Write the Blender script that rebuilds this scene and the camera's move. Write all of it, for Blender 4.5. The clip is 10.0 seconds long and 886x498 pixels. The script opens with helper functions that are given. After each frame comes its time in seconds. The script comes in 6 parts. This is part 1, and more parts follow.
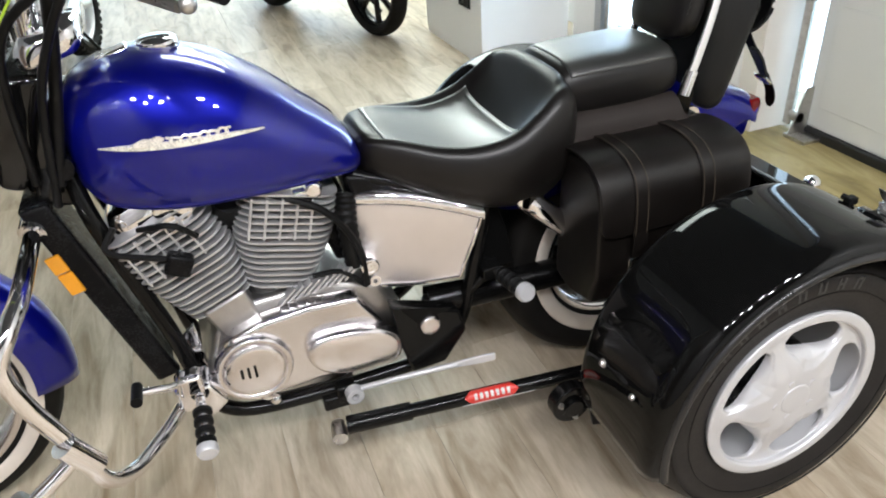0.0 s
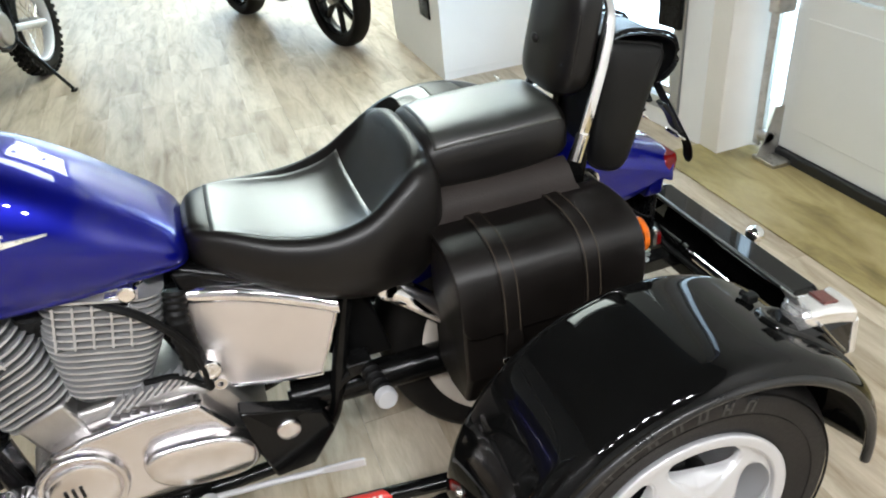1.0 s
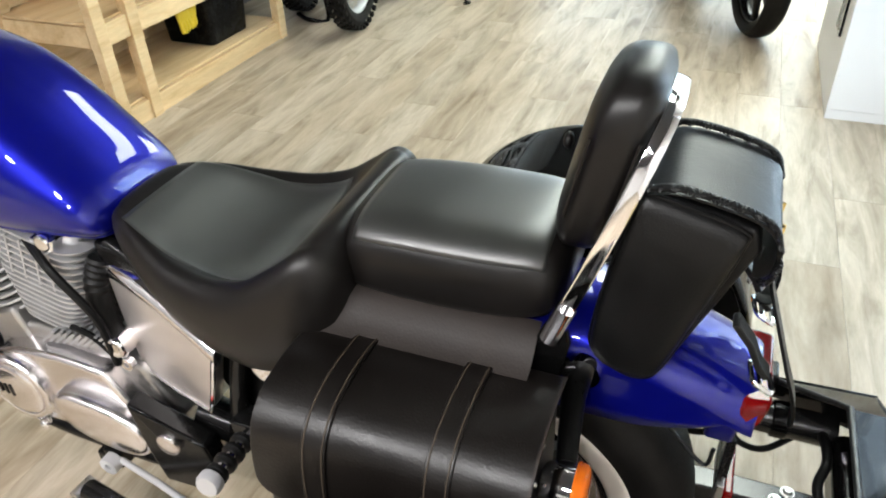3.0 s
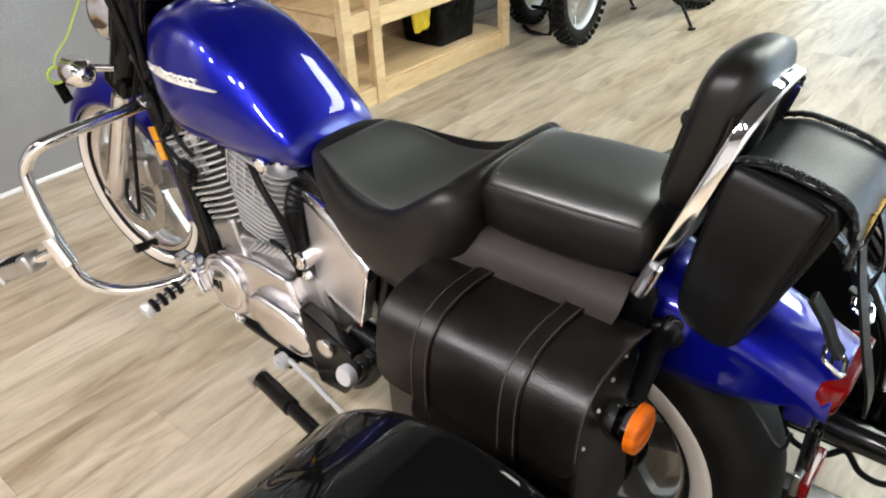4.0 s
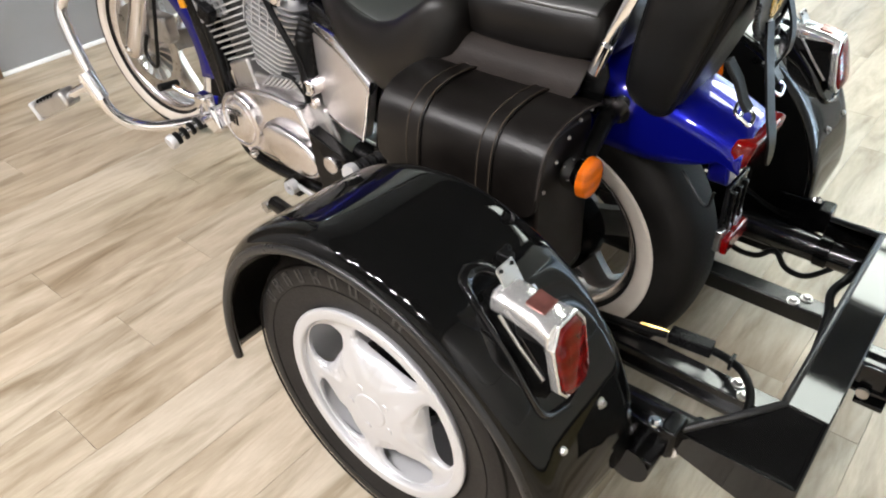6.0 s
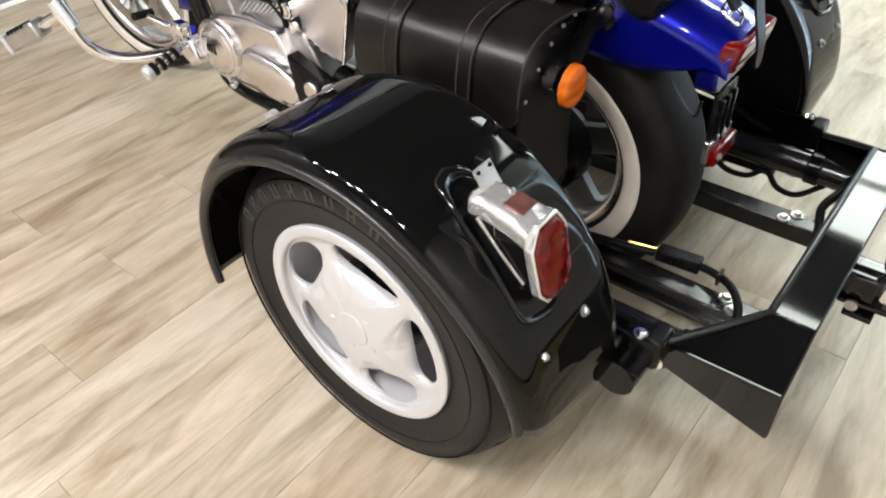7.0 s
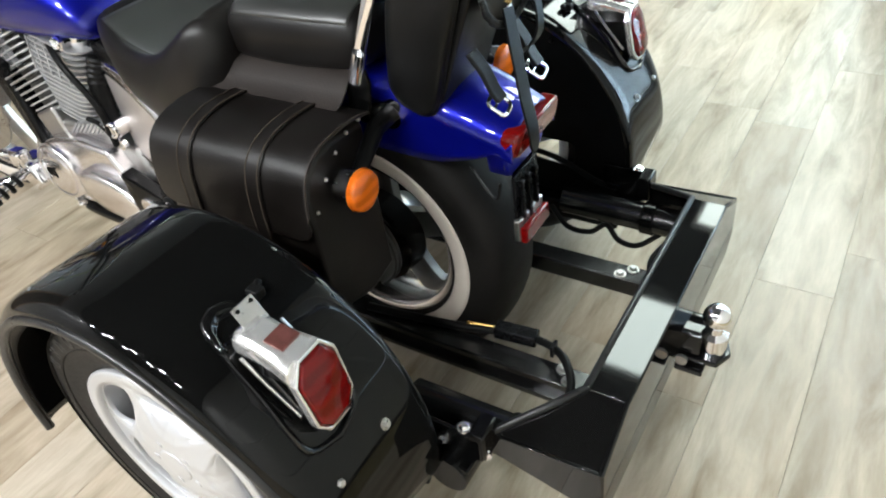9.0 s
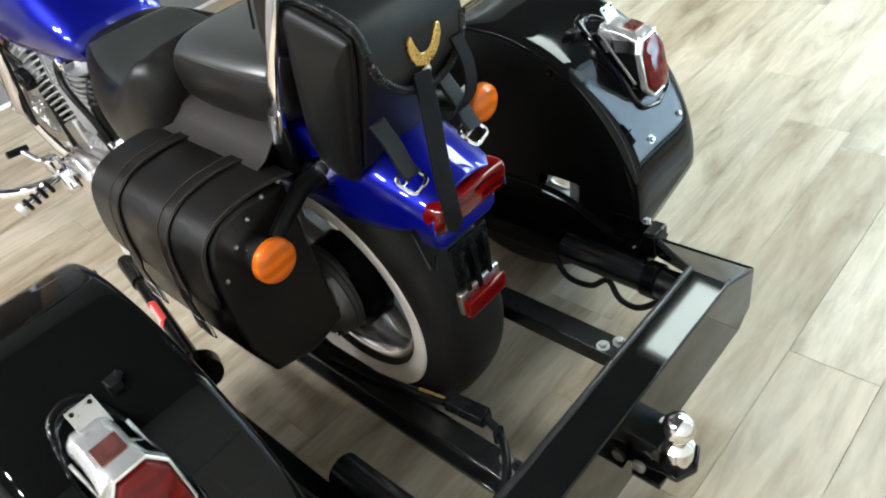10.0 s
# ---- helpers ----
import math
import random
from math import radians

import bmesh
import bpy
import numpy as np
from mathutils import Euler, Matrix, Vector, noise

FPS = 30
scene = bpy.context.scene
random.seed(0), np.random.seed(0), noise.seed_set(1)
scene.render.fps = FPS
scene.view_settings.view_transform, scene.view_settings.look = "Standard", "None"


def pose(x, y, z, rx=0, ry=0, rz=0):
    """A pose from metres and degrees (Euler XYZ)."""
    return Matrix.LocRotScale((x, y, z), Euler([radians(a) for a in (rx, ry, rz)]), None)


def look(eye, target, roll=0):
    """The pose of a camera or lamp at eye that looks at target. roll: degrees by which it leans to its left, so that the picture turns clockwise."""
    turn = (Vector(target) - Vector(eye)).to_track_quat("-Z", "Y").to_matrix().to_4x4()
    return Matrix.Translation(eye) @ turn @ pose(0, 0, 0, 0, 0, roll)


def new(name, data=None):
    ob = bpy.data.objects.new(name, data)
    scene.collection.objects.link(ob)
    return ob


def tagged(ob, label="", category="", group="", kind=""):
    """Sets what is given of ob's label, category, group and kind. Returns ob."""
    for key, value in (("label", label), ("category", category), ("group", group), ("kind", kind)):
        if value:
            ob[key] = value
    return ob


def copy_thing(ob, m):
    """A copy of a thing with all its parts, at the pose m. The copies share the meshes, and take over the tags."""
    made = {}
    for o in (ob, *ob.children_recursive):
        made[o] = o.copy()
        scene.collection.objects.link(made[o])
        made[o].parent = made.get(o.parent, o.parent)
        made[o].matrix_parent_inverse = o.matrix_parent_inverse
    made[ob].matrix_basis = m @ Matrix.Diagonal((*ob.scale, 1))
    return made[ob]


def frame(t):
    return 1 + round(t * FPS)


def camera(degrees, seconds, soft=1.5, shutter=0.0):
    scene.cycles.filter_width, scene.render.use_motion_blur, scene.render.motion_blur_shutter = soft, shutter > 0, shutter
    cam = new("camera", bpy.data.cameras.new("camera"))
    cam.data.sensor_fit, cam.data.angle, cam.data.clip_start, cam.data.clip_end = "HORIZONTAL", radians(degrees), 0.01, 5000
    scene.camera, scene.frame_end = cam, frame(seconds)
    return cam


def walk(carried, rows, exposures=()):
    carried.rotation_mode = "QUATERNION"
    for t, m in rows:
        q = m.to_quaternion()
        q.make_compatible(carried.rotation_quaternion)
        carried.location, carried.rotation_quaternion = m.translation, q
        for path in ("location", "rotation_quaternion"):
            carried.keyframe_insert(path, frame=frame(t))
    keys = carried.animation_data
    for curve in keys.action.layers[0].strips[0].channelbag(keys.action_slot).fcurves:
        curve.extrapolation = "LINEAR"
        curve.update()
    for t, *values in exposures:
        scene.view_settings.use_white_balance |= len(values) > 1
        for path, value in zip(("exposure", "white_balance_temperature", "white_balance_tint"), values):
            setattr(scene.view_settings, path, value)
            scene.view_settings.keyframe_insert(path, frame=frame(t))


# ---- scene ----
cam = camera(62.5, 10.0, soft=2.0)
PATH = [
    (0, (-0.954, -1.422, 1.34), (-0.402, 0.186, 0.286), -3.8),
    (0.5, (-0.739, -1.3, 1.379), (-0.005, 0.209, 0.29), -3.8),
    (1, (-0.546, -1.276, 1.388), (-0.063, 0.336, 0.306), -6.1),
    (1.5, (-0.274, -1.27, 1.394), (0.065, 0.289, 0.187), -1.4),
    (2, (-0.093, -1.131, 1.355), (0.012, 0.48, 0.175), -3.0),
    (2.5, (0.124, -0.952, 1.404), (0.181, 0.728, 0.319), -2.5),
    (3, (0.226, -0.812, 1.363), (-0.397, 0.702, 0.214), -2.4),
    (3.2, (0.271, -0.751, 1.36), (-0.587, 0.639, 0.205), -0.5),
    (4.3, (0.496, -1.043, 1.346), (-0.628, 0.221, 0.279), -3.5),
    (4.5, (0.553, -1.109, 1.34), (-0.539, 0.129, 0.211), -4.1),
    (5, (0.619, -1.179, 1.332), (-0.427, 0.073, 0.174), -2.5),
    (5.2, (0.634, -1.214, 1.327), (-0.374, 0.034, 0.133), -1.9),
    (6.3, (0.654, -1.178, 1.246), (-0.39, -0.01, 0.004), -2.7),
    (6.5, (0.664, -1.175, 1.233), (-0.359, -0.025, -0.045), -3.5),
    (7, (0.677, -1.188, 1.199), (-0.309, -0.052, -0.118), -3.3),
    (7.5, (0.705, -1.161, 1.201), (-0.224, 0.025, -0.114), -3.2),
    (8, (0.757, -1.12, 1.213), (-0.06, 0.164, -0.085), -4.2),
    (8.5, (0.782, -1.098, 1.212), (0.003, 0.243, -0.051), -3.7),
    (9, (0.841, -0.982, 1.255), (-0.092, 0.281, 0.016), -8.5),
    (9.5, (0.95, -0.776, 1.275), (-0.245, 0.302, 0.088), -9.4),
    (10, (0.99, -0.609, 1.271), (-0.207, 0.371, 0.004), -13.9),
]
EXPOSURES = [(0.0, -0.44, 6050, 8), (1.0, -0.38, 6050, 6), (2.5, -0.17, 6200, 7), (4.5, -0.15, 6300, 10), (7.5, -0.15, 6300, 8), (8.5, -0.17, 6100, 5), (10.0, 0.04, 5900, 3)]
walk(cam, [(t, look(eye, target, roll)) for t, eye, target, roll in PATH], EXPOSURES)

# ---------- light ----------
world = bpy.data.worlds.new("world")
scene.world = world
world.use_nodes = True
sky = world.node_tree.nodes.new("ShaderNodeTexSky")
sky.sky_type = "NISHITA"
sky.sun_disc = False
sky.sun_elevation, sky.sun_rotation = radians(40), radians(70)
world.node_tree.links.new(sky.outputs[0], world.node_tree.nodes["Background"].inputs[0])
world.node_tree.nodes["Background"].inputs[1].default_value = 0.12


def area_lamp(name, m, sx, sy, watts, colour):
    data = bpy.data.lights.new(name, "AREA")
    data.shape, data.size, data.size_y, data.energy, data.color = "RECTANGLE", sx, sy, watts, colour
    ob = new(name, data)
    ob.matrix_world = m
    return ob


# daylight that falls in through the glass door
area_lamp("door_daylight", look((1.16, 1.70, 1.15), (-1.0, 1.2, 0.6)), 0.72, 1.9, 12, (0.66, 0.84, 1.0))


# ---------- materials ----------
def nodes_of(name):
    m = bpy.data.materials.new(name)
    m.use_nodes = True
    t = m.node_tree
    return m, t.nodes, t.links, t.nodes["Principled BSDF"]


def set_in(node, **values):
    for key, value in values.items():
        node.inputs[key.replace("_", " ")].default_value = value


def noise_at(n, l, vec, scale, detail=4.0, rough=0.55, dist=0.0):
    tex = n.new("ShaderNodeTexNoise")
    set_in(tex, Scale=scale, Detail=detail, Roughness=rough, Distortion=dist)
    l.new(vec, tex.inputs["Vector"])
    return tex.outputs["Fac"]


def ramp(n, l, fac, stops):
    r = n.new("ShaderNodeValToRGB")
    while len(r.color_ramp.elements) < len(stops):
        r.color_ramp.elements.new(0.5)
    for e, (p, c) in zip(r.color_ramp.elements, stops):
        e.position = p
        e.color = (*c, 1) if len(c) == 3 else c
    l.new(fac, r.inputs[0])
    return r.outputs[0]


def span(n, l, fac, a, b, lo=0.3, hi=0.7):
    r = n.new("ShaderNodeMapRange")
    for i, v in enumerate((lo, hi, a, b)):
        r.inputs[i + 1].default_value = v
    l.new(fac, r.inputs[0])
    return r.outputs[0]


def surface(name, colour, rough, metal=0.0, coat=0.0, vary=0.12, scale=6.0, grain=90.0, bump=0.04, rough_vary=0.08, second=None, spec=0.5, coat_rough=0.04):
    m, n, l, p = nodes_of(name)
    co = n.new("ShaderNodeTexCoord").outputs["Object"]
    big = noise_at(n, l, co, scale, 5)
    small = noise_at(n, l, co, grain, 3)
    lo = tuple(c * (1 - vary) for c in colour)
    hi = second or tuple(min(1, c * (1 + vary)) for c in colour)
    l.new(ramp(n, l, big, [(0.32, lo), (0.68, hi)]), p.inputs["Base Color"])
    mixed = n.new("ShaderNodeMath")
    mixed.operation = "MULTIPLY"
    l.new(big, mixed.inputs[0])
    l.new(small, mixed.inputs[1])
    l.new(span(n, l, mixed.outputs[0], max(0.02, rough - rough_vary), min(1, rough + rough_vary), 0.12, 0.42), p.inputs["Roughness"])
    set_in(p, Metallic=metal, Specular_IOR_Level=spec, Coat_Weight=coat, Coat_Roughness=coat_rough)
    if bump:
        b = n.new("ShaderNodeBump")
        set_in(b, Strength=bump, Distance=0.004)
        l.new(small, b.inputs["Height"])
        l.new(b.outputs[0], p.inputs["Normal"])
    return m


def leather(name, colour, rough, grain=420.0, bump=0.25, vary=0.3, spec=0.5, worn=0.08, coat=0.0):
    m, n, l, p = nodes_of(name)
    co = n.new("ShaderNodeTexCoord").outputs["Object"]
    big = noise_at(n, l, co, 9, 5)
    vor = n.new("ShaderNodeTexVoronoi")
    set_in(vor, Scale=grain)
    l.new(co, vor.inputs["Vector"])
    l.new(ramp(n, l, big, [(0.3, tuple(c * (1 - vary) for c in colour)), (0.7, tuple(c * (1 + vary) for c in colour))]), p.inputs["Base Color"])
    l.new(span(n, l, big, rough - worn, rough + worn), p.inputs["Roughness"])
    set_in(p, Specular_IOR_Level=spec, Coat_Weight=coat, Coat_Roughness=0.34)
    b = n.new("ShaderNodeBump")
    set_in(b, Strength=bump, Distance=0.0006)
    l.new(vor.outputs["Distance"], b.inputs["Height"])
    l.new(b.outputs[0], p.inputs["Normal"])
    return m


def wood(name, pale, mid, dark, rough, along="Y", scale=1.0, bump=0.12, per_object=True, coat=0.0, stretch=0.12):
    m, n, l, p = nodes_of(name)
    co = n.new("ShaderNodeTexCoord").outputs["Object"]
    if per_object:
        info = n.new("ShaderNodeObjectInfo")
        off = n.new("ShaderNodeVectorMath")
        off.operation = "MULTIPLY_ADD"
        l.new(info.outputs["Random"], off.inputs[0])
        off.inputs[1].default_value = (37, 53, 29)
        l.new(co, off.inputs[2])
        co = off.outputs[0]
    mp = n.new("ShaderNodeMapping")
    mp.inputs["Scale"].default_value = {"X": (stretch, 1, 1), "Y": (1, stretch, 1), "Z": (1, 1, stretch)}[along]
    l.new(co, mp.inputs["Vector"])
    streak = noise_at(n, l, mp.outputs[0], 11 * scale, 6, 0.6, 0.6)
    fine = noise_at(n, l, mp.outputs[0], 75 * scale, 3, 0.6)
    blotch = noise_at(n, l, mp.outputs[0], 3.2 * scale, 3)
    tone = ramp(n, l, streak, [(0.28, dark), (0.45, mid), (0.62, pale), (0.8, mid)])
    mix = n.new("ShaderNodeMix")
    mix.data_type, mix.blend_type = "RGBA", "MULTIPLY"
    mix.inputs["Factor"].default_value = 0.55
    l.new(tone, mix.inputs["A"])
    l.new(ramp(n, l, fine, [(0.3, (0.78, 0.76, 0.72)), (0.7, (1, 1, 1))]), mix.inputs["B"])
    last = mix.outputs["Result"]
    mix2 = n.new("ShaderNodeMix")
    mix2.data_type, mix2.blend_type = "RGBA", "MULTIPLY"
    mix2.inputs["Factor"].default_value = 0.7
    l.new(last, mix2.inputs["A"])
    l.new(ramp(n, l, blotch, [(0.30, (0.64, 0.58, 0.50)), (0.62, (1, 1, 1))]), mix2.inputs["B"])
    last = mix2.outputs["Result"]
    if per_object:
        mix3 = n.new("ShaderNodeMix")
        mix3.data_type, mix3.blend_type = "RGBA", "MULTIPLY"
        mix3.inputs["Factor"].default_value = 1.0
        l.new(last, mix3.inputs["A"])
        l.new(ramp(n, l, info.outputs["Random"], [(0.0, (0.90, 0.87, 0.82)), (0.35, (1, 0.98, 0.94)), (0.7, (0.95, 0.95, 0.93)), (1.0, (1, 1, 0.98))]), mix3.inputs["B"])
        last = mix3.outputs["Result"]
    l.new(last, p.inputs["Base Color"])
    l.new(span(n, l, fine, rough - 0.08, rough + 0.08), p.inputs["Roughness"])
    set_in(p, Coat_Weight=coat, Coat_Roughness=0.25)
    b = n.new("ShaderNodeBump")
    set_in(b, Strength=bump, Distance=0.001)
    l.new(fine, b.inputs["Height"])
    l.new(b.outputs[0], p.inputs["Normal"])
    return m


def glow(name, colour, strength):
    m, n, l, p = nodes_of(name)
    set_in(p, Base_Color=(0.9, 0.9, 0.9, 1), Emission_Color=(*colour, 1), Emission_Strength=strength)
    return m


def clear(name, colour, rough=0.03):
    m, n, l, p = nodes_of(name)
    set_in(p, Base_Color=(*colour, 1), Roughness=rough, Transmission_Weight=1.0, IOR=1.45)
    return m


def lens_plastic(name, colour):
    m, n, l, p = nodes_of(name)
    co = n.new("ShaderNodeTexCoord").outputs["Object"]
    w = n.new("ShaderNodeTexWave")
    w.bands_direction = "Z"
    set_in(w, Scale=13.0, Distortion=4.0)
    l.new(co, w.inputs["Vector"])
    l.new(ramp(n, l, w.outputs["Fac"], [(0.2, tuple(c * 0.75 for c in colour)), (0.8, colour)]), p.inputs["Base Color"])
    set_in(p, Roughness=0.06, Specular_IOR_Level=0.4)
    b = n.new("ShaderNodeBump")
    set_in(b, Strength=0.12, Distance=0.001)
    l.new(w.outputs["Fac"], b.inputs["Height"])
    l.new(b.outputs[0], p.inputs["Normal"])
    return m


BLUE = surface("blue_candy_paint", (0.0030, 0.0046, 0.205), 0.32, 0.55, 1.0, 0.10, 3, 300, 0.0, 0.03, spec=0.1, coat_rough=0.008)
BLACK = surface("black_gloss_paint", (0.004, 0.004, 0.004), 0.045, 0.0, 0.0, 0.2, 4, 120, 0.0, 0.01, spec=0.40)
FRAME = surface("black_frame_paint", (0.0032, 0.0032, 0.0032), 0.20, 0.0, 0.0, 0.3, 8, 150, 0.03, spec=0.22)
INNER = surface("satin_black_panel", (0.003, 0.003, 0.003), 0.35, 0.0, 0.0, 0.3, 8, 150, 0.02, spec=0.12)
FENDER = surface("waxed_black_fibreglass", (0.0035, 0.0035, 0.0034), 0.05, 0.0, 0.0, 0.2, 4, 120, 0.0, 0.012, spec=0.25)
CHROME = surface("chrome", (0.95, 0.94, 0.96), 0.07, 1.0, 0.0, 0.05, 8, 60, 0.0, 0.03)
POLISHED = surface("polished_aluminium", (0.84, 0.81, 0.815), 0.22, 1.0, 0.0, 0.06, 6, 80, 0.02, 0.05)
CAST = surface("cast_aluminium", (0.52, 0.51, 0.50), 0.36, 1.0, 0.0, 0.15, 12, 260, 0.12, 0.1)
CAST_DARK = surface("dark_cast_metal", (0.16, 0.16, 0.155), 0.4, 0.8, 0.0, 0.2, 14, 260, 0.1)
LIME = surface("lime_plastic", (0.42, 0.62, 0.04), 0.4, bump=0.0)
FIN_EDGE = surface("machined_fin_metal", (0.56, 0.56, 0.57), 0.42, 0.65, 0.0, 0.10, 20, 220, 0.05)
FIN_DARK = surface("dark_cylinder_metal", (0.10, 0.10, 0.10), 0.5, 0.6, 0.0, 0.2, 20, 200, 0.05)
ALLOY = surface("silver_wheel_paint", (0.60, 0.60, 0.615), 0.34, 0.36, 0.0, 0.03, 5, 40, 0.0, 0.02)
SILVER = surface("silver_plated_plastic", (0.80, 0.79, 0.78), 0.20, 0.75, 0.0, 0.08, 30, 90, 0.05)
STEEL = surface("zinc_plated_steel", (0.55, 0.54, 0.52), 0.33, 1.0, 0.0, 0.15, 25, 200, 0.06)
RUBBER = surface("tyre_rubber", (0.0098, 0.0090, 0.0082), 0.6, 0.0, 0.0, 0.3, 14, 220, 0.12, spec=0.12)
RAIL = surface("satin_black_steel", (0.008, 0.008, 0.008), 0.20, 0.0, 0.0, 0.3, 10, 150, 0.0, 0.04, spec=0.75)
TRIM = surface("grey_rubber_trim", (0.014, 0.014, 0.0145), 0.34, 0.0, 0.0, 0.25, 18, 240, 0.05, spec=0.45)
GRIP = surface("black_rubber", (0.0045, 0.0045, 0.0045), 0.45, 0.0, 0.0, 0.25, 20, 300, 0.1, spec=0.18)
PLASTIC = surface("black_plastic", (0.005, 0.005, 0.0055), 0.27, 0.0, 0.0, 0.25, 16, 260, 0.06, spec=0.13)
WHITEWALL = surface("whitewall_rubber", (0.62, 0.56, 0.49), 0.6, 0.0, 0.0, 0.08, 10, 160, 0.05)
SEAT = leather("seat_vinyl", (0.0052, 0.0043, 0.0038), 0.37, spec=0.38, bump=0.12, worn=0.04)
# seat tops: vinyl with the sheen of reflected light lifted in colour and coat
SEAT_TOP = leather("sheen_seat_panel", (0.0165, 0.0172, 0.0150), 0.40, 520, 0.22, spec=1.0, worn=0.03, coat=0.7)
BAGHIDE = leather("saddlebag_leather", (0.0060, 0.0048, 0.0041), 0.36, 300, 0.3, 0.35, spec=0.36)
PACKHIDE = leather("pack_leather", (0.005, 0.005, 0.005), 0.40, 380, 0.35, 0.3, spec=0.28)
YOKE = leather("worn_leather", (0.022, 0.017, 0.0145), 0.6, 260, 0.3, 0.25, spec=0.35)
THREAD = surface("tan_thread", (0.05, 0.036, 0.022), 0.8, bump=0.0)
BRASS = surface("brass", (0.70, 0.48, 0.16), 0.3, 1.0, 0.0, 0.1, 30, 200, 0.05)
RED = lens_plastic("red_lens", (0.13, 0.0015, 0.0015))
WINDOW = surface("smoked_red_window", (0.20, 0.075, 0.065), 0.15, 0.6, 0.0, 0.3, 60, 200, 0.0)
AMBER = lens_plastic("amber_lens", (0.72, 0.15, 0.008))
AMBER_FLAT = surface("amber_reflector", (0.85, 0.36, 0.012), 0.2, coat=0.6, bump=0.0)
DECAL_RED = surface("red_decal", (0.60, 0.035, 0.025), 0.4, bump=0.0)
DECAL_WHITE = surface("white_decal", (0.75, 0.74, 0.72), 0.45, bump=0.0)
CAR_RUBBER = surface("dusty_tyre_rubber", (0.0140, 0.0128, 0.0122), 0.55, 0.0, 0.0, 0.35, 14, 220, 0.12, spec=0.22)
LETTER = surface("raised_rubber_letter", (0.030, 0.029, 0.028), 0.5, bump=0.0)
EMBLEM = surface("emblem_silver", (0.86, 0.83, 0.76), 0.3, 0.35, 0.0, 0.12, 60, 300, 0.1)
WHITE = surface("white_wall_paint", (0.88, 0.88, 0.87), 0.55, 0, 0, 0.02, 2, 220, 0.04)
CREAM = surface("cream_trim_paint", (0.82, 0.78, 0.72), 0.5, 0, 0, 0.04, 3, 180, 0.04)
GREY = surface("grey_wall_paint", (0.25, 0.243, 0.246), 0.24, 0, 0.35, 0.06, 1.5, 160, 0.03)
CEIL = surface("dark_ceiling_paint", (0.06, 0.06, 0.065), 0.8, 0, 0, 0.03, 2, 120, 0.04)
GARAGE = surface("garage_door_paint", (0.86, 0.87, 0.84), 0.35, 0, 0.2, 0.02, 2, 300, 0.03)
SEAL = surface("black_rubber_seal", (0.015, 0.015, 0.015), 0.6)
ALU = surface("aluminium_frame", (0.45, 0.46, 0.47), 0.35, 0.9, 0, 0.08, 6, 160, 0.05)
PANE = clear("door_glass", (0.95, 0.97, 0.98))
FLOORWOOD = wood("vinyl_plank", (0.605, 0.530, 0.432), (0.460, 0.392, 0.302), (0.262, 0.202, 0.132), 0.37, "Y", 1.45, 0.08, True, 0.0, 0.17)
SUBFLOOR = surface("plank_joint", (0.42, 0.36, 0.26), 0.8)
PLY = wood("worn_plywood", (0.45, 0.375, 0.185), (0.33, 0.265, 0.105), (0.16, 0.122, 0.042), 0.48, "Y", 0.8, 0.2, False, 0.0, 0.3)
PINE = wood("pine", (0.86, 0.67, 0.41), (0.80, 0.59, 0.34), (0.64, 0.43, 0.21), 0.5, "Y", 1.6, 0.15, True)
CASING = wood("stained_casing", (0.24, 0.15, 0.085), (0.19, 0.115, 0.06), (0.11, 0.065, 0.035), 0.45, "Z", 1.2, 0.1, False)
CASING_DARK = wood("stained_door", (0.060, 0.040, 0.026), (0.045, 0.030, 0.020), (0.028, 0.018, 0.012), 0.4, "Z", 1.2, 0.1, False)
DAY = glow("outside_daylight", (0.66, 0.84, 1.0), 6.0)
DAY_FAR = glow("street_daylight", (0.66, 0.84, 1.0), 2.6)
LAMP = glow("lamp_glow", (1.0, 0.95, 0.925), 450.0)
PANEL = glow("panel_glow", (0.95, 1.0, 0.90), 17.5)


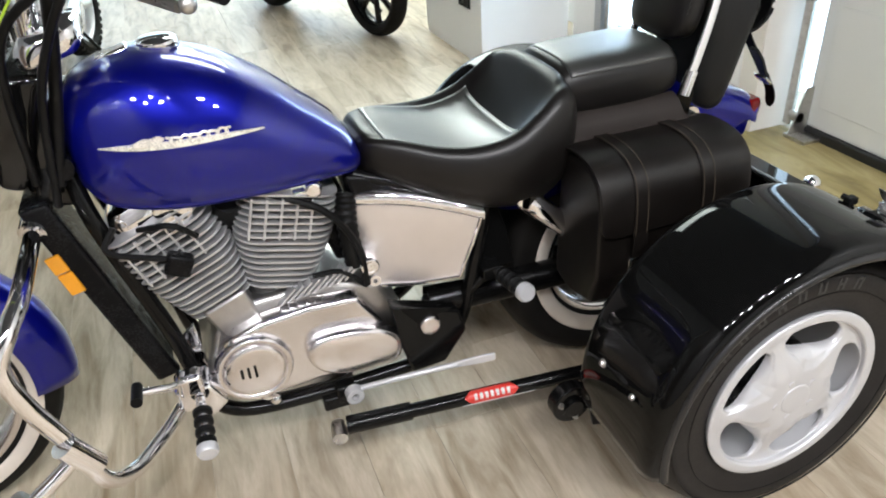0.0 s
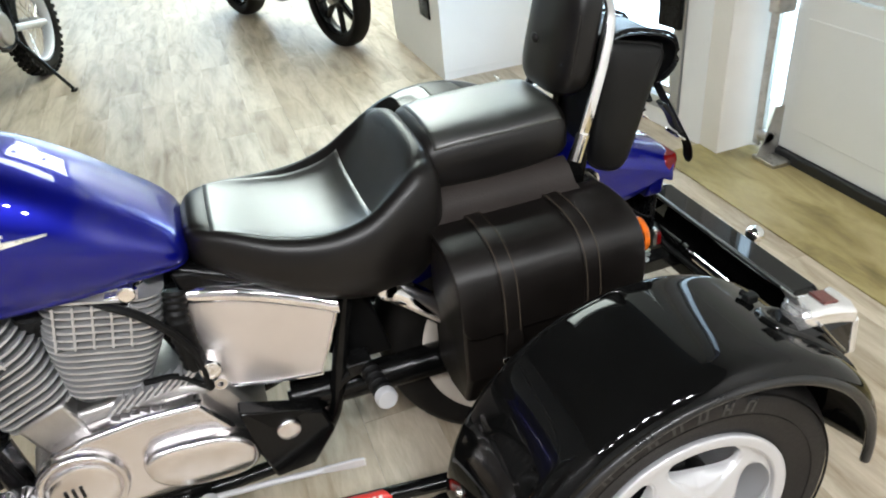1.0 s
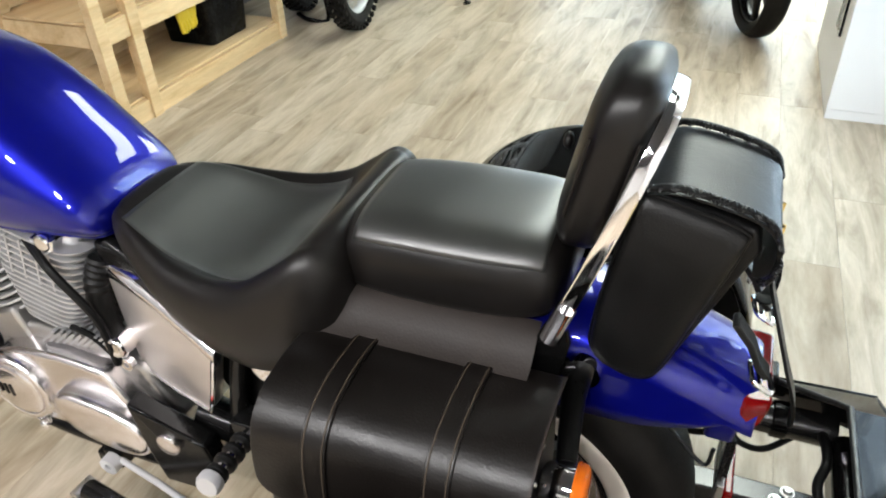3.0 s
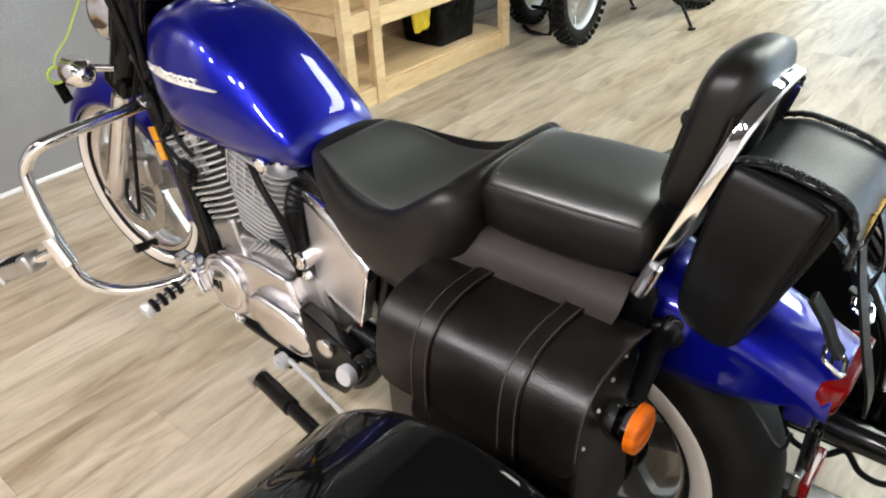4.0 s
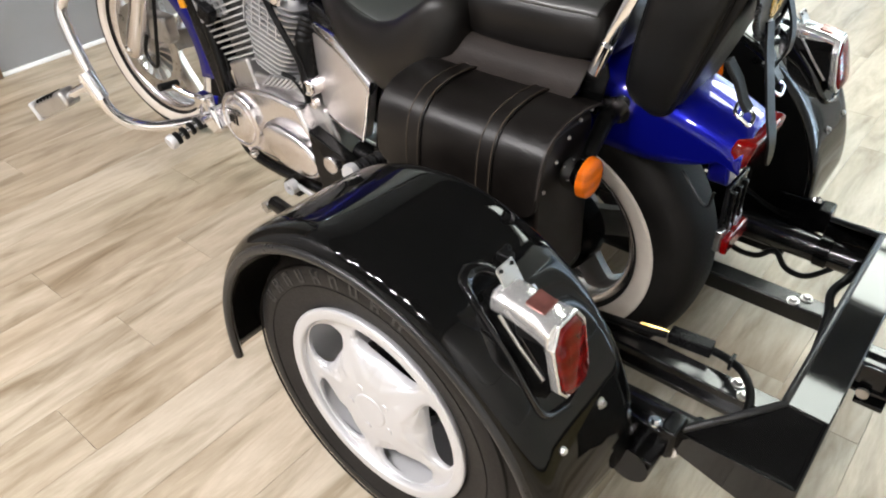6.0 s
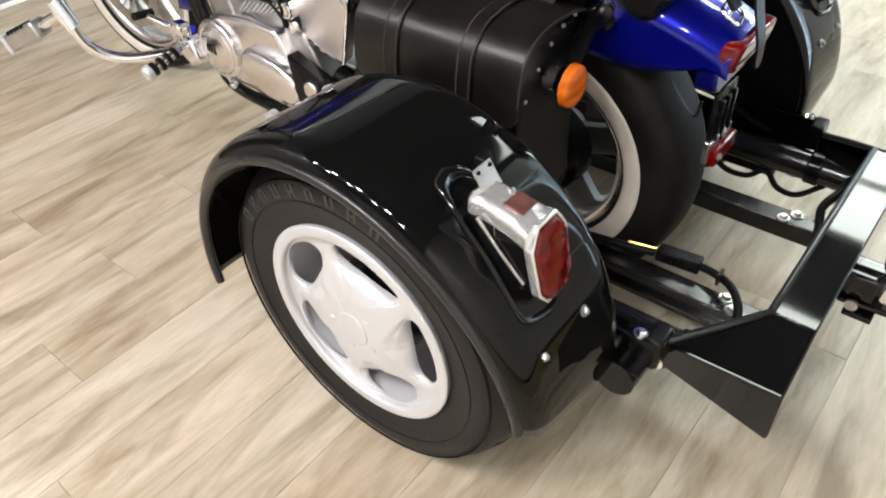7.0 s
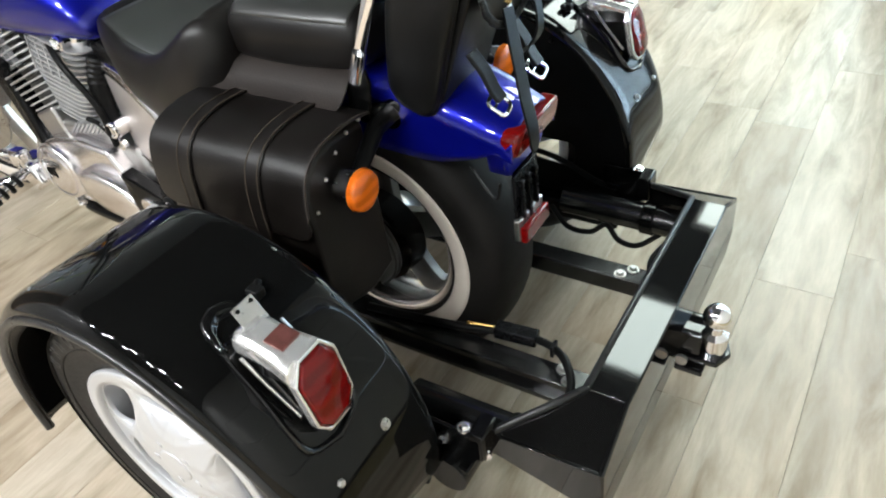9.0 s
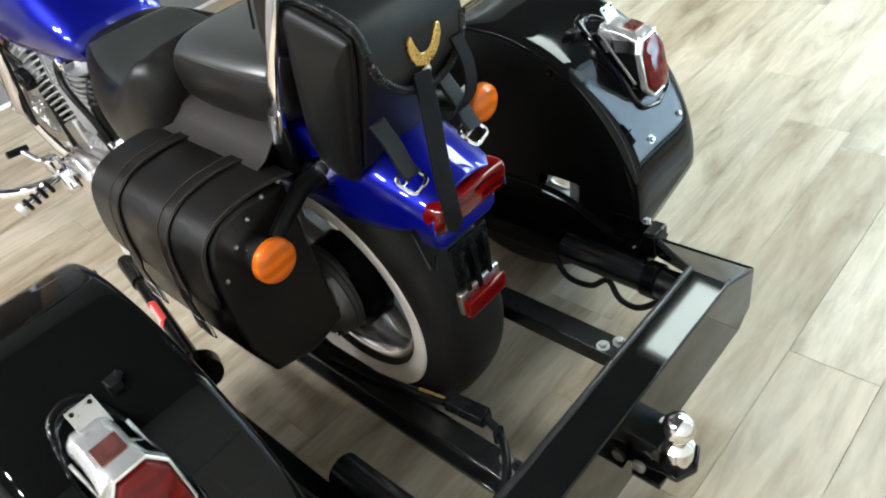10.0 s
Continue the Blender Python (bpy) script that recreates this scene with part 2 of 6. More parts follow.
# ---------- building helpers ----------
class Geo:
    """Vertices and faces of one part, in world metres."""

    def __init__(self):
        self.v, self.f = [], []

    def add(self, verts, faces):
        o = len(self.v)
        self.v += [Vector(p) for p in verts]
        self.f += [tuple(i + o for i in f) for f in faces]
        return self

    def moved(self, m):
        self.v = [m @ p for p in self.v]
        return self

    def mirrored(self):
        g = Geo()
        g.v = [Vector((p.x, -p.y, p.z)) for p in self.v]
        g.f = [tuple(reversed(f)) for f in self.f]
        return g

    def join(self, other):
        return self.add(other.v, other.f)

    def loft(self, rings, caps=True, closed=True):
        n = len(rings[0])
        verts = [p for r in rings for p in r]
        faces = []
        for a in range(len(rings) - 1):
            for b in range(n if closed else n - 1):
                c = (b + 1) % n
                faces.append((a * n + b, a * n + c, (a + 1) * n + c, (a + 1) * n + b))
        if caps:
            faces += [tuple(reversed(range(n))), tuple(range((len(rings) - 1) * n, len(rings) * n))]
        return self.add(verts, faces)

    def tube(self, pts, r, n=10, caps=True, radii=None):
        pts = [Vector(p) for p in pts]
        rings, side = [], None
        for i, p in enumerate(pts):
            d = (pts[min(i + 1, len(pts) - 1)] - pts[max(i - 1, 0)]).normalized()
            if side is None:
                side = d.orthogonal().normalized()
            side = (side - d * side.dot(d)).normalized()
            up = d.cross(side)
            rr = radii[i] if radii else r
            rings.append([p + rr * (math.cos(2 * math.pi * k / n) * side + math.sin(2 * math.pi * k / n) * up) for k in range(n)])
        return self.loft(rings, caps)

    def cyl(self, a, b, r, r2=None, n=20):
        return self.tube([a, b], r, n, True, [r, r if r2 is None else r2])

    def box(self, c, s, m=None):
        x, y, z = (v / 2 for v in s)
        verts = [Vector((i * x, j * y, k * z)) for i in (-1, 1) for j in (-1, 1) for k in (-1, 1)]
        if m is not None:
            verts = [m.to_3x3() @ v for v in verts]
        return self.add([v + Vector(c) for v in verts], [(0, 1, 3, 2), (4, 6, 7, 5), (0, 4, 5, 1), (2, 3, 7, 6), (0, 2, 6, 4), (1, 5, 7, 3)])

    def prism(self, poly, axis, a, b, b_scale=1.0):
        """A polygon in the plane across axis, drawn out from a to b."""
        def at(u, v, w):
            return {"x": (w, u, v), "y": (u, w, v), "z": (u, v, w)}[axis]
        cu, cv = sum(p[0] for p in poly) / len(poly), sum(p[1] for p in poly) / len(poly)
        return self.loft([[at(u, v, a) for u, v in poly], [at(cu + (u - cu) * b_scale, cv + (v - cv) * b_scale, b) for u, v in poly]])

    def lathe(self, profile, c, axis="y", n=48, a0=0.0, a1=360.0, caps=False):
        """profile: (radius, offset along the axis)."""
        full = abs(a1 - a0) >= 359.9
        rings = []
        for r, w in profile:
            ring = []
            for k in range(n if full else n + 1):
                a = radians(a0 + (a1 - a0) * k / n)
                u, v = r * math.cos(a), r * math.sin(a)
                ring.append(Vector(c) + Vector({"y": (u, w, v), "x": (w, u, v), "z": (u, v, w)}[axis]))
            rings.append(ring)
        return self.loft(rings, caps, full)

    def ball(self, c, r, s=(1, 1, 1), n=20):
        rings = []
        for i in range(1, n // 2):
            a = math.pi * i / (n // 2)
            rings.append([Vector(c) + Vector((s[0] * r * math.sin(a) * math.cos(2 * math.pi * k / n), s[1] * r * math.sin(a) * math.sin(2 * math.pi * k / n), s[2] * r * math.cos(a))) for k in range(n)])
        return self.loft(rings, True)


def curve_through(keys, steps):
    """Catmull-Rom through rows of numbers."""
    keys = [np.array(k, float) for k in keys]
    pts = [2 * keys[0] - keys[1], *keys, 2 * keys[-1] - keys[-2]]
    out = []
    for i in range(1, len(pts) - 2):
        for s in range(steps):
            t = s / steps
            a, b, c, d = pts[i - 1 : i + 3]
            out.append(0.5 * (2 * b + (c - a) * t + (2 * a - 5 * b + 4 * c - d) * t * t + (3 * b - a - 3 * c + d) * t**3))
    out.append(keys[-1])
    return out


ORIGIN = {}


def thing(name, base, label, category, group="", kind=""):
    ob = new(name)
    ob.location = base
    ob.empty_display_size = 0.1
    ORIGIN[ob.name] = Vector(base)
    return tagged(ob, label, category, group, kind)


def mesh_of(name, geo, o=Vector((0, 0, 0)), smooth=40):
    me = bpy.data.meshes.new(name)
    me.from_pydata([tuple(p - o) for p in geo.v], [], geo.f)
    bm = bmesh.new()
    bm.from_mesh(me)
    bmesh.ops.recalc_face_normals(bm, faces=bm.faces)
    bm.to_mesh(me)
    bm.free()
    if smooth:
        me.polygons.foreach_set("use_smooth", [True] * len(me.polygons))
        me.set_sharp_from_angle(angle=radians(smooth))
    return me


def part(name, geo, material, parent, label="", bevel=0.0, smooth=40, thick=0.0):
    o = ORIGIN[parent.name]
    me = mesh_of(name, geo, o, smooth)
    me.materials.append(material)
    ob = new(name, me)
    ob.parent = parent
    ORIGIN[ob.name] = o
    if thick:
        s = ob.modifiers.new("thickness", "SOLIDIFY")
        s.thickness, s.offset = thick, 0.0
    if bevel:
        b = ob.modifiers.new("edge", "BEVEL")
        b.width, b.segments, b.limit_method, b.angle_limit = bevel, 3, "ANGLE", radians(35)
        b.harden_normals = False
    return tagged(ob, label) if label else ob


def solid(name, geo, material, label, category, base=(0, 0, 0), kind="", group="", bevel=0.0, smooth=40):
    me = mesh_of(name, geo, Vector(base), smooth)
    me.materials.append(material)
    ob = new(name, me)
    ob.location = base
    ORIGIN[ob.name] = Vector(base)
    if bevel:
        b = ob.modifiers.new("edge", "BEVEL")
        b.width, b.segments, b.limit_method, b.angle_limit = bevel, 3, "ANGLE", radians(35)
    return tagged(ob, label, category, group, kind)


def rounded(w, h, r, n=5):
    """A rounded rectangle of that width and height round the origin."""
    pts = []
    for cx, cy, a0 in ((w / 2 - r, h / 2 - r, 0), (-w / 2 + r, h / 2 - r, 90), (-w / 2 + r, -h / 2 + r, 180), (w / 2 - r, -h / 2 + r, 270)):
        for k in range(n + 1):
            a = radians(a0 + 90 * k / n)
            pts.append((cx + r * math.cos(a), cy + r * math.sin(a)))
    return pts


def bolt(parent, at, d, r=0.008, material=STEEL):
    at, d = Vector(at), Vector(d).normalized()
    g = Geo().cyl(at, at + d * 0.003, r * 1.4, n=16)
    g.tube([at, at + d * 0.006, at + d * 0.009], r, 6, True, [r, r, r * 0.7])
    return part("bolt", g, material, parent)


# ---------- the room ----------
WALL_X, NORTH_Y, SOUTH_Y, FRONT_X, CEIL_Z = 1.56, 8.5, -6.5, -2.72, 3.2

sub = Geo().box((-0.6, 1.0, -0.06), (5.0, 15.6, 0.1))
floor = solid("floor", sub, SUBFLOOR, "dark joint bed under the vinyl plank floor", "floor", kind="structure")
solid("ceiling", Geo().box((-0.6, 1.0, CEIL_Z + 0.06), (5.2, 15.6, 0.12)), CEIL, "dark painted open ceiling", "ceiling", kind="structure")
solid("wall_front", Geo().box((FRONT_X - 0.06, 1.0, CEIL_Z / 2 - 0.01), (0.12, 15.6, CEIL_Z)), GREY, "grey painted smooth wall with a white base strip", "wall", kind="structure")
solid("baseboard", Geo().box((FRONT_X + 0.006, 0.62, 0.009), (0.012, 1.56, 0.018)), WHITE, "white base strip along the grey wall", "baseboard", kind="structure", bevel=0.003)
casing = thing("door_2", (FRONT_X + 0.02, -0.62, 0), "dark wooden door in a plain brown casing", "door", kind="structure")
for y in (-0.205, -1.095):
    part("casing_post", Geo().box((FRONT_X + 0.014, y, 1.05), (0.028, 0.085, 2.10)), CASING, casing, bevel=0.003)
part("casing_head", Geo().box((FRONT_X + 0.014, -0.65, 2.144), (0.028, 0.975, 0.085)), CASING, casing, bevel=0.003)
part("door_leaf", Geo().box((FRONT_X + 0.006, -0.65, 1.045), (0.010, 0.80, 2.08)), CASING_DARK, casing)
g = Geo().box((-2.66, NORTH_Y + 0.06, CEIL_Z / 2 - 0.01), (1.10, 0.12, CEIL_Z)).box((1.74, NORTH_Y + 0.06, CEIL_Z / 2 - 0.01), (0.52, 0.12, CEIL_Z)).box((-0.315, NORTH_Y + 0.06, 0.13), (3.59, 0.12, 0.26)).box((-0.315, NORTH_Y + 0.06, 3.05), (3.59, 0.12, 0.26))
solid("wall_north", g, WHITE, "white wall with a wide shop window at the far end", "wall", kind="structure")
shop = thing("window_1", (-0.315, NORTH_Y + 0.06, 0.26), "wide shop window in a grey aluminium frame", "window", kind="structure")
g = Geo()
for x in (-2.08, -0.90, 0.27, 1.45):
    g.box((x, NORTH_Y + 0.06, 1.59), (0.06, 0.06, 2.66))
for z in (0.29, 2.89):
    g.box((-0.315, NORTH_Y + 0.06, z), (3.47, 0.05, 0.06))
part("window_frame", g, ALU, shop)
for x in (-1.49, -0.315, 0.86):
    glass = part("pane", Geo().box((x, NORTH_Y + 0.06, 1.59), (1.10, 0.006, 2.54)), PANE, shop)
    glass.visible_shadow = False
solid("backdrop_far", Geo().box((-0.315, NORTH_Y + 0.9, 1.9), (7.0, 0.02, 4.2)), DAY_FAR, "bright overcast daylight outside the shop window", "backdrop", kind="structure")
solid("wall_south", Geo().box((-0.6, SOUTH_Y - 0.06, CEIL_Z / 2 - 0.01), (5.2, 0.12, CEIL_Z)), WHITE, "plain white wall behind the camera", "wall", kind="structure")
solid("wall_side", Geo().box((WALL_X + 0.06, -4.4, CEIL_Z / 2 - 0.01), (0.12, 4.2, CEIL_Z)), WHITE, "white wall beside the garage door", "wall", kind="structure")
solid("wall_lintel", Geo().box((WALL_X + 0.06, -0.72, 2.85), (0.12, 3.16, 0.7)), WHITE, "white wall above the garage door", "wall", kind="structure")
solid("wall_far", Geo().box((WALL_X + 0.06, 5.4, CEIL_Z / 2 - 0.01), (0.12, 6.2, CEIL_Z)), WHITE, "white wall behind the counter", "wall", kind="structure")

# the wall that holds the glass door runs slightly askew: local x along it, from its pillar end
DOORWALL = pose(1.312, 1.04, 0, 0, 0, 95.4)


def in_wall(g):
    return g.moved(DOORWALL)


DW = 0.16  # thickness, away from the room (towards local -y)
g = Geo().box((0.07, -DW / 2, 1.49), (0.14, DW, CEIL_Z - 0.02)).box((1.15, -DW / 2, 1.49), (0.20, DW, CEIL_Z - 0.02)).box((0.595, -DW / 2, 0.04), (0.91, DW, 0.08)).box((0.595, -DW / 2, 2.56), (0.91, DW, 0.84))
solid("wall_door", in_wall(g), WHITE, "white painted wall with a glass door opening", "wall", kind="structure", bevel=0.004)
door = thing("door_1", DOORWALL @ Vector((0.6, -0.05, 0.08)), "glass door in a grey aluminium frame", "door", kind="structure")
g = Geo()
for c, s in (((0.595, -0.02, 0.11), (0.90, 0.06, 0.055)), ((0.168, -0.02, 1.1), (0.05, 0.06, 2.03)), ((1.02, -0.02, 1.1), (0.05, 0.06, 2.03)), ((0.595, -0.02, 2.11), (0.90, 0.06, 0.055))):
    g.box(c, s)
part("door_frame", in_wall(g), ALU, door, bevel=0.004)
g = Geo()
for c, s in (((0.595, -0.03, 0.165), (0.78, 0.03, 0.035)), ((0.215, -0.03, 1.1), (0.03, 0.03, 1.9)), ((0.972, -0.03, 1.1), (0.03, 0.03, 1.9))):
    g.box(c, s)
part("door_leaf_frame", in_wall(g), STEEL, door, bevel=0.003)
pane = part("pane", in_wall(Geo().box((0.595, -0.045, 1.12), (0.74, 0.006, 1.9))), PANE, door)
pane.visible_shadow = False
part("lock_case", in_wall(Geo().box((0.215, 0.012, 0.62), (0.13, 0.03, 0.34))), PLASTIC, door, "dark grey lock case", bevel=0.004)
part("handle", in_wall(Geo().cyl((0.25, 0.03, 0.62), (0.25, 0.07, 0.62), 0.02).box((0.21, 0.07, 0.62), (0.13, 0.02, 0.03))), STEEL, door, "brushed steel lever handle", bevel=0.004)
solid("backdrop", in_wall(Geo().box((0.6, -0.9, 1.3), (2.6, 0.02, 3.2))), DAY, "bright overcast daylight outside", "backdrop", kind="structure")

# pillar and reveal between the glass door and the garage door
solid("pillar", Geo().box((1.43, 0.985, 1.49), (0.236, 0.11, CEIL_Z - 0.02)), CREAM, "cream painted pillar beside the garage door", "pillar", kind="structure", bevel=0.004)

garage = thing("garage_door", (1.54, -0.7, 0), "off-white sectional garage door with a black rubber bottom seal", "garage door", kind="structure")
for k in range(4):
    z = 0.045 + 0.61 * k
    g = Geo().box((1.532, -0.70, z + 0.30), (0.045, 3.06, 0.603))
    panel = part("door_panel", g, GARAGE, garage, bevel=0.004)
    for j in range(5):
        part("pressed_field", Geo().box((1.509, -1.92 + 0.61 * j, z + 0.30), (0.006, 0.50, 0.42)), GARAGE, panel, bevel=0.003)
part("bottom_seal", Geo().box((1.512, -0.70, 0.022), (0.05, 3.06, 0.044)), SEAL, garage, bevel=0.006)
track = thing("garage_track", (1.47, 0.86, 0), "galvanised steel track and hinge of the garage door", "door track", kind="structure")
part("rail", Geo().box((1.475, 0.885, 1.24), (0.05, 0.012, 2.4)).box((1.452, 0.87, 1.24), (0.006, 0.04, 2.4)), STEEL, track, bevel=0.002)
part("bracket", Geo().prism([(1.40, 0.02), (1.50, 0.02), (1.50, 0.22), (1.46, 0.22), (1.43, 0.10)], "y", 0.80, 0.806), STEEL, track, bevel=0.001)
part("foot_plate", Geo().box((1.46, 0.77, 0.012), (0.11, 0.12, 0.02)), STEEL, track, bevel=0.003)
part("roller", Geo().cyl((1.45, 0.80, 0.09), (1.45, 0.85, 0.09), 0.022), STEEL, track)
part("upper_bracket", Geo().box((1.455, 0.845, 0.62), (0.08, 0.05, 0.1)), STEEL, track, bevel=0.004)

g = Geo().box((1.296, -0.66, 0.0035), (0.38, 3.40, 0.005))
solid("threshold", g, PLY, "worn brown plywood threshold before the garage door", "floor", kind="structure", bevel=0.0015)

counter = thing("counter", (0.95, 2.9, 0), "white panelled counter with a dark recess low in its side", "counter")
part("body", Geo().box((0.935, 2.83, 0.54), (0.55, 0.92, 1.0)), WHITE, counter, bevel=0.004)
part("plinth", Geo().box((0.935, 2.83, 0.02), (0.542, 0.91, 0.04)), WHITE, counter)
part("worktop", Geo().box((0.935, 2.83, 1.055), (0.60, 0.98, 0.03)), WHITE, counter, bevel=0.004)
part("vent", Geo().box((0.656, 2.60, 0.38), (0.012, 0.16, 0.17)), PLASTIC, counter, "dark recessed vent panel", bevel=0.003)

# ceiling lamps
panel_light = thing("ceiling_panel", (0, 0, CEIL_Z), "white rectangular ceiling light panel", "ceiling light", "ceiling light panels")
part("frame", Geo().box((0, 0, CEIL_Z - 0.02), (1.56, 0.76, 0.038)), WHITE, panel_light, bevel=0.004)
part("diffuser", Geo().box((0, 0, CEIL_Z - 0.043), (1.48, 0.68, 0.006)), PANEL, panel_light)
# the row from y = 4.2 on is added, unseen, to brighten seat tops and far wall
spots = [(0.25, 2.5), (0.70, 4.2), (0.70, 5.0), (0.70, 5.8), (0.70, 6.6), (0.70, 7.4)]
panel_light.location = (spots[0][0], spots[0][1], CEIL_Z)
for x, y in spots[1:]:
    copy_thing(panel_light, pose(x, y, CEIL_Z))
down = thing("ceiling_lamp", (0, 0, CEIL_Z), "small round white ceiling lamp", "ceiling light", "round ceiling lamps")
part("housing", Geo().lathe([(0.0, -0.002), (0.11, -0.002), (0.12, -0.03), (0.10, -0.05), (0.095, -0.045)], (0, 0, CEIL_Z), "z", 28), WHITE, down)
part("bulb", Geo().lathe([(0.095, -0.044), (0.05, -0.052), (0.0, -0.054)], (0, 0, CEIL_Z), "z", 28), LAMP, down)
spots = [(x, -2.9 if i % 2 else -2.45) for i, x in enumerate((-2.4, -2.0, -1.55, -1.15, -0.7, -0.3, 0.2, 0.65))]
down.location = (spots[0][0], spots[0][1], CEIL_Z)
for x, y in spots[1:]:
    copy_thing(down, pose(x, y, CEIL_Z))

# ---------- wheels ----------
def tyre_profile(R, r, w):
    """Tyre section from bead to bead: (radius, offset)."""
    h = w / 2
    return [(r, -h * 0.72), (r + 0.012, -h * 0.86), (r + (R - r) * 0.30, -h * 0.93), (r + (R - r) * 0.55, -h * 1.0), (R - 0.030, -h * 0.95), (R - 0.012, -h * 0.74), (R - 0.003, -h * 0.42), (R, 0),
            (R - 0.003, h * 0.42), (R - 0.012, h * 0.74), (R - 0.030, h * 0.95), (r + (R - r) * 0.55, h * 1.0), (r + (R - r) * 0.30, h * 0.93), (r + 0.012, h * 0.86), (r, h * 0.72)]


def smooth_profile(keys, steps=4):
    return [tuple(k) for k in curve_through(keys, steps)]


def tread_blocks(c, R, w, rows, count, size, depth):
    """Raised blocks round a tread."""
    g = Geo()
    for k in range(count):
        for j, off in enumerate(rows):
            a = 2 * math.pi * (k + 0.5 * (j % 2)) / count
            m = Matrix.Translation(c) @ Matrix.Rotation(-a, 4, "Y")
            b = Geo().box((R + depth / 2 - 0.004 - abs(off / w) ** 3 * 0.10 * R * 0.5, off, 0), (depth + 0.006, size[0], size[1]))
            g.join(b.moved(m))
    return g


# ---------- the motorcycle ----------
moto = thing("motorcycle", (-0.8, 0, 0), "blue cruiser motorcycle with chrome engine covers and black seat", "motorcycle")
FRONT = Vector((-1.685, 0.065, 0.321))
STEER = Matrix.Translation(FRONT) @ Matrix.Rotation(radians(5), 4, "Z") @ Matrix.Translation(-FRONT)


def cast_spokes(c, r0, r1, count, width, depth, y=0.0):
    g = Geo()
    for k in range(count):
        a = 2 * math.pi * k / count + 0.3
        rings = []
        for t in (0, 0.25, 0.5, 0.75, 1.0):
            r = r0 + (r1 - r0) * t
            wd = width * (1.25 - 0.9 * t + 0.75 * t * t)
            rings.append([Vector((r, y + v * depth, u * wd)) for u, v in ((-0.5, -0.3), (-0.3, -0.5), (0.3, -0.5), (0.5, -0.3), (0.5, 0.3), (0.3, 0.5), (-0.3, 0.5), (-0.5, 0.3))])
        g.join(Geo().loft(rings).moved(Matrix.Translation(c) @ Matrix.Rotation(-a, 4, "Y")))
    return g


def bike_wheel(name, c, R, rim_r, w, wall_in, wall_out, m=None):
    m = m or Matrix.Identity(4)
    tyre = part(name, Geo().lathe(smooth_profile(tyre_profile(R, rim_r, w)), c, n=72).moved(m), RUBBER, moto, "black tyre with a broad white sidewall")
    h = w / 2
    for s in (-1, 1):
        keys = [(wall_in, s * h * 0.84), (wall_in + 0.006, s * (h * 0.90 + 0.002)), ((wall_in + wall_out) / 2, s * (h * 0.955 + 0.002)), (wall_out - 0.005, s * (h * 0.985 + 0.001)), (wall_out, s * h * 0.94)]
        part("whitewall", Geo().lathe(smooth_profile(keys, 3), c, n=72).moved(m), WHITEWALL, tyre, "cream white sidewall band")
    b = h * 0.72
    rim = [(rim_r + 0.004, -b - 0.008), (rim_r + 0.006, -b), (rim_r - 0.012, -b + 0.004), (rim_r - 0.022, -b * 0.6), (rim_r - 0.030, 0), (rim_r - 0.022, b * 0.6), (rim_r - 0.012, b - 0.004), (rim_r + 0.006, b), (rim_r + 0.004, b + 0.008)]
    part("rim", Geo().lathe(smooth_profile(rim, 3), c, n=72).moved(m), POLISHED, tyre, "polished cast rim")
    # rear spokes get the dark metal to paint in the shade inside that wheel
    part("spokes", cast_spokes(c, 0.05, rim_r - 0.018, 5, 0.062, 0.034).moved(m), CAST if name == "front_wheel" else CAST_DARK, tyre)
    part("hub", Geo().lathe(smooth_profile([(0.0, -h * 0.95), (0.03, -h * 0.93), (0.045, -h * 0.7), (0.062, -h * 0.4), (0.065, 0), (0.062, h * 0.4), (0.045, h * 0.7), (0.03, h * 0.93), (0.0, h * 0.95)], 3), c, n=32).moved(m), CAST, tyre)
    return tyre


fw = bike_wheel("front_wheel", FRONT, 0.321, 0.240, 0.108, 0.250, 0.284, STEER)
for k in range(18):
    part("brake_fin", Geo().box((0.085, -0.054, 0), (0.10, 0.022, 0.006)).moved(STEER @ Matrix.Translation(FRONT) @ Matrix.Rotation(2 * math.pi * k / 18, 4, "Y")), CAST, fw)
part("brake_disc", Geo().lathe([(0.115, -0.068), (0.155, -0.068), (0.155, -0.063), (0.115, -0.063), (0.115, -0.068)], FRONT, n=48).moved(STEER), STEEL, fw)
part("caliper", Geo().box(FRONT + Vector((0.12, -0.075, 0.10)), (0.10, 0.05, 0.09)).moved(STEER), CAST, fw, "cast brake caliper", bevel=0.012)
rw = bike_wheel("rear_wheel", Vector((-0.015, 0, 0.325)), 0.325, 0.195, 0.168, 0.204, 0.246)
part("brake_drum", Geo().lathe([(0.0, -0.088), (0.07, -0.086), (0.10, -0.07), (0.105, -0.02)], (-0.015, 0, 0.325), n=40), FRAME, rw)

# fork, clamps, headlamp and front turn signal
ax = Vector((0.635, 0, 1.0)).normalized()
for s in (-1, 1):
    base = Vector((-1.672, 0.045 + s * 0.098, 0.345))
    g = Geo().tube([base - ax * 0.035, base - ax * 0.02, base + ax * 0.02, base + ax * 0.40, base + ax * 0.42], 0.03, 20, True, [0.02, 0.029, 0.030, 0.028, 0.026])
    leg = part("fork_slider", g, POLISHED, moto, "satin aluminium fork slider")
    part("fork_tube", Geo().tube([base + ax * 0.42, base + ax * 0.76], 0.0205, 20), CHROME, leg)
    part("fork_cover", Geo().tube([base + ax * 0.46, base + ax * 0.48, base + ax * 0.74, base + ax * 0.76], 0.036, 20, True, [0.030, 0.036, 0.036, 0.030]), FRAME, leg)
    bolt(leg, base + Vector((0, s * 0.026, 0)), (0, s, 0), 0.012, CHROME)
top = Vector((-1.672, 0.045, 0.345))
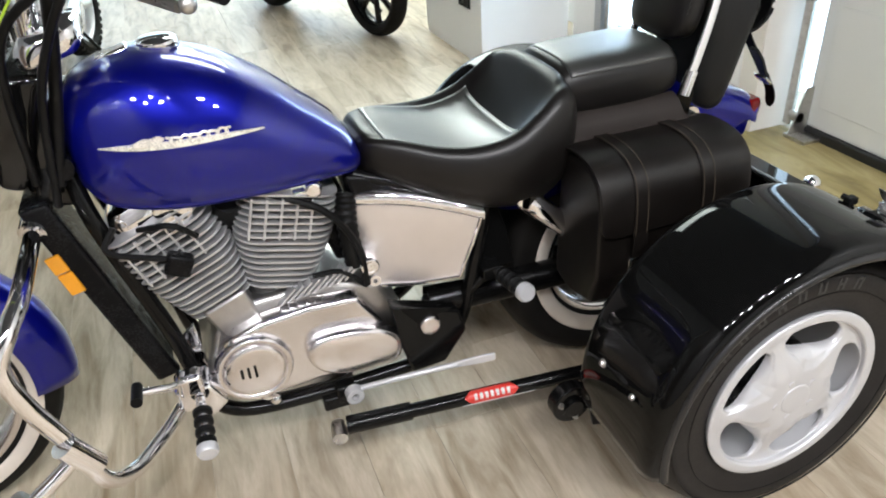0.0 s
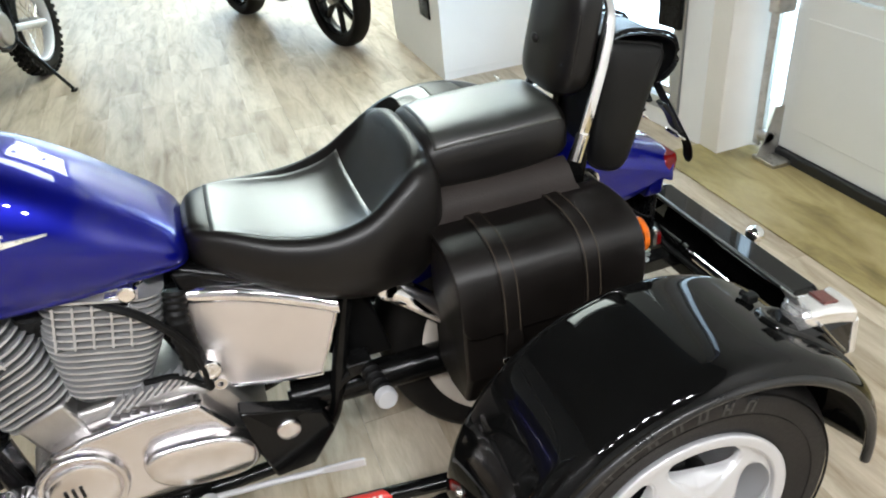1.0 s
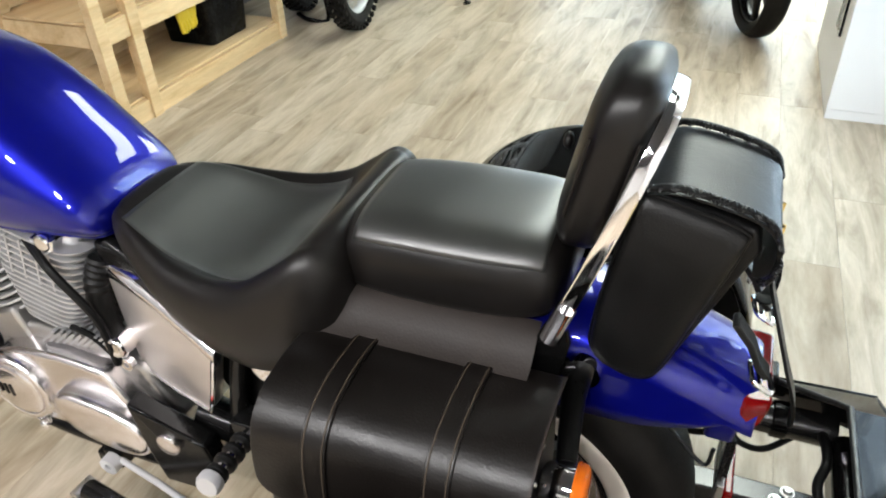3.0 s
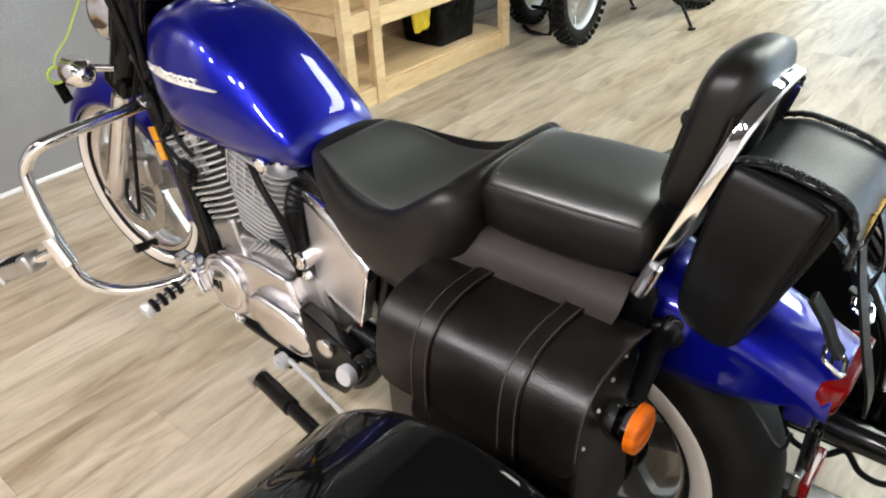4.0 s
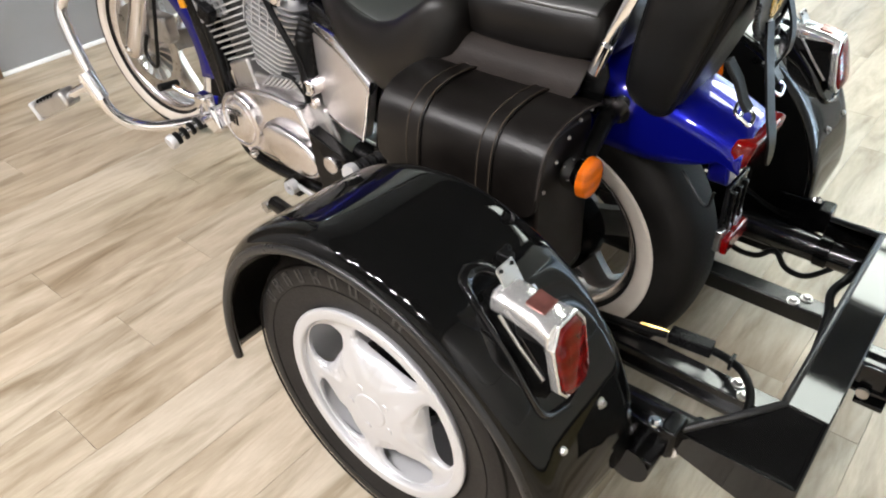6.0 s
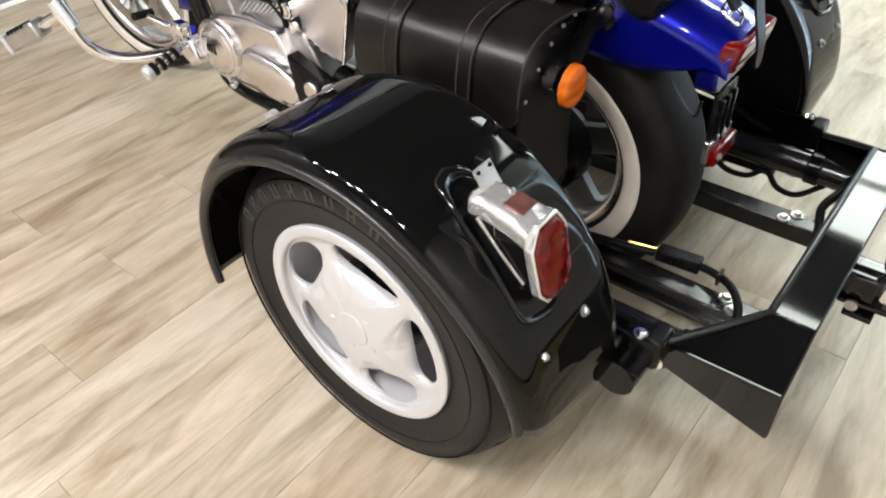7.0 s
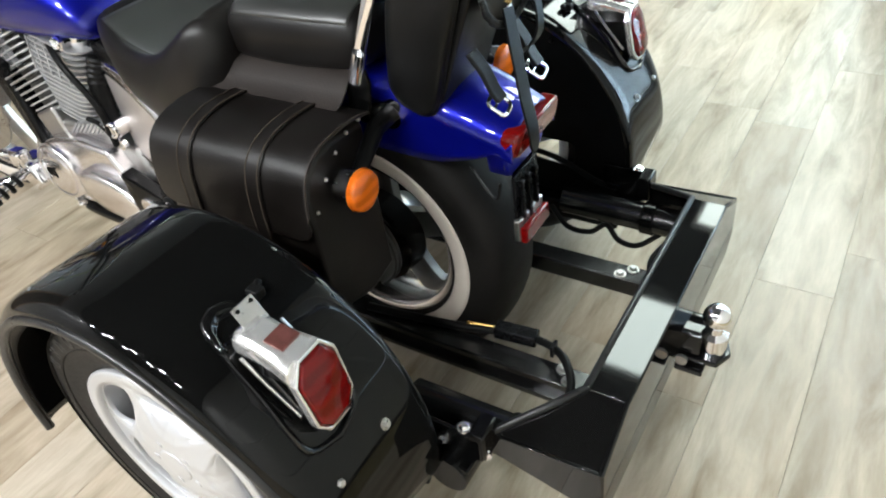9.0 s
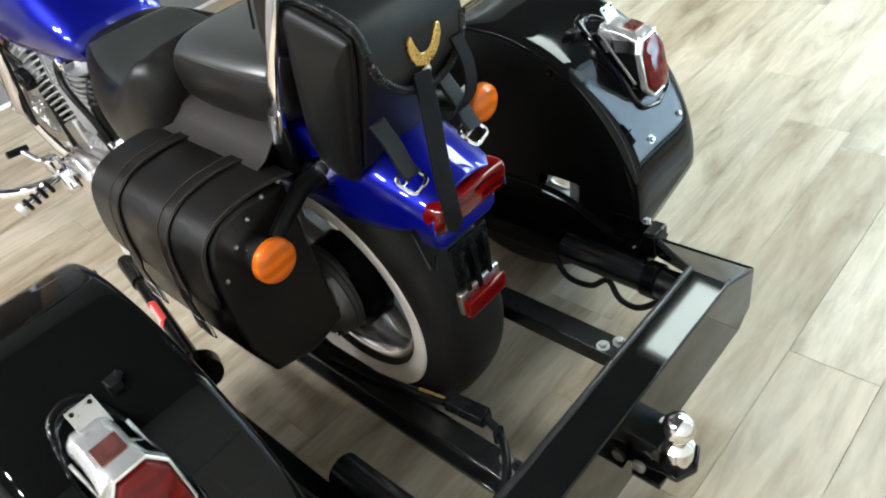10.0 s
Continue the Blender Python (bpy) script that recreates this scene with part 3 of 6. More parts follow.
part("lower_clamp", Geo().box(top + ax * 0.47, (0.09, 0.26, 0.06), Matrix.Rotation(radians(31), 3, "Y")), FRAME, moto, bevel=0.012)
part("upper_clamp", Geo().box(top + ax * 0.74, (0.07, 0.25, 0.035), Matrix.Rotation(radians(31), 3, "Y")), CHROME, moto, bevel=0.010)
lamp = part("headlamp", Geo().lathe(smooth_profile([(0.0, 0.13), (0.05, 0.12), (0.08, 0.07), (0.092, 0.0), (0.094, -0.02), (0.088, -0.03)], 4), (-1.47, 0.03, 0.90), "x", 36), CHROME, moto, "chrome bullet headlamp shell")
part("glass", Geo().lathe([(0.088, -0.028), (0.05, -0.042), (0.0, -0.046)], (-1.47, 0.03, 0.90), "x", 36), PANE, lamp)
for s in (-1, 1):
    sig = part("front_turn_signal", Geo().lathe(smooth_profile([(0.0, 0.055), (0.022, 0.048), (0.036, 0.02), (0.04, -0.02)], 4), (-1.40, 0.03 + s * 0.20, 0.80), "x", 28), CHROME, moto, "chrome bullet turn signal")
    part("lens", Geo().lathe([(0.039, -0.02), (0.03, -0.034), (0.0, -0.04)], (-1.40, 0.03 + s * 0.20, 0.80), "x", 28), AMBER, sig)
    part("stalk", Geo().tube([(-1.40, 0.03 + s * 0.165, 0.80), (-1.38, 0.03 + s * 0.12, 0.79)], 0.010, 12), CHROME, sig)

# handlebar with controls
hb = part("handlebar", Geo().tube(curve_through([(-1.17, -0.06, 1.06), (-1.15, -0.10, 1.13), (-1.10, -0.20, 1.19), (-1.02, -0.31, 1.19), (-0.90, -0.42, 1.15)], 6), 0.0125, 14).tube(curve_through([(-1.17, 0.12, 1.06), (-1.15, 0.16, 1.13), (-1.10, 0.26, 1.19), (-1.02, 0.37, 1.19), (-0.90, 0.48, 1.15)], 6), 0.0125, 14), CHROME, moto, "chrome swept-back handlebar")
for s in (-1, 1):
    part("riser", Geo().cyl((-1.18, 0.03 + s * 0.07, 0.98), (-1.17, 0.03 + s * 0.09, 1.08), 0.018), CHROME, hb)
for s in (-1, 1):
    part("grip", Geo().tube([(-0.98, 0.03 + s * 0.37, 1.178), (-0.88, 0.03 + s * 0.46, 1.145)], 0.017, 16), GRIP, hb)
part("switch_box", Geo().box((-1.03, -0.29, 1.19), (0.07, 0.05, 0.05), Matrix.Rotation(radians(-40), 3, "Z")), CHROME, hb, bevel=0.010)
for k, (a, b, c) in enumerate((((-1.10, -0.20, 1.18), (-1.14, -0.13, 1.02), (-1.20, -0.10, 0.80)), ((-1.05, -0.26, 1.18), (-1.20, -0.16, 1.06), (-1.24, -0.08, 0.80)), ((-1.06, -0.25, 1.18), (-1.165, -0.15, 0.99), (-1.215, -0.10, 0.76)))):
    part("cable", Geo().tube(curve_through([a, b, c], 8), 0.0075 if k else 0.011, 10), GRIP, hb)
part("steering_head", Geo().tube([(-1.24, 0.02, 0.74), (-1.13, 0.02, 0.93)], 0.042, 24), FRAME, moto)
neck = part("neck_cover", Geo().prism([(-1.255, 0.755), (-1.238, 0.84), (-1.205, 0.915), (-1.188, 0.925), (-1.192, 0.80), (-1.180, 0.735)], "y", -0.070, 0.085), BLACK, moto, "glossy black neck cover", bevel=0.012)
part("ignition_switch", Geo().cyl((-1.190, -0.068, 0.829), (-1.190, -0.110, 0.829), 0.023, n=24), PLASTIC, neck, bevel=0.003)
part("brake_hose", Geo().tube(curve_through([(-1.33, -0.05, 0.80), (-1.40, -0.075, 0.62), (-1.45, -0.085, 0.45), (-1.50, -0.085, 0.33), (-1.555, -0.080, 0.36), (-1.54, -0.07, 0.42)], 8), 0.006, 8), GRIP, moto)
part("lamp_bracket", Geo().prism([(-1.40, 0.86), (-1.33, 0.99), (-1.24, 1.01), (-1.25, 0.90), (-1.31, 0.80)], "y", -0.072, -0.060), FRAME, moto, bevel=0.006)
part("fork_cowl", Geo().prism([(-1.250, 0.990), (-1.165, 0.985), (-1.185, 0.955), (-1.205, 0.91), (-1.228, 0.83), (-1.262, 0.785), (-1.300, 0.80), (-1.290, 0.90)], "y", -0.080, 0.15), BLACK, moto, "black fork cowl", bevel=0.014)
part("handlebar_clamp", Geo().loft([[Vector((-1.150 + u * w, y, 1.030 + v * w + 0.25 * u)) for u, v in rounded(0.11, 0.055, 0.022)] for y, w in ((-0.10, 0.6), (-0.085, 0.95), (0.02, 1.0), (0.13, 0.95), (0.145, 0.6))]), CHROME, moto, "chrome handlebar clamp cover", smooth=60)
part("clutch_lever", Geo().tube(curve_through([(-1.06, -0.28, 1.185), (-1.02, -0.37, 1.165), (-0.94, -0.465, 1.142)], 6), 0.008, 10).ball((-0.930, -0.472, 1.145), 0.0115), CAST, moto, "chrome clutch lever")

# front mudguard
g = Geo()
rings = []
for k in range(37):
    a = radians(-8 + 158 * k / 36)
    R = 0.356 + 0.006 * math.sin(math.pi * k / 36)
    ring = []
    for u in np.linspace(-1, 1, 17):
        drop = 0.085 * abs(u) ** 2.8
        ring.append(FRONT + Vector(((R - drop) * math.cos(a), 0.076 * u, (R - drop) * math.sin(a))))
    rings.append(ring)
part("front_mudguard", g.loft(rings, False, False).moved(STEER), BLUE, moto, "blue painted front mudguard", thick=0.003)

# radiator with its cover and the frame's down tubes
tilt = Matrix.Rotation(radians(-17), 3, "Y")
rad = part("radiator", Geo().box((-1.205, 0.008, 0.535), (0.045, 0.15, 0.46), tilt), PLASTIC, moto, "black radiator with side covers", bevel=0.01)
part("radiator_cover", Geo().prism([(-1.285, 0.755), (-1.235, 0.765), (-1.105, 0.325), (-1.155, 0.315)], "y", -0.093, -0.068), PLASTIC, rad, bevel=0.008)
part("reflector", Geo().prism([(-1.272, 0.658), (-1.246, 0.664), (-1.2358, 0.6275), (-1.2622, 0.6215)], "y", -0.099, -0.091), AMBER_FLAT, rad, "amber side reflector", bevel=0.002)
part("reflector", Geo().prism([(-1.2614, 0.6185), (-1.2350, 0.6245), (-1.222, 0.578), (-1.249, 0.572)], "y", -0.0985, -0.091), AMBER_FLAT, rad, "amber side reflector", bevel=0.002)
for s in (-1, 1):
    part("down_tube", Geo().tube(curve_through([(-1.19, s * 0.05, 0.82), (-1.17, s * 0.085, 0.70), (-1.10, s * 0.10, 0.44), (-1.07, s * 0.11, 0.28), (-1.02, s * 0.12, 0.21), (-0.90, s * 0.125, 0.19), (-0.66, s * 0.13, 0.195), (-0.56, s * 0.135, 0.215), (-0.49, s * 0.135, 0.28), (-0.455, s * 0.135, 0.38), (-0.415, s * 0.135, 0.55), (-0.40, s * 0.13, 0.60)], 5), 0.0165, 14), FRAME, moto)
part("frame_spine", Geo().tube(curve_through([(-1.15, 0, 0.86), (-0.9, 0, 0.79), (-0.66, 0, 0.68), (-0.40, 0, 0.62), (-0.1, 0, 0.63)], 5), 0.03, 14), FRAME, moto)
for s in (-1, 1):
    part("seat_rail", Geo().tube(curve_through([(-0.68, s * 0.08, 0.69), (-0.52, s * 0.11, 0.635), (-0.38, s * 0.125, 0.60), (-0.15, s * 0.12, 0.62), (0.12, s * 0.11, 0.68)], 5), 0.014, 12), FRAME, moto)

# fuel tank
def tank_ring(x, w, zt, zs, zb, y0=0.0, n=40):
    """One section: half width w, crown zt, shoulder zs, bottom zb."""
    keys = [(0, zt), (0.35 * w, zt - 0.045 * (zt - zs)), (0.68 * w, zt - 0.25 * (zt - zs)), (0.90 * w, zs + 0.25 * (zt - zs)), (w, zs - 0.20 * (zs - zb)), (0.985 * w, zb + 0.32 * (zs - zb)), (0.90 * w, zb + 0.06 * (zs - zb)), (0.80 * w, zb), (0, zb + 0.004)]
    half = [tuple(k) for k in curve_through(keys, 5)]
    pts = [(y, z) for y, z in half] + [(-y, z) for y, z in reversed(half[1:-1])]
    return [Vector((x, y0 + y, z)) for y, z in pts]


keys = [(-1.178, 0.050, 0.895, 0.870, 0.820), (-1.170, 0.086, 0.927, 0.878, 0.785), (-1.138, 0.120, 0.964, 0.885, 0.752), (-1.08, 0.144, 0.985, 0.886, 0.735), (-1.00, 0.162, 0.990, 0.880, 0.727), (-0.90, 0.160, 0.962, 0.860, 0.722),
        (-0.81, 0.149, 0.907, 0.824, 0.718), (-0.74, 0.134, 0.846, 0.792, 0.716), (-0.695, 0.123, 0.806, 0.768, 0.714), (-0.672, 0.111, 0.780, 0.752, 0.714), (-0.660, 0.092, 0.758, 0.740, 0.716), (-0.654, 0.060, 0.744, 0.732, 0.720)]
tank = part("fuel_tank", Geo().loft([tank_ring(*k) for k in curve_through(keys, 5)]), BLUE, moto, "deep blue metallic teardrop fuel tank", smooth=60)
part("tank_seam", Geo().loft([[p + Vector((0, 0, -0.004)) for p in tank_ring(k[0], k[1] * 0.86, k[4] + 0.006, k[4] + 0.003, k[4] - 0.004)] for k in curve_through(keys[1:-1], 3)]), BLUE, tank)
cap = part("filler_cap", Geo().lathe(smooth_profile([(0.036, -0.006), (0.037, 0.004), (0.033, 0.010), (0.02, 0.014), (0.0, 0.015)], 3), (-0.985, 0, 0.990), "z", 32), CHROME, tank, "round chrome filler cap")
part("meter_base", Geo().box((-1.065, 0, 0.986), (0.06, 0.04, 0.010), Matrix.Rotation(radians(-14), 3, "Y")), CHROME, tank, bevel=0.007)
# silver emblem: a long tapering blade with a raised script-like band above it
blade = [(-1.120, 0.129, 0.8615, 0.0008), (-1.075, 0.1465, 0.8600, 0.0045), (-1.02, 0.1585, 0.8580, 0.0062), (-0.96, 0.161, 0.8560, 0.0060), (-0.90, 0.1575, 0.8545, 0.0040), (-0.84, 0.150, 0.8530, 0.0008)]
g = Geo().loft([[Vector((x, -w + 0.002, z - h)), Vector((x, -w - 0.0035, z - h)), Vector((x, -w - 0.0035, z + h)), Vector((x, -w + 0.002, z + h))] for x, w, z, h in [tuple(p) for p in curve_through(blade, 4)]])
emblem = part("emblem", g, EMBLEM, tank, "silver blade-shaped tank emblem")
def tank_side(x):
    return -0.1615 + 1.1 * (x + 0.985) ** 2


# the script above the blade, as running loops and a bold first sign
loops = []
for k in range(57):
    x = -1.008 + 0.110 * k / 56
    a = 2 * math.pi * k / 8
    loops.append(Vector((x + 0.005 * math.sin(a), tank_side(x) - 0.001, 0.8655 - 0.02 * (x + 1.0) + (0.0055 if k % 16 < 8 else 0.0035) * math.cos(a))))
part("emblem_script", Geo().tube(loops, 0.0026, 6), EMBLEM, emblem, "bright silver script over the blade")
first = [(-1.072, 0.0005), (-1.060, 0.0045), (-1.045, 0.0085), (-1.032, 0.0060), (-1.020, 0.0075), (-1.010, 0.0010)]
part("emblem_initial", Geo().loft([[Vector((x, tank_side(x) + dy, 0.866 + v * h + 0.12 * (x + 1.04))) for dy, v in ((0.002, -0.6), (-0.003, -0.6), (-0.003, 1.0), (0.002, 1.0))] for x, h in curve_through(first, 4)]), EMBLEM, emblem)

# engine
engine = part("crankcase", Geo().prism([(-1.06, 0.30), (-1.02, 0.42), (-0.95, 0.47), (-0.78, 0.48), (-0.66, 0.44), (-0.60, 0.33), (-0.63, 0.24), (-0.80, 0.20), (-0.98, 0.21)], "y", -0.12, 0.13), CAST, moto, "cast aluminium crankcase", bevel=0.012)
cover = part("engine_cover", Geo().prism([(-1.035, 0.315), (-1.022, 0.385), (-0.985, 0.425), (-0.93, 0.445), (-0.82, 0.455), (-0.715, 0.448), (-0.668, 0.37), (-0.628, 0.262), (-0.70, 0.246), (-0.82, 0.256), (-0.93, 0.248), (-1.0, 0.262)], "y", -0.115, -0.160, 0.97), POLISHED, engine, "polished chrome engine side cover", bevel=0.010)
part("clutch_cap", Geo().lathe(smooth_profile([(0.082, -0.150), (0.082, -0.166), (0.076, -0.176), (0.068, -0.174), (0.064, -0.170), (0.060, -0.178), (0.03, -0.182), (0.0, -0.183)], 3), (-0.957, 0, 0.341), n=48), POLISHED, cover, "round chrome cover cap")
for k in range(3):
    part("cap_slot", Geo().box((-0.985 + 0.014 * k, -0.182, 0.345), (0.006, 0.006, 0.022 + 0.004 * k)), FRAME, cover, bevel=0.001)
oval = [(-0.742 + 0.105 * math.copysign(abs(math.cos(a)) ** 0.8, math.cos(a)), 0.325 + 0.058 * math.copysign(abs(math.sin(a)) ** 0.8, math.sin(a)) - 0.18 * 0.105 * math.cos(a)) for a in np.linspace(0, 2 * math.pi, 40, endpoint=False)]
part("sprocket_cover", Geo().loft([[Vector((-0.742 + (u + 0.742) * s, -y, 0.325 + (v - 0.325) * s)) for u, v in oval] for s, y in ((1.0, 0.150), (1.0, 0.176), (0.95, 0.186), (0.85, 0.190), (0.3, 0.192))]), POLISHED, cover, smooth=50)
bolt(cover, (-0.945, -0.158, 0.252), (0, -1, 0), 0.008, CHROME)


def cylinder(name, a, b, fins, lean_label):
    """One finned cylinder from its foot a to its head b, both in the bike's middle plane."""
    a, b = Vector(a), Vector(b)
    d = (b - a).normalized()
    length = (b - a).length
    m = Matrix((Vector((d.z, 0, -d.x)), Vector((0, 1, 0)), d)).transposed().to_4x4()
    m.translation = a
    core = part(name, Geo().loft([[Vector((x, y, z)) for x, y in rounded(0.125, 0.20, 0.05)] for z in (-0.04, length + 0.01)]).moved(m), FIN_DARK, engine, lean_label)
    for k in range(fins):
        t = k / (fins - 1)
        z = 0.004 + length * t
        wx = 0.150 + 0.052 * min(1, t / 0.55)
        wy = 0.235 + 0.02 * min(1, t / 0.55)
        ring = rounded(wx, wy, 0.045)
        part("cooling_fin", Geo().loft([[Vector((x, y, zz)) for x, y in ring] for zz in (z, z + 0.0042)]).moved(m), FIN_EDGE, core)
    for j in range(5):
        x = -0.075 + 0.03 * j
        for s in (-1, 1):
            part("fin_rib", Geo().box((x, s * 0.122, length * 0.78), (0.004, 0.012, length * 0.42)).moved(m), FIN_EDGE, core)
    part("rocker_cover", Geo().loft([[Vector((x * s, y * s, z)) for x, y in rounded(0.15, 0.215, 0.04)] for z, s in ((length + 0.008, 1.0), (length + 0.03, 1.0), (length + 0.045, 0.9), (length + 0.05, 0.7))]).moved(m), CHROME, core, "chrome rocker cover")
    part("head_bolt", Geo().cyl((0.05, -0.125, length + 0.01), (0.05, -0.125, length + 0.03), 0.009, n=6).moved(m), CHROME, core)
    return core


cylinder("front_cylinder", (-0.985, 0.0, 0.475), (-1.072, 0.0, 0.690), 15, "finned front cylinder leaning forward")
cylinder("rear_cylinder", (-0.868, 0.0, 0.485), (-0.815, 0.0, 0.690), 15, "finned rear cylinder leaning back")
part("cylinder_foot", Geo().prism([(-1.03, 0.475), (-0.94, 0.51), (-0.91, 0.41), (-1.0, 0.40)], "y", -0.125, -0.05), CAST, engine, bevel=0.008)
g = Geo()
for k in range(9):
    g.box((-0.86 + 0.018 * k, -0.118, 0.470 + 0.003 * k), (0.005, 0.03, 0.05), Matrix.Rotation(radians(50), 3, "Y"))
part("oil_cooler_ribs", g, FIN_EDGE, engine)
part("inlet", Geo().tube(curve_through([(-0.93, -0.02, 0.60), (-0.94, -0.06, 0.66), (-0.93, -0.09, 0.70)], 5), 0.03, 16), GRIP, engine)
part("fuel_cock", Geo().cyl((-0.77, -0.10, 0.70), (-0.77, -0.135, 0.70), 0.016).box((-0.79, -0.11, 0.685), (0.04, 0.03, 0.03)), CHROME, engine, bevel=0.004)
for k, pts in enumerate((((-0.86, -0.10, 0.70), (-0.76, -0.145, 0.66), (-0.70, -0.14, 0.56), (-0.69, -0.14, 0.46)), ((-1.10, -0.12, 0.69), (-1.04, -0.15, 0.70), (-1.0, -0.145, 0.665)), ((-0.80, -0.12, 0.50), (-0.74, -0.13, 0.50), (-0.69, -0.13, 0.45)), ((-1.14, -0.11, 0.70), (-1.16, -0.125, 0.66), (-1.06, -0.145, 0.63)))):
    part("hose", Geo().tube(curve_through(pts, 7), 0.006 if k else 0.008, 8), GRIP, engine)
part("horn", Geo().lathe(smooth_profile([(0.0, 0.0), (0.025, -0.005), (0.034, -0.014), (0.034, -0.024), (0.0, -0.026)], 3), (-1.03, -0.10, 0.72), n=24), CHROME, engine)
part("spark_lead", Geo().box((-1.045, -0.145, 0.615), (0.05, 0.03, 0.045), Matrix.Rotation(radians(25), 3, "Y")), PLASTIC, engine, bevel=0.008)
part("brace", Geo().prism([(-1.08, 0.42), (-1.055, 0.44), (-1.045, 0.31), (-1.07, 0.30)], "y", -0.10, -0.09), CHROME, engine)

# chrome side cover with its lock
edge = [(-0.690, 0.640), (-0.56, 0.618), (-0.434, 0.580), (-0.456, 0.510), (-0.484, 0.432), (-0.58, 0.424), (-0.682, 0.430), (-0.690, 0.54)]


def cover_y(x, out=0.0):
    return -0.098 - (x + 0.69) * 0.285 - out


BRUSHED = surface("brushed_cover_metal", (0.86, 0.81, 0.79), 0.40, 0.9, 0.0, 0.05, 5, 70, 0.02, 0.05)
side = part("side_cover", Geo().loft([[Vector((-0.570 + (x + 0.570) * k, cover_y(-0.570 + (x + 0.570) * k, o), 0.525 + (z - 0.525) * k)) for x, z in edge] for o, k in ((-0.03, 1.0), (-0.003, 1.0), (0.0, 0.985), (0.0006, 0.95))]), BRUSHED, moto, "polished chrome side cover panel", bevel=0.002, smooth=40)
lip_path = [(-0.694, 0.648), (-0.62, 0.642), (-0.55, 0.628), (-0.48, 0.606), (-0.428, 0.586)]
part("side_cover_lip", Geo().loft([[Vector((x, cover_y(x, o), z + u)) for o, u in ((-0.04, 0.012), (-0.006, 0.012), (0.003, 0.004), (0.005, -0.008), (0.002, -0.018), (-0.004, -0.020))] for x, z in curve_through(lip_path, 5)]), CHROME, side, smooth=60)
part("side_cover_rim", Geo().tube([Vector((x, cover_y(x, 0.001), z)) for x, z in ((-0.434, 0.575), (-0.456, 0.508), (-0.484, 0.430), (-0.58, 0.422), (-0.682, 0.428))], 0.0045, 8), CHROME, side)
part("lock", Geo().lathe(smooth_profile([(0.022, -0.12), (0.023, -0.15), (0.018, -0.16), (0.010, -0.158), (0.0, -0.158)], 3), (-0.680, 0.014, 0.502), n=28), CHROME, side, "round chrome lock barrel")
part("bolt_ring", Geo().lathe([(0.006, -0.14), (0.013, -0.14), (0.013, -0.152), (0.006, -0.152), (0.006, -0.14)], (-0.672, 0.012, 0.462), n=20), CHROME, side)
part("corrugated_hose", Geo().tube(curve_through([(-0.70, -0.09, 0.66), (-0.71, -0.11, 0.60), (-0.705, -0.115, 0.50)], 10), 0.02, 12, True, [0.020 + 0.003 * (i % 2) for i in range(21)]), GRIP, side)

part("inner_guard", Geo().prism([(-0.50, 0.62), (-0.385, 0.60), (-0.35, 0.50), (-0.33, 0.40), (-0.42, 0.40), (-0.48, 0.46)], "y", -0.118, 0.118), INNER, moto, "black inner mudguard", bevel=0.006)
part("battery_box", Geo().prism([(-0.70, 0.70), (-0.50, 0.655), (-0.44, 0.60), (-0.50, 0.44), (-0.66, 0.46)], "y", -0.100, 0.11), PLASTIC, moto, bevel=0.01)
# added black block that stops bright floor showing through behind the engine
part("gap_filler", Geo().prism([(-0.775, 0.63), (-0.70, 0.66), (-0.67, 0.50), (-0.735, 0.49)], "y", -0.075, 0.09), PLASTIC, moto, bevel=0.012)

# swing arm pivot plate, swing arm, shock absorbers
part("pivot_plate", Geo().prism([(-0.655, 0.415), (-0.50, 0.36), (-0.485, 0.30), (-0.54, 0.225), (-0.62, 0.22), (-0.64, 0.30)], "y", -0.145, -0.186), FRAME, moto, bevel=0.006)
part("pivot_cap", Geo().lathe(smooth_profile([(0.024, -0.17), (0.024, -0.192), (0.019, -0.198), (0.0, -0.199)], 3), (-0.573, 0, 0.347), n=28), POLISHED, moto, "chrome pivot cap")
part("plate_gusset", Geo().prism([(-0.64, 0.41), (-0.52, 0.375), (-0.60, 0.355)], "y", -0.186, -0.189), INNER, moto)
for s in (-1, 1):
    part("swing_arm", Geo().tube([(-0.56, s * 0.115, 0.345), (-0.30, s * 0.118, 0.335), (-0.015, s * 0.118, 0.325)], 0.022, 14), FRAME, moto)
    spring = part("shock_absorber", Geo().tube([(-0.335, s * 0.160, 0.60), (-0.10, s * 0.165, 0.375)], 0.017, 16), CHROME, moto, "chrome shock absorber")
    top_at, low_at = Vector((-0.335, s * 0.160, 0.60)), Vector((-0.10, s * 0.165, 0.375))
    part("spring_cover", Geo().tube([top_at.lerp(low_at, 0.04), top_at.lerp(low_at, 0.06), top_at.lerp(low_at, 0.62), top_at.lerp(low_at, 0.64)], 0.027, 24, True, [0.022, 0.027, 0.027, 0.023]), CHROME, spring)
    part("lower_cover", Geo().tube([top_at.lerp(low_at, 0.64), top_at.lerp(low_at, 0.92)], 0.021, 20), FRAME, spring)
    part("mount", Geo().lathe(smooth_profile([(0.024, 0.13 * s), (0.025, 0.175 * s), (0.018, 0.185 * s), (0.0, 0.187 * s)], 3), (-0.33, 0, 0.595), n=24), CHROME, spring)

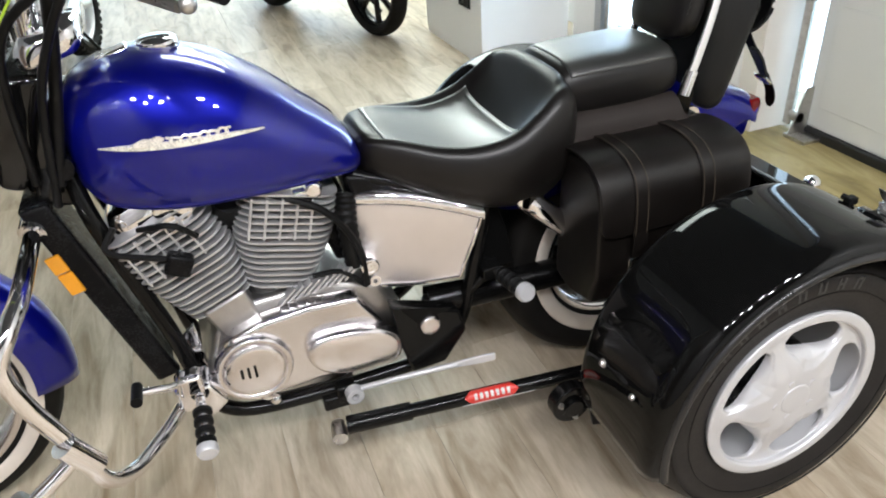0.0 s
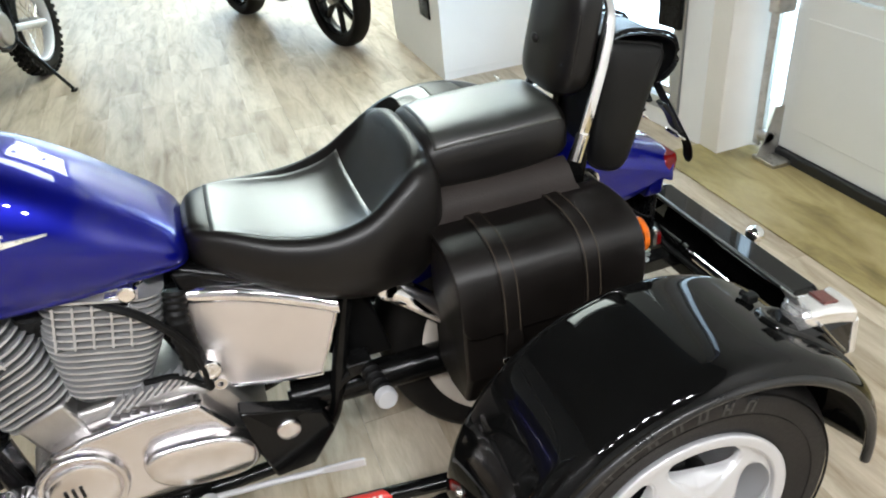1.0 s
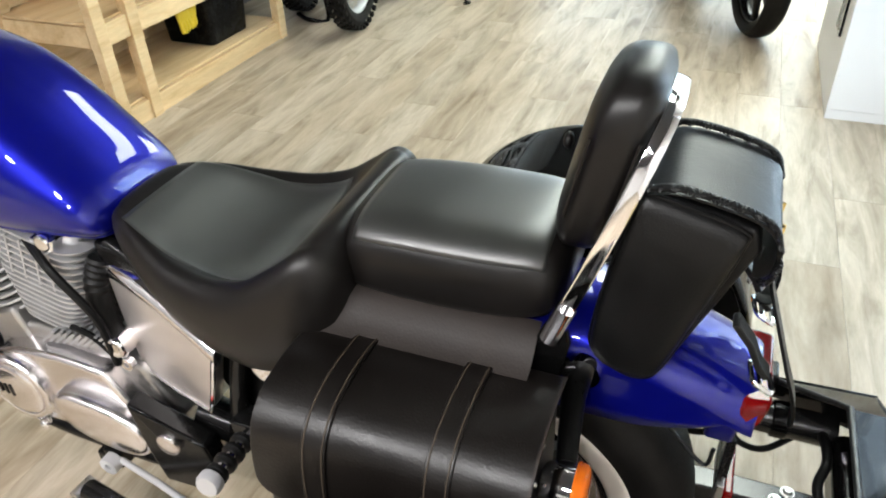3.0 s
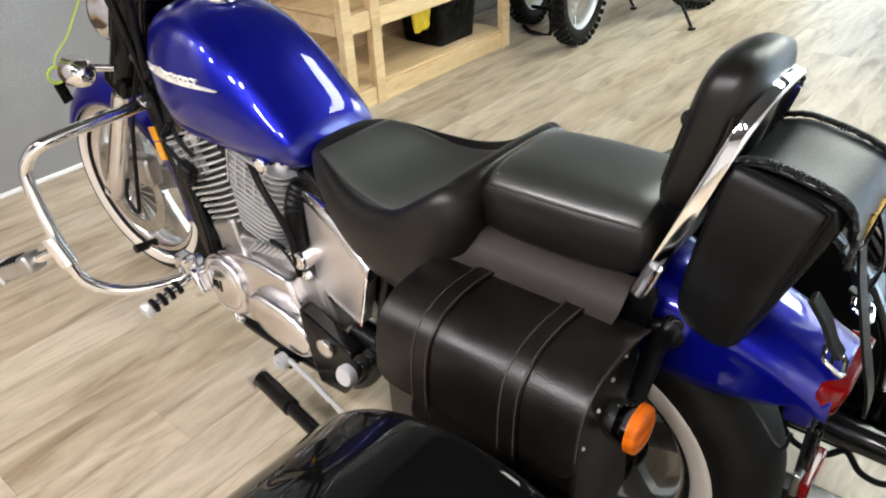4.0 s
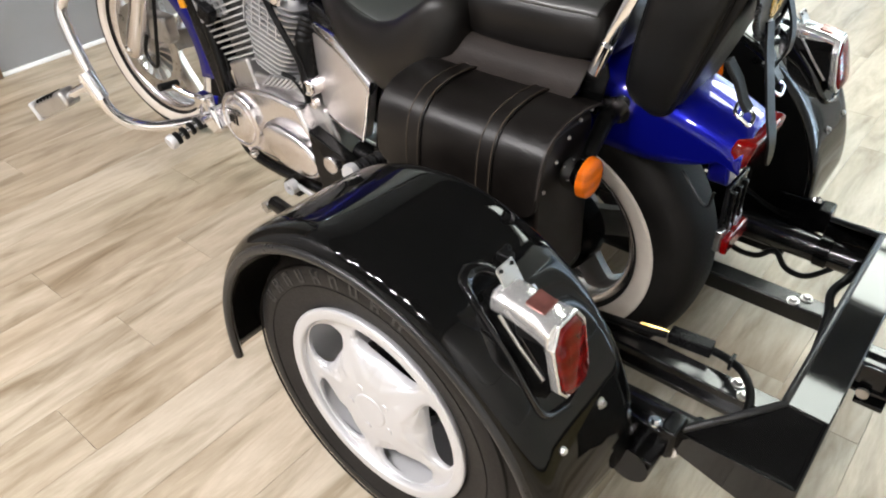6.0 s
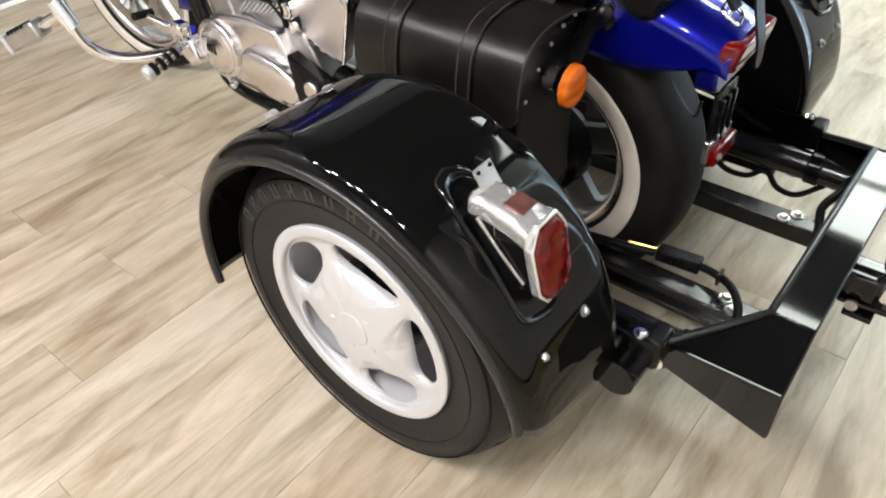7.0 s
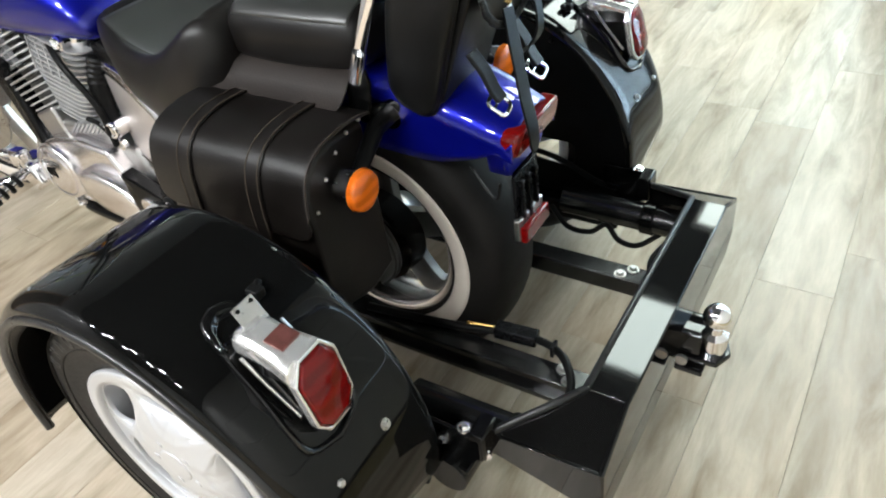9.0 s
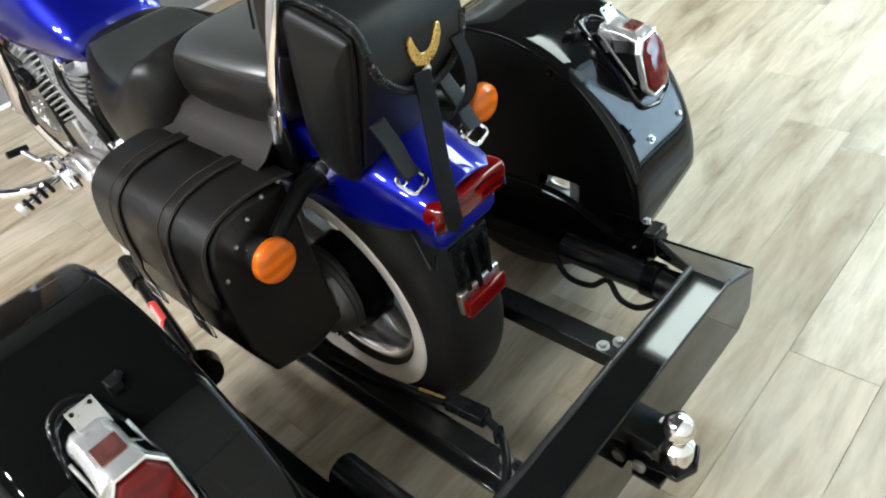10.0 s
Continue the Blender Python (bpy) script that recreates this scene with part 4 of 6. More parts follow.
part("drive_shaft", Geo().tube([(-0.55, -0.105, 0.345), (-0.45, -0.112, 0.345), (-0.16, -0.112, 0.335), (-0.10, -0.112, 0.33)], 0.034, 18, True, [0.040, 0.034, 0.036, 0.05]), FRAME, moto, "black drive shaft tube")
drive = part("final_drive", Geo().lathe(smooth_profile([(0.0, -0.150), (0.03, -0.149), (0.055, -0.142), (0.082, -0.128), (0.094, -0.105), (0.095, -0.07)], 4), (-0.03, 0, 0.325), n=40), CAST_DARK, moto, "dark grey final drive housing")
for r0, y0 in ((0.094, -0.098), (0.095, -0.086), (0.0955, -0.074)):
    part("rib", Geo().lathe([(r0, y0 - 0.003), (r0 + 0.005, y0 - 0.002), (r0 + 0.005, y0 + 0.002), (r0, y0 + 0.003)], (-0.03, 0, 0.325), n=40), CAST_DARK, drive)
for k in range(6):
    a = 2 * math.pi * k / 6 + 0.3
    bolt(drive, (-0.03 + 0.082 * math.cos(a), -0.126, 0.325 + 0.082 * math.sin(a)), (0, -1, 0), 0.006, FRAME)
# rear mudguard, lamps
def guard_ring(x, w, zt, zb, off=0.0):
    half = [tuple(k) for k in curve_through([(0, zt), (0.36 * w, zt - 0.003), (0.64 * w, zt - 0.011), (0.88 * w, zt - 0.026), (w, zt - 0.045), (1.0 * w, zt - 0.065), (w, zb)], 4)]
    return [Vector((x, off - y, z)) for y, z in reversed(half)] + [Vector((x, off + y, z)) for y, z in half[1:]]


keys = [(-0.37, 0.080, 0.63, 0.545, 0), (-0.33, 0.085, 0.665, 0.525, 0), (-0.25, 0.092, 0.71, 0.53, 0), (-0.10, 0.096, 0.735, 0.575, 0), (0.06, 0.098, 0.742, 0.592, 0), (0.18, 0.095, 0.728, 0.588, -0.002), (0.26, 0.090, 0.706, 0.602, -0.005), (0.325, 0.083, 0.682, 0.628, -0.008), (0.347, 0.079, 0.672, 0.648, -0.008)]
guard = part("rear_mudguard", Geo().loft([guard_ring(*k) for k in curve_through(keys, 5)], False, False), BLUE, moto, "blue painted rear mudguard with a pointed tail", thick=0.003)
part("tail_lamp", Geo().loft([[Vector((x - 0.018 - 0.22 * (0.664 - z), -0.008 + y * k, z)) for y, z in ((-0.083, 0.628), (-0.074, 0.614), (0.074, 0.614), (0.083, 0.628), (0.081, 0.652), (0.072, 0.664), (-0.072, 0.664), (-0.081, 0.652))] for x, k in ((0.346, 1.0), (0.362, 1.0), (0.374, 0.97), (0.381, 0.90))]), RED, guard, "red tail lamp across the tail", bevel=0.005)
part("tail_apron", Geo().loft([[Vector((x, -0.008 + y, z)) for y, z in ((-0.078, 0.622), (0.078, 0.622), (0.070, 0.578), (0.058, 0.566), (-0.058, 0.566), (-0.070, 0.578))] for x in (0.292, 0.330)]), BLUE, guard, "blue apron under the tail lamp", bevel=0.006)
plate = part("plate_bracket", Geo().prism([(-0.060, 0.56), (0.030, 0.56), (0.025, 0.45), (-0.055, 0.45)], "x", 0.325, 0.332).box((0.335, -0.015, 0.500), (0.01, 0.012, 0.09)).box((0.335, -0.040, 0.505), (0.01, 0.010, 0.08)).box((0.335, 0.013, 0.505), (0.01, 0.010, 0.08)), PLASTIC, moto, "dark number plate bracket without a plate", bevel=0.002)
part("reflector", Geo().box((0.345, -0.015, 0.440), (0.014, 0.095, 0.034)), RED, plate, "red rear reflector", bevel=0.004)
part("reflector_mount", Geo().box((0.332, -0.015, 0.447), (0.012, 0.098, 0.045)), STEEL, plate, bevel=0.003)
part("hanging_wire", Geo().tube(curve_through([(0.24, -0.05, 0.56), (0.30, -0.075, 0.52), (0.31, -0.07, 0.55)], 6), 0.003, 6), GRIP, plate)
for s in (-1, 1):
    c = (0.150, s * 0.248, 0.612)
    sig = part("rear_turn_signal", Geo().lathe(smooth_profile([(0.0, -0.042), (0.020, -0.040), (0.029, -0.031), (0.032, -0.014), (0.0335, 0.004)], 4), c, "x", 32), CHROME, moto, "chrome turn signal with amber lens")
    part("lens", Geo().lathe(smooth_profile([(0.033, 0.002), (0.0355, 0.004), (0.036, 0.009), (0.033, 0.015), (0.020, 0.019), (0.0, 0.020)], 4), c, "x", 32), AMBER, sig, "round amber lens")
    part("lens_ring", Geo().lathe([(0.0365, 0.001), (0.0372, 0.003), (0.0365, 0.005)], c, "x", 32), AMBER, sig)
    part("stalk", Geo().tube([(0.125, s * 0.09, 0.672), (0.125, s * 0.15, 0.668), (0.135, s * 0.222, 0.628)], 0.015, 14, True, [0.017, 0.016, 0.013]), INNER, sig)
    part("collar", Geo().tube([(0.125, s * 0.098, 0.672), (0.125, s * 0.112, 0.671)], 0.026, 20), CHROME, sig)

# foot pegs and controls
def peg(name, a, b, label):
    a, b = Vector(a), Vector(b)
    core = part(name, Geo().tube([a, b], 0.011, 12), CHROME, moto, label)
    for k in range(4):
        t = 0.22 + 0.19 * k
        p, q = a.lerp(b, t), a.lerp(b, t + 0.10)
        part("rubber_ring", Geo().tube([p, p.lerp(q, 0.2), p.lerp(q, 0.8), q], 0.019, 16, True, [0.016, 0.0195, 0.0195, 0.016]), GRIP, core)
    e = (b - a).normalized()
    part("end_cap", Geo().tube([b - e * 0.008, b + e * 0.004, b + e * 0.009], 0.02, 20, True, [0.021, 0.021, 0.018]), ALLOY, core)
    return core


peg("passenger_peg", (-0.398, -0.165, 0.425), (-0.389, -0.292, 0.443), "folding passenger foot peg with rubber rings")
part("peg_mount", Geo().box((-0.41, -0.150, 0.425), (0.05, 0.05, 0.03)).tube([(-0.46, -0.14, 0.37), (-0.41, -0.15, 0.42)], 0.012, 10), FRAME, moto, bevel=0.004)
fp = peg("rider_peg", (-1.075, -0.20, 0.328), (-1.078, -0.322, 0.302), "forward foot peg with rubber rings")
part("peg_bracket", Geo().prism([(-1.12, 0.36), (-1.05, 0.36), (-1.02, 0.30), (-1.06, 0.27), (-1.12, 0.31)], "y", -0.13, -0.20).box((-1.085, -0.19, 0.37), (0.05, 0.04, 0.05)), CHROME, fp, bevel=0.01)
part("gear_lever", Geo().tube([(-1.08, -0.17, 0.365), (-1.12, -0.21, 0.385), (-1.175, -0.225, 0.405)], 0.008, 10), CHROME, fp)
part("toe_rubber", Geo().tube([(-1.178, -0.205, 0.405), (-1.178, -0.262, 0.412)], 0.011, 14), GRIP, fp)
part("linkage", Geo().tube([(-1.05, -0.165, 0.34), (-0.93, -0.168, 0.245)], 0.005, 8), CHROME, fp)
part("linkage_joint", Geo().ball((-0.93, -0.168, 0.245), 0.012), CHROME, fp)

# chrome engine guard with a highway peg
path = curve_through([(-1.273, -0.085, 0.715), (-1.272, -0.20, 0.715), (-1.275, -0.31, 0.710), (-1.292, -0.365, 0.692), (-1.315, -0.392, 0.645), (-1.302, -0.398, 0.575), (-1.270, -0.397, 0.480), (-1.245, -0.384, 0.370), (-1.21, -0.33, 0.315), (-1.16, -0.25, 0.30), (-1.10, -0.16, 0.31)], 7)
guardbar = part("engine_guard", Geo().tube(path, 0.0155, 16), CHROME, moto, "bent chrome engine guard tube")
part("flange", Geo().tube([(-1.270, -0.070, 0.722), (-1.274, -0.092, 0.713)], 0.024, 20), CHROME, guardbar)
part("highway_peg_arm", Geo().tube([(-1.262, -0.407, 0.455), (-1.30, -0.425, 0.435), (-1.345, -0.440, 0.410)], 0.013, 12).cyl((-1.275, -0.408, 0.485), (-1.243, -0.398, 0.415), 0.022), CHROME, guardbar)
turn = Matrix.Rotation(radians(19), 3, "Z") @ Matrix.Rotation(radians(-24), 3, "Y")
hp = part("highway_peg", Geo().box((-1.398, -0.458, 0.384), (0.140, 0.054, 0.050), turn), CAST, guardbar, "chrome flat highway peg with ribbed pads", bevel=0.011)
for k in range(5):
    at = Vector((-1.400, -0.458, 0.382)) + turn @ Vector((-0.032 + 0.016 * k, -0.010, 0.024))
    part("peg_rib", Geo().box(at, (0.009, 0.036, 0.010), turn), GRIP, hp, bevel=0.002)
part("peg_end", Geo().box(Vector((-1.398, -0.458, 0.384)) + turn @ Vector((-0.070, 0, 0)), (0.014, 0.060, 0.056), turn), ALLOY, hp, bevel=0.005)

# side stand folded up along the frame
stand = part("side_stand", Geo().tube([(-0.745, -0.172, 0.209), (-0.62, -0.205, 0.232), (-0.53, -0.232, 0.249)], 0.0065, 12), ALLOY, moto, "folded silver side stand")
part("eye", Geo().lathe([(0.008, -0.172), (0.020, -0.172), (0.020, -0.194), (0.008, -0.194), (0.008, -0.172)], (-0.762, 0, 0.206), n=24), ALLOY, stand)
part("foot", Geo().loft([[Vector((x, y - 0.003, z + h)), Vector((x, y + 0.003, z + h)), Vector((x, y + 0.003, z - h)), Vector((x, y - 0.003, z - h))] for x, y, z, h in ((-0.545, -0.228, 0.247, 0.006), (-0.515, -0.237, 0.252, 0.009), (-0.47, -0.252, 0.261, 0.011), (-0.448, -0.260, 0.266, 0.010))]), ALLOY, stand, bevel=0.002)
part("stand_bracket", Geo().box((-0.775, -0.15, 0.195), (0.045, 0.035, 0.045)).box((-0.80, -0.14, 0.172), (0.06, 0.04, 0.035)), FRAME, moto, bevel=0.006)
part("sump_guard", Geo().box((-0.85, 0.0, 0.165), (0.22, 0.16, 0.06)), FRAME, moto, bevel=0.01)

# seats: a vinyl shell with a rolled border and a proud panel in its top, paler for the light's sheen
def seat_ring(x, w, zt, ze, zb):
    """One section: half width w, middle zt, crest of the side roll ze, underside zb."""
    h = ze - zb
    keys = [(0, zt), (0.36 * w, zt + (ze - zt) * 0.06), (0.62 * w, zt + (ze - zt) * 0.30), (0.74 * w, zt + (ze - zt) * 0.72), (0.84 * w, ze), (0.94 * w, ze - 0.09 * h), (0.99 * w, ze - 0.28 * h), (1.0 * w, ze - 0.50 * h), (0.96 * w, ze - 0.74 * h), (0.84 * w, zb + 0.05 * h), (0.66 * w, zb), (0, zb)]
    half = [tuple(k) for k in curve_through(keys, 4)]
    return [Vector((x, y, z)) for y, z in half] + [Vector((x, -y, z)) for y, z in reversed(half[1:-1])]


def top_patch(section, rows, reach, lift):
    """The part of a seat's skin within reach(x) points of its crown, raised by lift."""
    rings = []
    for row in rows:
        skin, ring = section(*row), []
        for k in range(-10, 11):
            f = reach(row[0]) * k / 10
            i = math.floor(f)
            p = skin[i].lerp(skin[i + 1], f - i)
            ring.append(p + Vector((0, 0.5 * lift * max(-1.0, min(1.0, p.y / 0.08)), lift)))
        rings.append(ring)
    return Geo().loft(rings, False, False)



keys = [(-0.662, 0.040, 0.738, 0.733, 0.705), (-0.657, 0.072, 0.756, 0.748, 0.688), (-0.635, 0.100, 0.769, 0.761, 0.676), (-0.58, 0.134, 0.752, 0.756, 0.650), (-0.50, 0.172, 0.722, 0.738, 0.612), (-0.42, 0.194, 0.705, 0.734, 0.586),
        (-0.35, 0.204, 0.714, 0.750, 0.575), (-0.295, 0.202, 0.762, 0.784, 0.578), (-0.250, 0.194, 0.822, 0.814, 0.596), (-0.218, 0.176, 0.836, 0.814, 0.632), (-0.200, 0.148, 0.818, 0.794, 0.690), (-0.192, 0.10, 0.79, 0.77, 0.72)]
rows = curve_through(keys, 6)
saddle = part("rider_seat", Geo().loft([seat_ring(*k) for k in rows]), SEAT, moto, "black vinyl bucket rider seat with rolled sides", smooth=70)
flat_rows = [k for k in rows if -0.615 < k[0] < -0.325]
part("seat_panel", top_patch(seat_ring, flat_rows, lambda x: 16.0 - 4.5 * min(1.0, max(0.0, (x + 0.62) / 0.16)), 0.0006), SEAT_TOP, saddle, "grained panel let into the rider seat, its sheen put into the colour", smooth=70, thick=0.001)
keys = [(-0.222, 0.062, 0.800, 0.795, 0.752), (-0.215, 0.100, 0.825, 0.814, 0.736), (-0.194, 0.119, 0.845, 0.834, 0.727), (-0.12, 0.127, 0.852, 0.840, 0.724), (-0.02, 0.127, 0.853, 0.842, 0.726), (0.05, 0.120, 0.851, 0.838, 0.732), (0.080, 0.104, 0.838, 0.826, 0.742), (0.091, 0.070, 0.815, 0.806, 0.756)]


def pad_ring(x, w, zt, ze, zb, n=44):
    """A rounded section, flat below and softly crowned above, from its crown round."""
    mid, h = (zt + zb) / 2, (zt - zb) / 2
    ring = []
    for i in range(n):
        a = math.pi / 2 - 2 * math.pi * i / n
        c, q = math.cos(a), math.sin(a)
        e = 0.62 if q > 0 else 0.38
        ring.append(Vector((x, w * math.copysign(abs(c) ** 0.58, c) * (1.0 if q > 0 else 1.0 + 0.04 * q), mid + h * math.copysign(abs(q) ** e, q) - (0.008 * (abs(c) ** 3) if q > 0 else 0))))
    return ring


rows = curve_through(keys, 6)
pillion = part("pillion_seat", Geo().loft([pad_ring(*k) for k in rows]), SEAT, moto, "black vinyl pillion pad", smooth=70)
part("seat_panel", top_patch(pad_ring, [k for k in rows if -0.198 < k[0] < 0.070], lambda x: 7.5, 0.0003), SEAT_TOP, pillion, "grained top of the pillion pad, its sheen put into the colour", smooth=70, thick=0.0006)


# sissy bar and backrest
bar = curve_through([(0.087, -0.128, 0.745), (0.118, -0.125, 0.83), (0.150, -0.115, 0.92), (0.172, -0.098, 0.985), (0.184, -0.062, 1.020), (0.187, 0.0, 1.030), (0.184, 0.062, 1.020), (0.172, 0.098, 0.985), (0.150, 0.115, 0.92), (0.118, 0.125, 0.83), (0.087, 0.128, 0.745)], 6)
rings = []
for i, p in enumerate(bar):
    d = Vector(bar[min(i + 1, len(bar) - 1)] - bar[max(i - 1, 0)]).normalized()
    wide = (Vector((1, 0, -0.36)) - d * Vector((1, 0, -0.36)).dot(d)).normalized()
    thin = d.cross(wide)
    rings.append([Vector(p) + wide * u + thin * v for u, v in rounded(0.021, 0.008, 0.003, 2)])
sissy = part("sissy_bar", Geo().loft(rings), CHROME, moto, "flat chrome sissy bar")
for s in (-1, 1):
    part("side_plate", Geo().prism([(0.055, 0.665), (0.098, 0.66), (0.112, 0.735), (0.104, 0.772), (0.078, 0.762), (0.062, 0.72)], "y", s * 0.122, s * 0.132), FRAME, sissy, "dark mounting plate", bevel=0.003)
    part("sleeve", Geo().tube([(0.085, s * 0.129, 0.738), (0.103, s * 0.1275, 0.79)], 0.0135, 12), CHROME, sissy)
rings = []
for t in np.linspace(0, 1, 19):
    z = 0.842 + 0.226 * t
    e = (1 - abs(2 * t - 1) ** 5) ** 0.5
    top_w = 0.108 - 0.012 * t
    cx = 0.098 + 0.050 * t
    rings.append([Vector((cx + 0.043 * (0.35 + 0.65 * e) * v / 0.5 * 0.98, top_w * (0.45 + 0.55 * e) * u / 0.5, z)) for u, v in rounded(1, 1, 0.36, 6)])
pad = part("backrest_pad", Geo().loft(rings), SEAT, sissy, "black padded backrest with a centre button", smooth=70)
part("button", Geo().ball((0.066, 0.0, 0.950), 0.011, (0.6, 1, 1), 14), SEAT, pad)
for v in (-0.30, 0.32):
    edge = []
    for i in range(len(rings)):
        c = sum(rings[i], Vector()) / len(rings[i])
        q = [p - c for p in rings[i]]
        far = max(q, key=lambda p: -p.y + 0.0)
        edge.append(c + Vector((2 * v * 0.043, far.y * 1.005, 0)))
    part("piping", Geo().tube(edge[5:-5], 0.0022, 6), SEAT, pad)

# ---------- leather luggage ----------
bags = thing("saddlebag", (-0.08, -0.25, 0.40), "dark brown leather throw-over saddlebag with two stitched straps", "saddlebag")
X0, X1 = -0.245, 0.114
flap = [(-0.145, 0.690), (-0.185, 0.699), (-0.240, 0.701), (-0.288, 0.692), (-0.318, 0.670), (-0.330, 0.638), (-0.335, 0.598), (-0.336, 0.552)]
flap_s = [tuple(p) for p in curve_through(flap, 6)]


def flap_strip(xa, xb, lift, thick, rows, wave=0.0):
    """A bent leather strip from x = xa to xb that follows the flap."""
    rings = []
    for i, (y, z) in enumerate(rows):
        a, b = rows[max(i - 1, 0)], rows[min(i + 1, len(rows) - 1)]
        ty, tz = b[0] - a[0], b[1] - a[1]
        L = math.hypot(ty, tz)
        ny, nz = tz / L, -ty / L
        if ny > 0 and nz < 0:
            ny, nz = -ny, -nz
        if nz < 0 and y > -0.3:
            ny, nz = -ny, -nz
        if ny > 0:
            ny = -ny
        left = sum(math.dist(rows[j], rows[j + 1]) for j in range(i, len(rows) - 1))
        tp = wave * (0.034 - math.sqrt(max(0.0, 0.034**2 - max(0.0, 0.034 - left) ** 2)))
        rings.append([Vector((x, y + ny * (lift + o), z + nz * (lift + o))) for x, o in ((xa + tp, 0), (xb - tp, 0), (xb - tp, thick), (xa + tp, thick))])
    return Geo().loft(rings)


fl = part("flap", flap_strip(X0, X1, 0.0, 0.006, flap_s, 1.0), BAGHIDE, bags, bevel=0.002)
body = [(-0.150, 0.37), (-0.160, 0.684), (-0.240, 0.696), (-0.284, 0.687), (-0.312, 0.666), (-0.325, 0.634), (-0.330, 0.59), (-0.330, 0.45), (-0.30, 0.372), (-0.22, 0.352)]
part("pouch", Geo().loft([[Vector((x, -0.24 + (y + 0.24) * s, 0.54 + (z - 0.54) * s)) for y, z in body] for x, s in ((X0 + 0.004, 0.95), (X0 + 0.012, 1.0), (X1 - 0.014, 1.0), (X1 - 0.006, 0.95))]), BAGHIDE, bags, "black leather pouch body", bevel=0.004)
for xa in (-0.170, -0.010):
    strap = part("strap", flap_strip(xa, xa + 0.034, 0.007, 0.003, flap_s + [(-0.340, 0.54), (-0.338, 0.51), (-0.335, 0.475), (-0.333, 0.45)]), BAGHIDE, bags, "stitched leather strap", bevel=0.001)
    for dx in (0.004, 0.030):
        part("stitching", flap_strip(xa + dx - 0.0008, xa + dx + 0.0008, 0.0104, 0.0008, flap_s), THREAD, strap)
    g = Geo()
    for c, sz in (((xa + 0.017, -0.345, 0.495), (0.044, 0.006, 0.005)), ((xa + 0.017, -0.345, 0.462), (0.044, 0.006, 0.005)), ((xa - 0.004, -0.345, 0.4785), (0.005, 0.006, 0.036)), ((xa + 0.038, -0.345, 0.4785), (0.005, 0.006, 0.036))):
        g.box(c, sz)
    part("buckle", g, CHROME, strap, "square chrome buckle", bevel=0.0015)
part("edge_binding", flap_strip(X1 - 0.002, X1 + 0.0012, 0.001, 0.0052, flap_s[:-6]), YOKE, fl, "worn tan cut edge")
rings = []
for y, z in ((-0.180, 0.703), (-0.160, 0.709), (-0.146, 0.722), (-0.132, 0.736), (-0.112, 0.744)):
    rings.append([Vector((x, y + o, z)) for x, o in ((-0.24, 0), (0.070, 0), (0.070, 0.005), (-0.24, 0.005))])
part("yoke", Geo().loft(rings), YOKE, bags, "worn grey-brown leather yoke", bevel=0.002)
for k in range(5):
    part("rivet", Geo().ball((X1 - 0.006, -0.17 - 0.035 * k, 0.692 - 0.006 * k * k), 0.004), STEEL, bags)

pack = thing("sissy_bar_bag", (0.27, 0, 0.70), "black leather bag with laced edges strapped to the sissy bar", "bag")
PT = Matrix.Translation((0.212, -0.018, 0.824)) @ Matrix.Rotation(radians(10), 4, "Y") @ Matrix.Diagonal((0.88, 0.88, 0.90, 1))


def pk(g):
    return g.moved(PT)


side_shape = [(-0.068, -0.135), (-0.050, -0.150), (0.020, -0.150), (0.042, -0.135), (0.074, 0.02), (0.090, 0.095), (0.076, 0.124), (-0.055, 0.132), (-0.068, 0.12)]
body_geo = Geo().loft([[Vector((x * s, y, z * s)) for x, z in side_shape] for y, s in ((-0.084, 0.95), (-0.078, 0.98), (0.078, 0.98), (0.084, 0.95))])
pbody = part("body", pk(body_geo), PACKHIDE, pack, bevel=0.006)
for sd in (-1, 1):
    panel_shape = [tuple(p) for p in curve_through([(-0.074, 0.122), (-0.078, 0.0), (-0.074, -0.110), (-0.058, -0.148), (-0.020, -0.166), (0.018, -0.162), (0.036, -0.130), (0.052, -0.02), (0.066, 0.095), (0.058, 0.118), (-0.01, 0.126), (-0.066, 0.130)], 5)]
    cx, cz = -0.010, -0.02
    sp = part("side_panel", pk(Geo().loft([[Vector((cx + (x - cx) * k, sd * y, cz + (z - cz) * k)) for x, z in panel_shape] for y, k in ((0.070, 0.97), (0.082, 1.0), (0.092, 0.995), (0.100, 0.95), (0.105, 0.86), (0.108, 0.60), (0.109, 0.25))])), PACKHIDE, pack, smooth=60)
    part("panel_seam", pk(Geo().tube([Vector((cx + (x - cx) * 1.0, sd * 0.090, cz + (z - cz) * 1.0)) for x, z in panel_shape], 0.0028, 6)), PACKHIDE, sp)
rings = []
for x, z in [tuple(p) for p in curve_through([(-0.066, 0.130), (-0.03, 0.142), (0.04, 0.141), (0.082, 0.131), (0.101, 0.106), (0.107, 0.06), (0.105, 0.012)], 5)]:
    t = max(0.0, min(1.0, (0.105 - z) / 0.093))
    w = 0.098 - 0.060 * t**2.2
    rings.append([Vector((x + o, y, z + o * 0.6)) for y, o in ((-w + 0.022 * t, 0), (w + 0.010 * t, 0), (w + 0.010 * t, 0.005), (-w + 0.022 * t, 0.005))])
pflap = part("flap", pk(Geo().loft(rings)), PACKHIDE, pack, "black leather flap with braided edge", bevel=0.002)
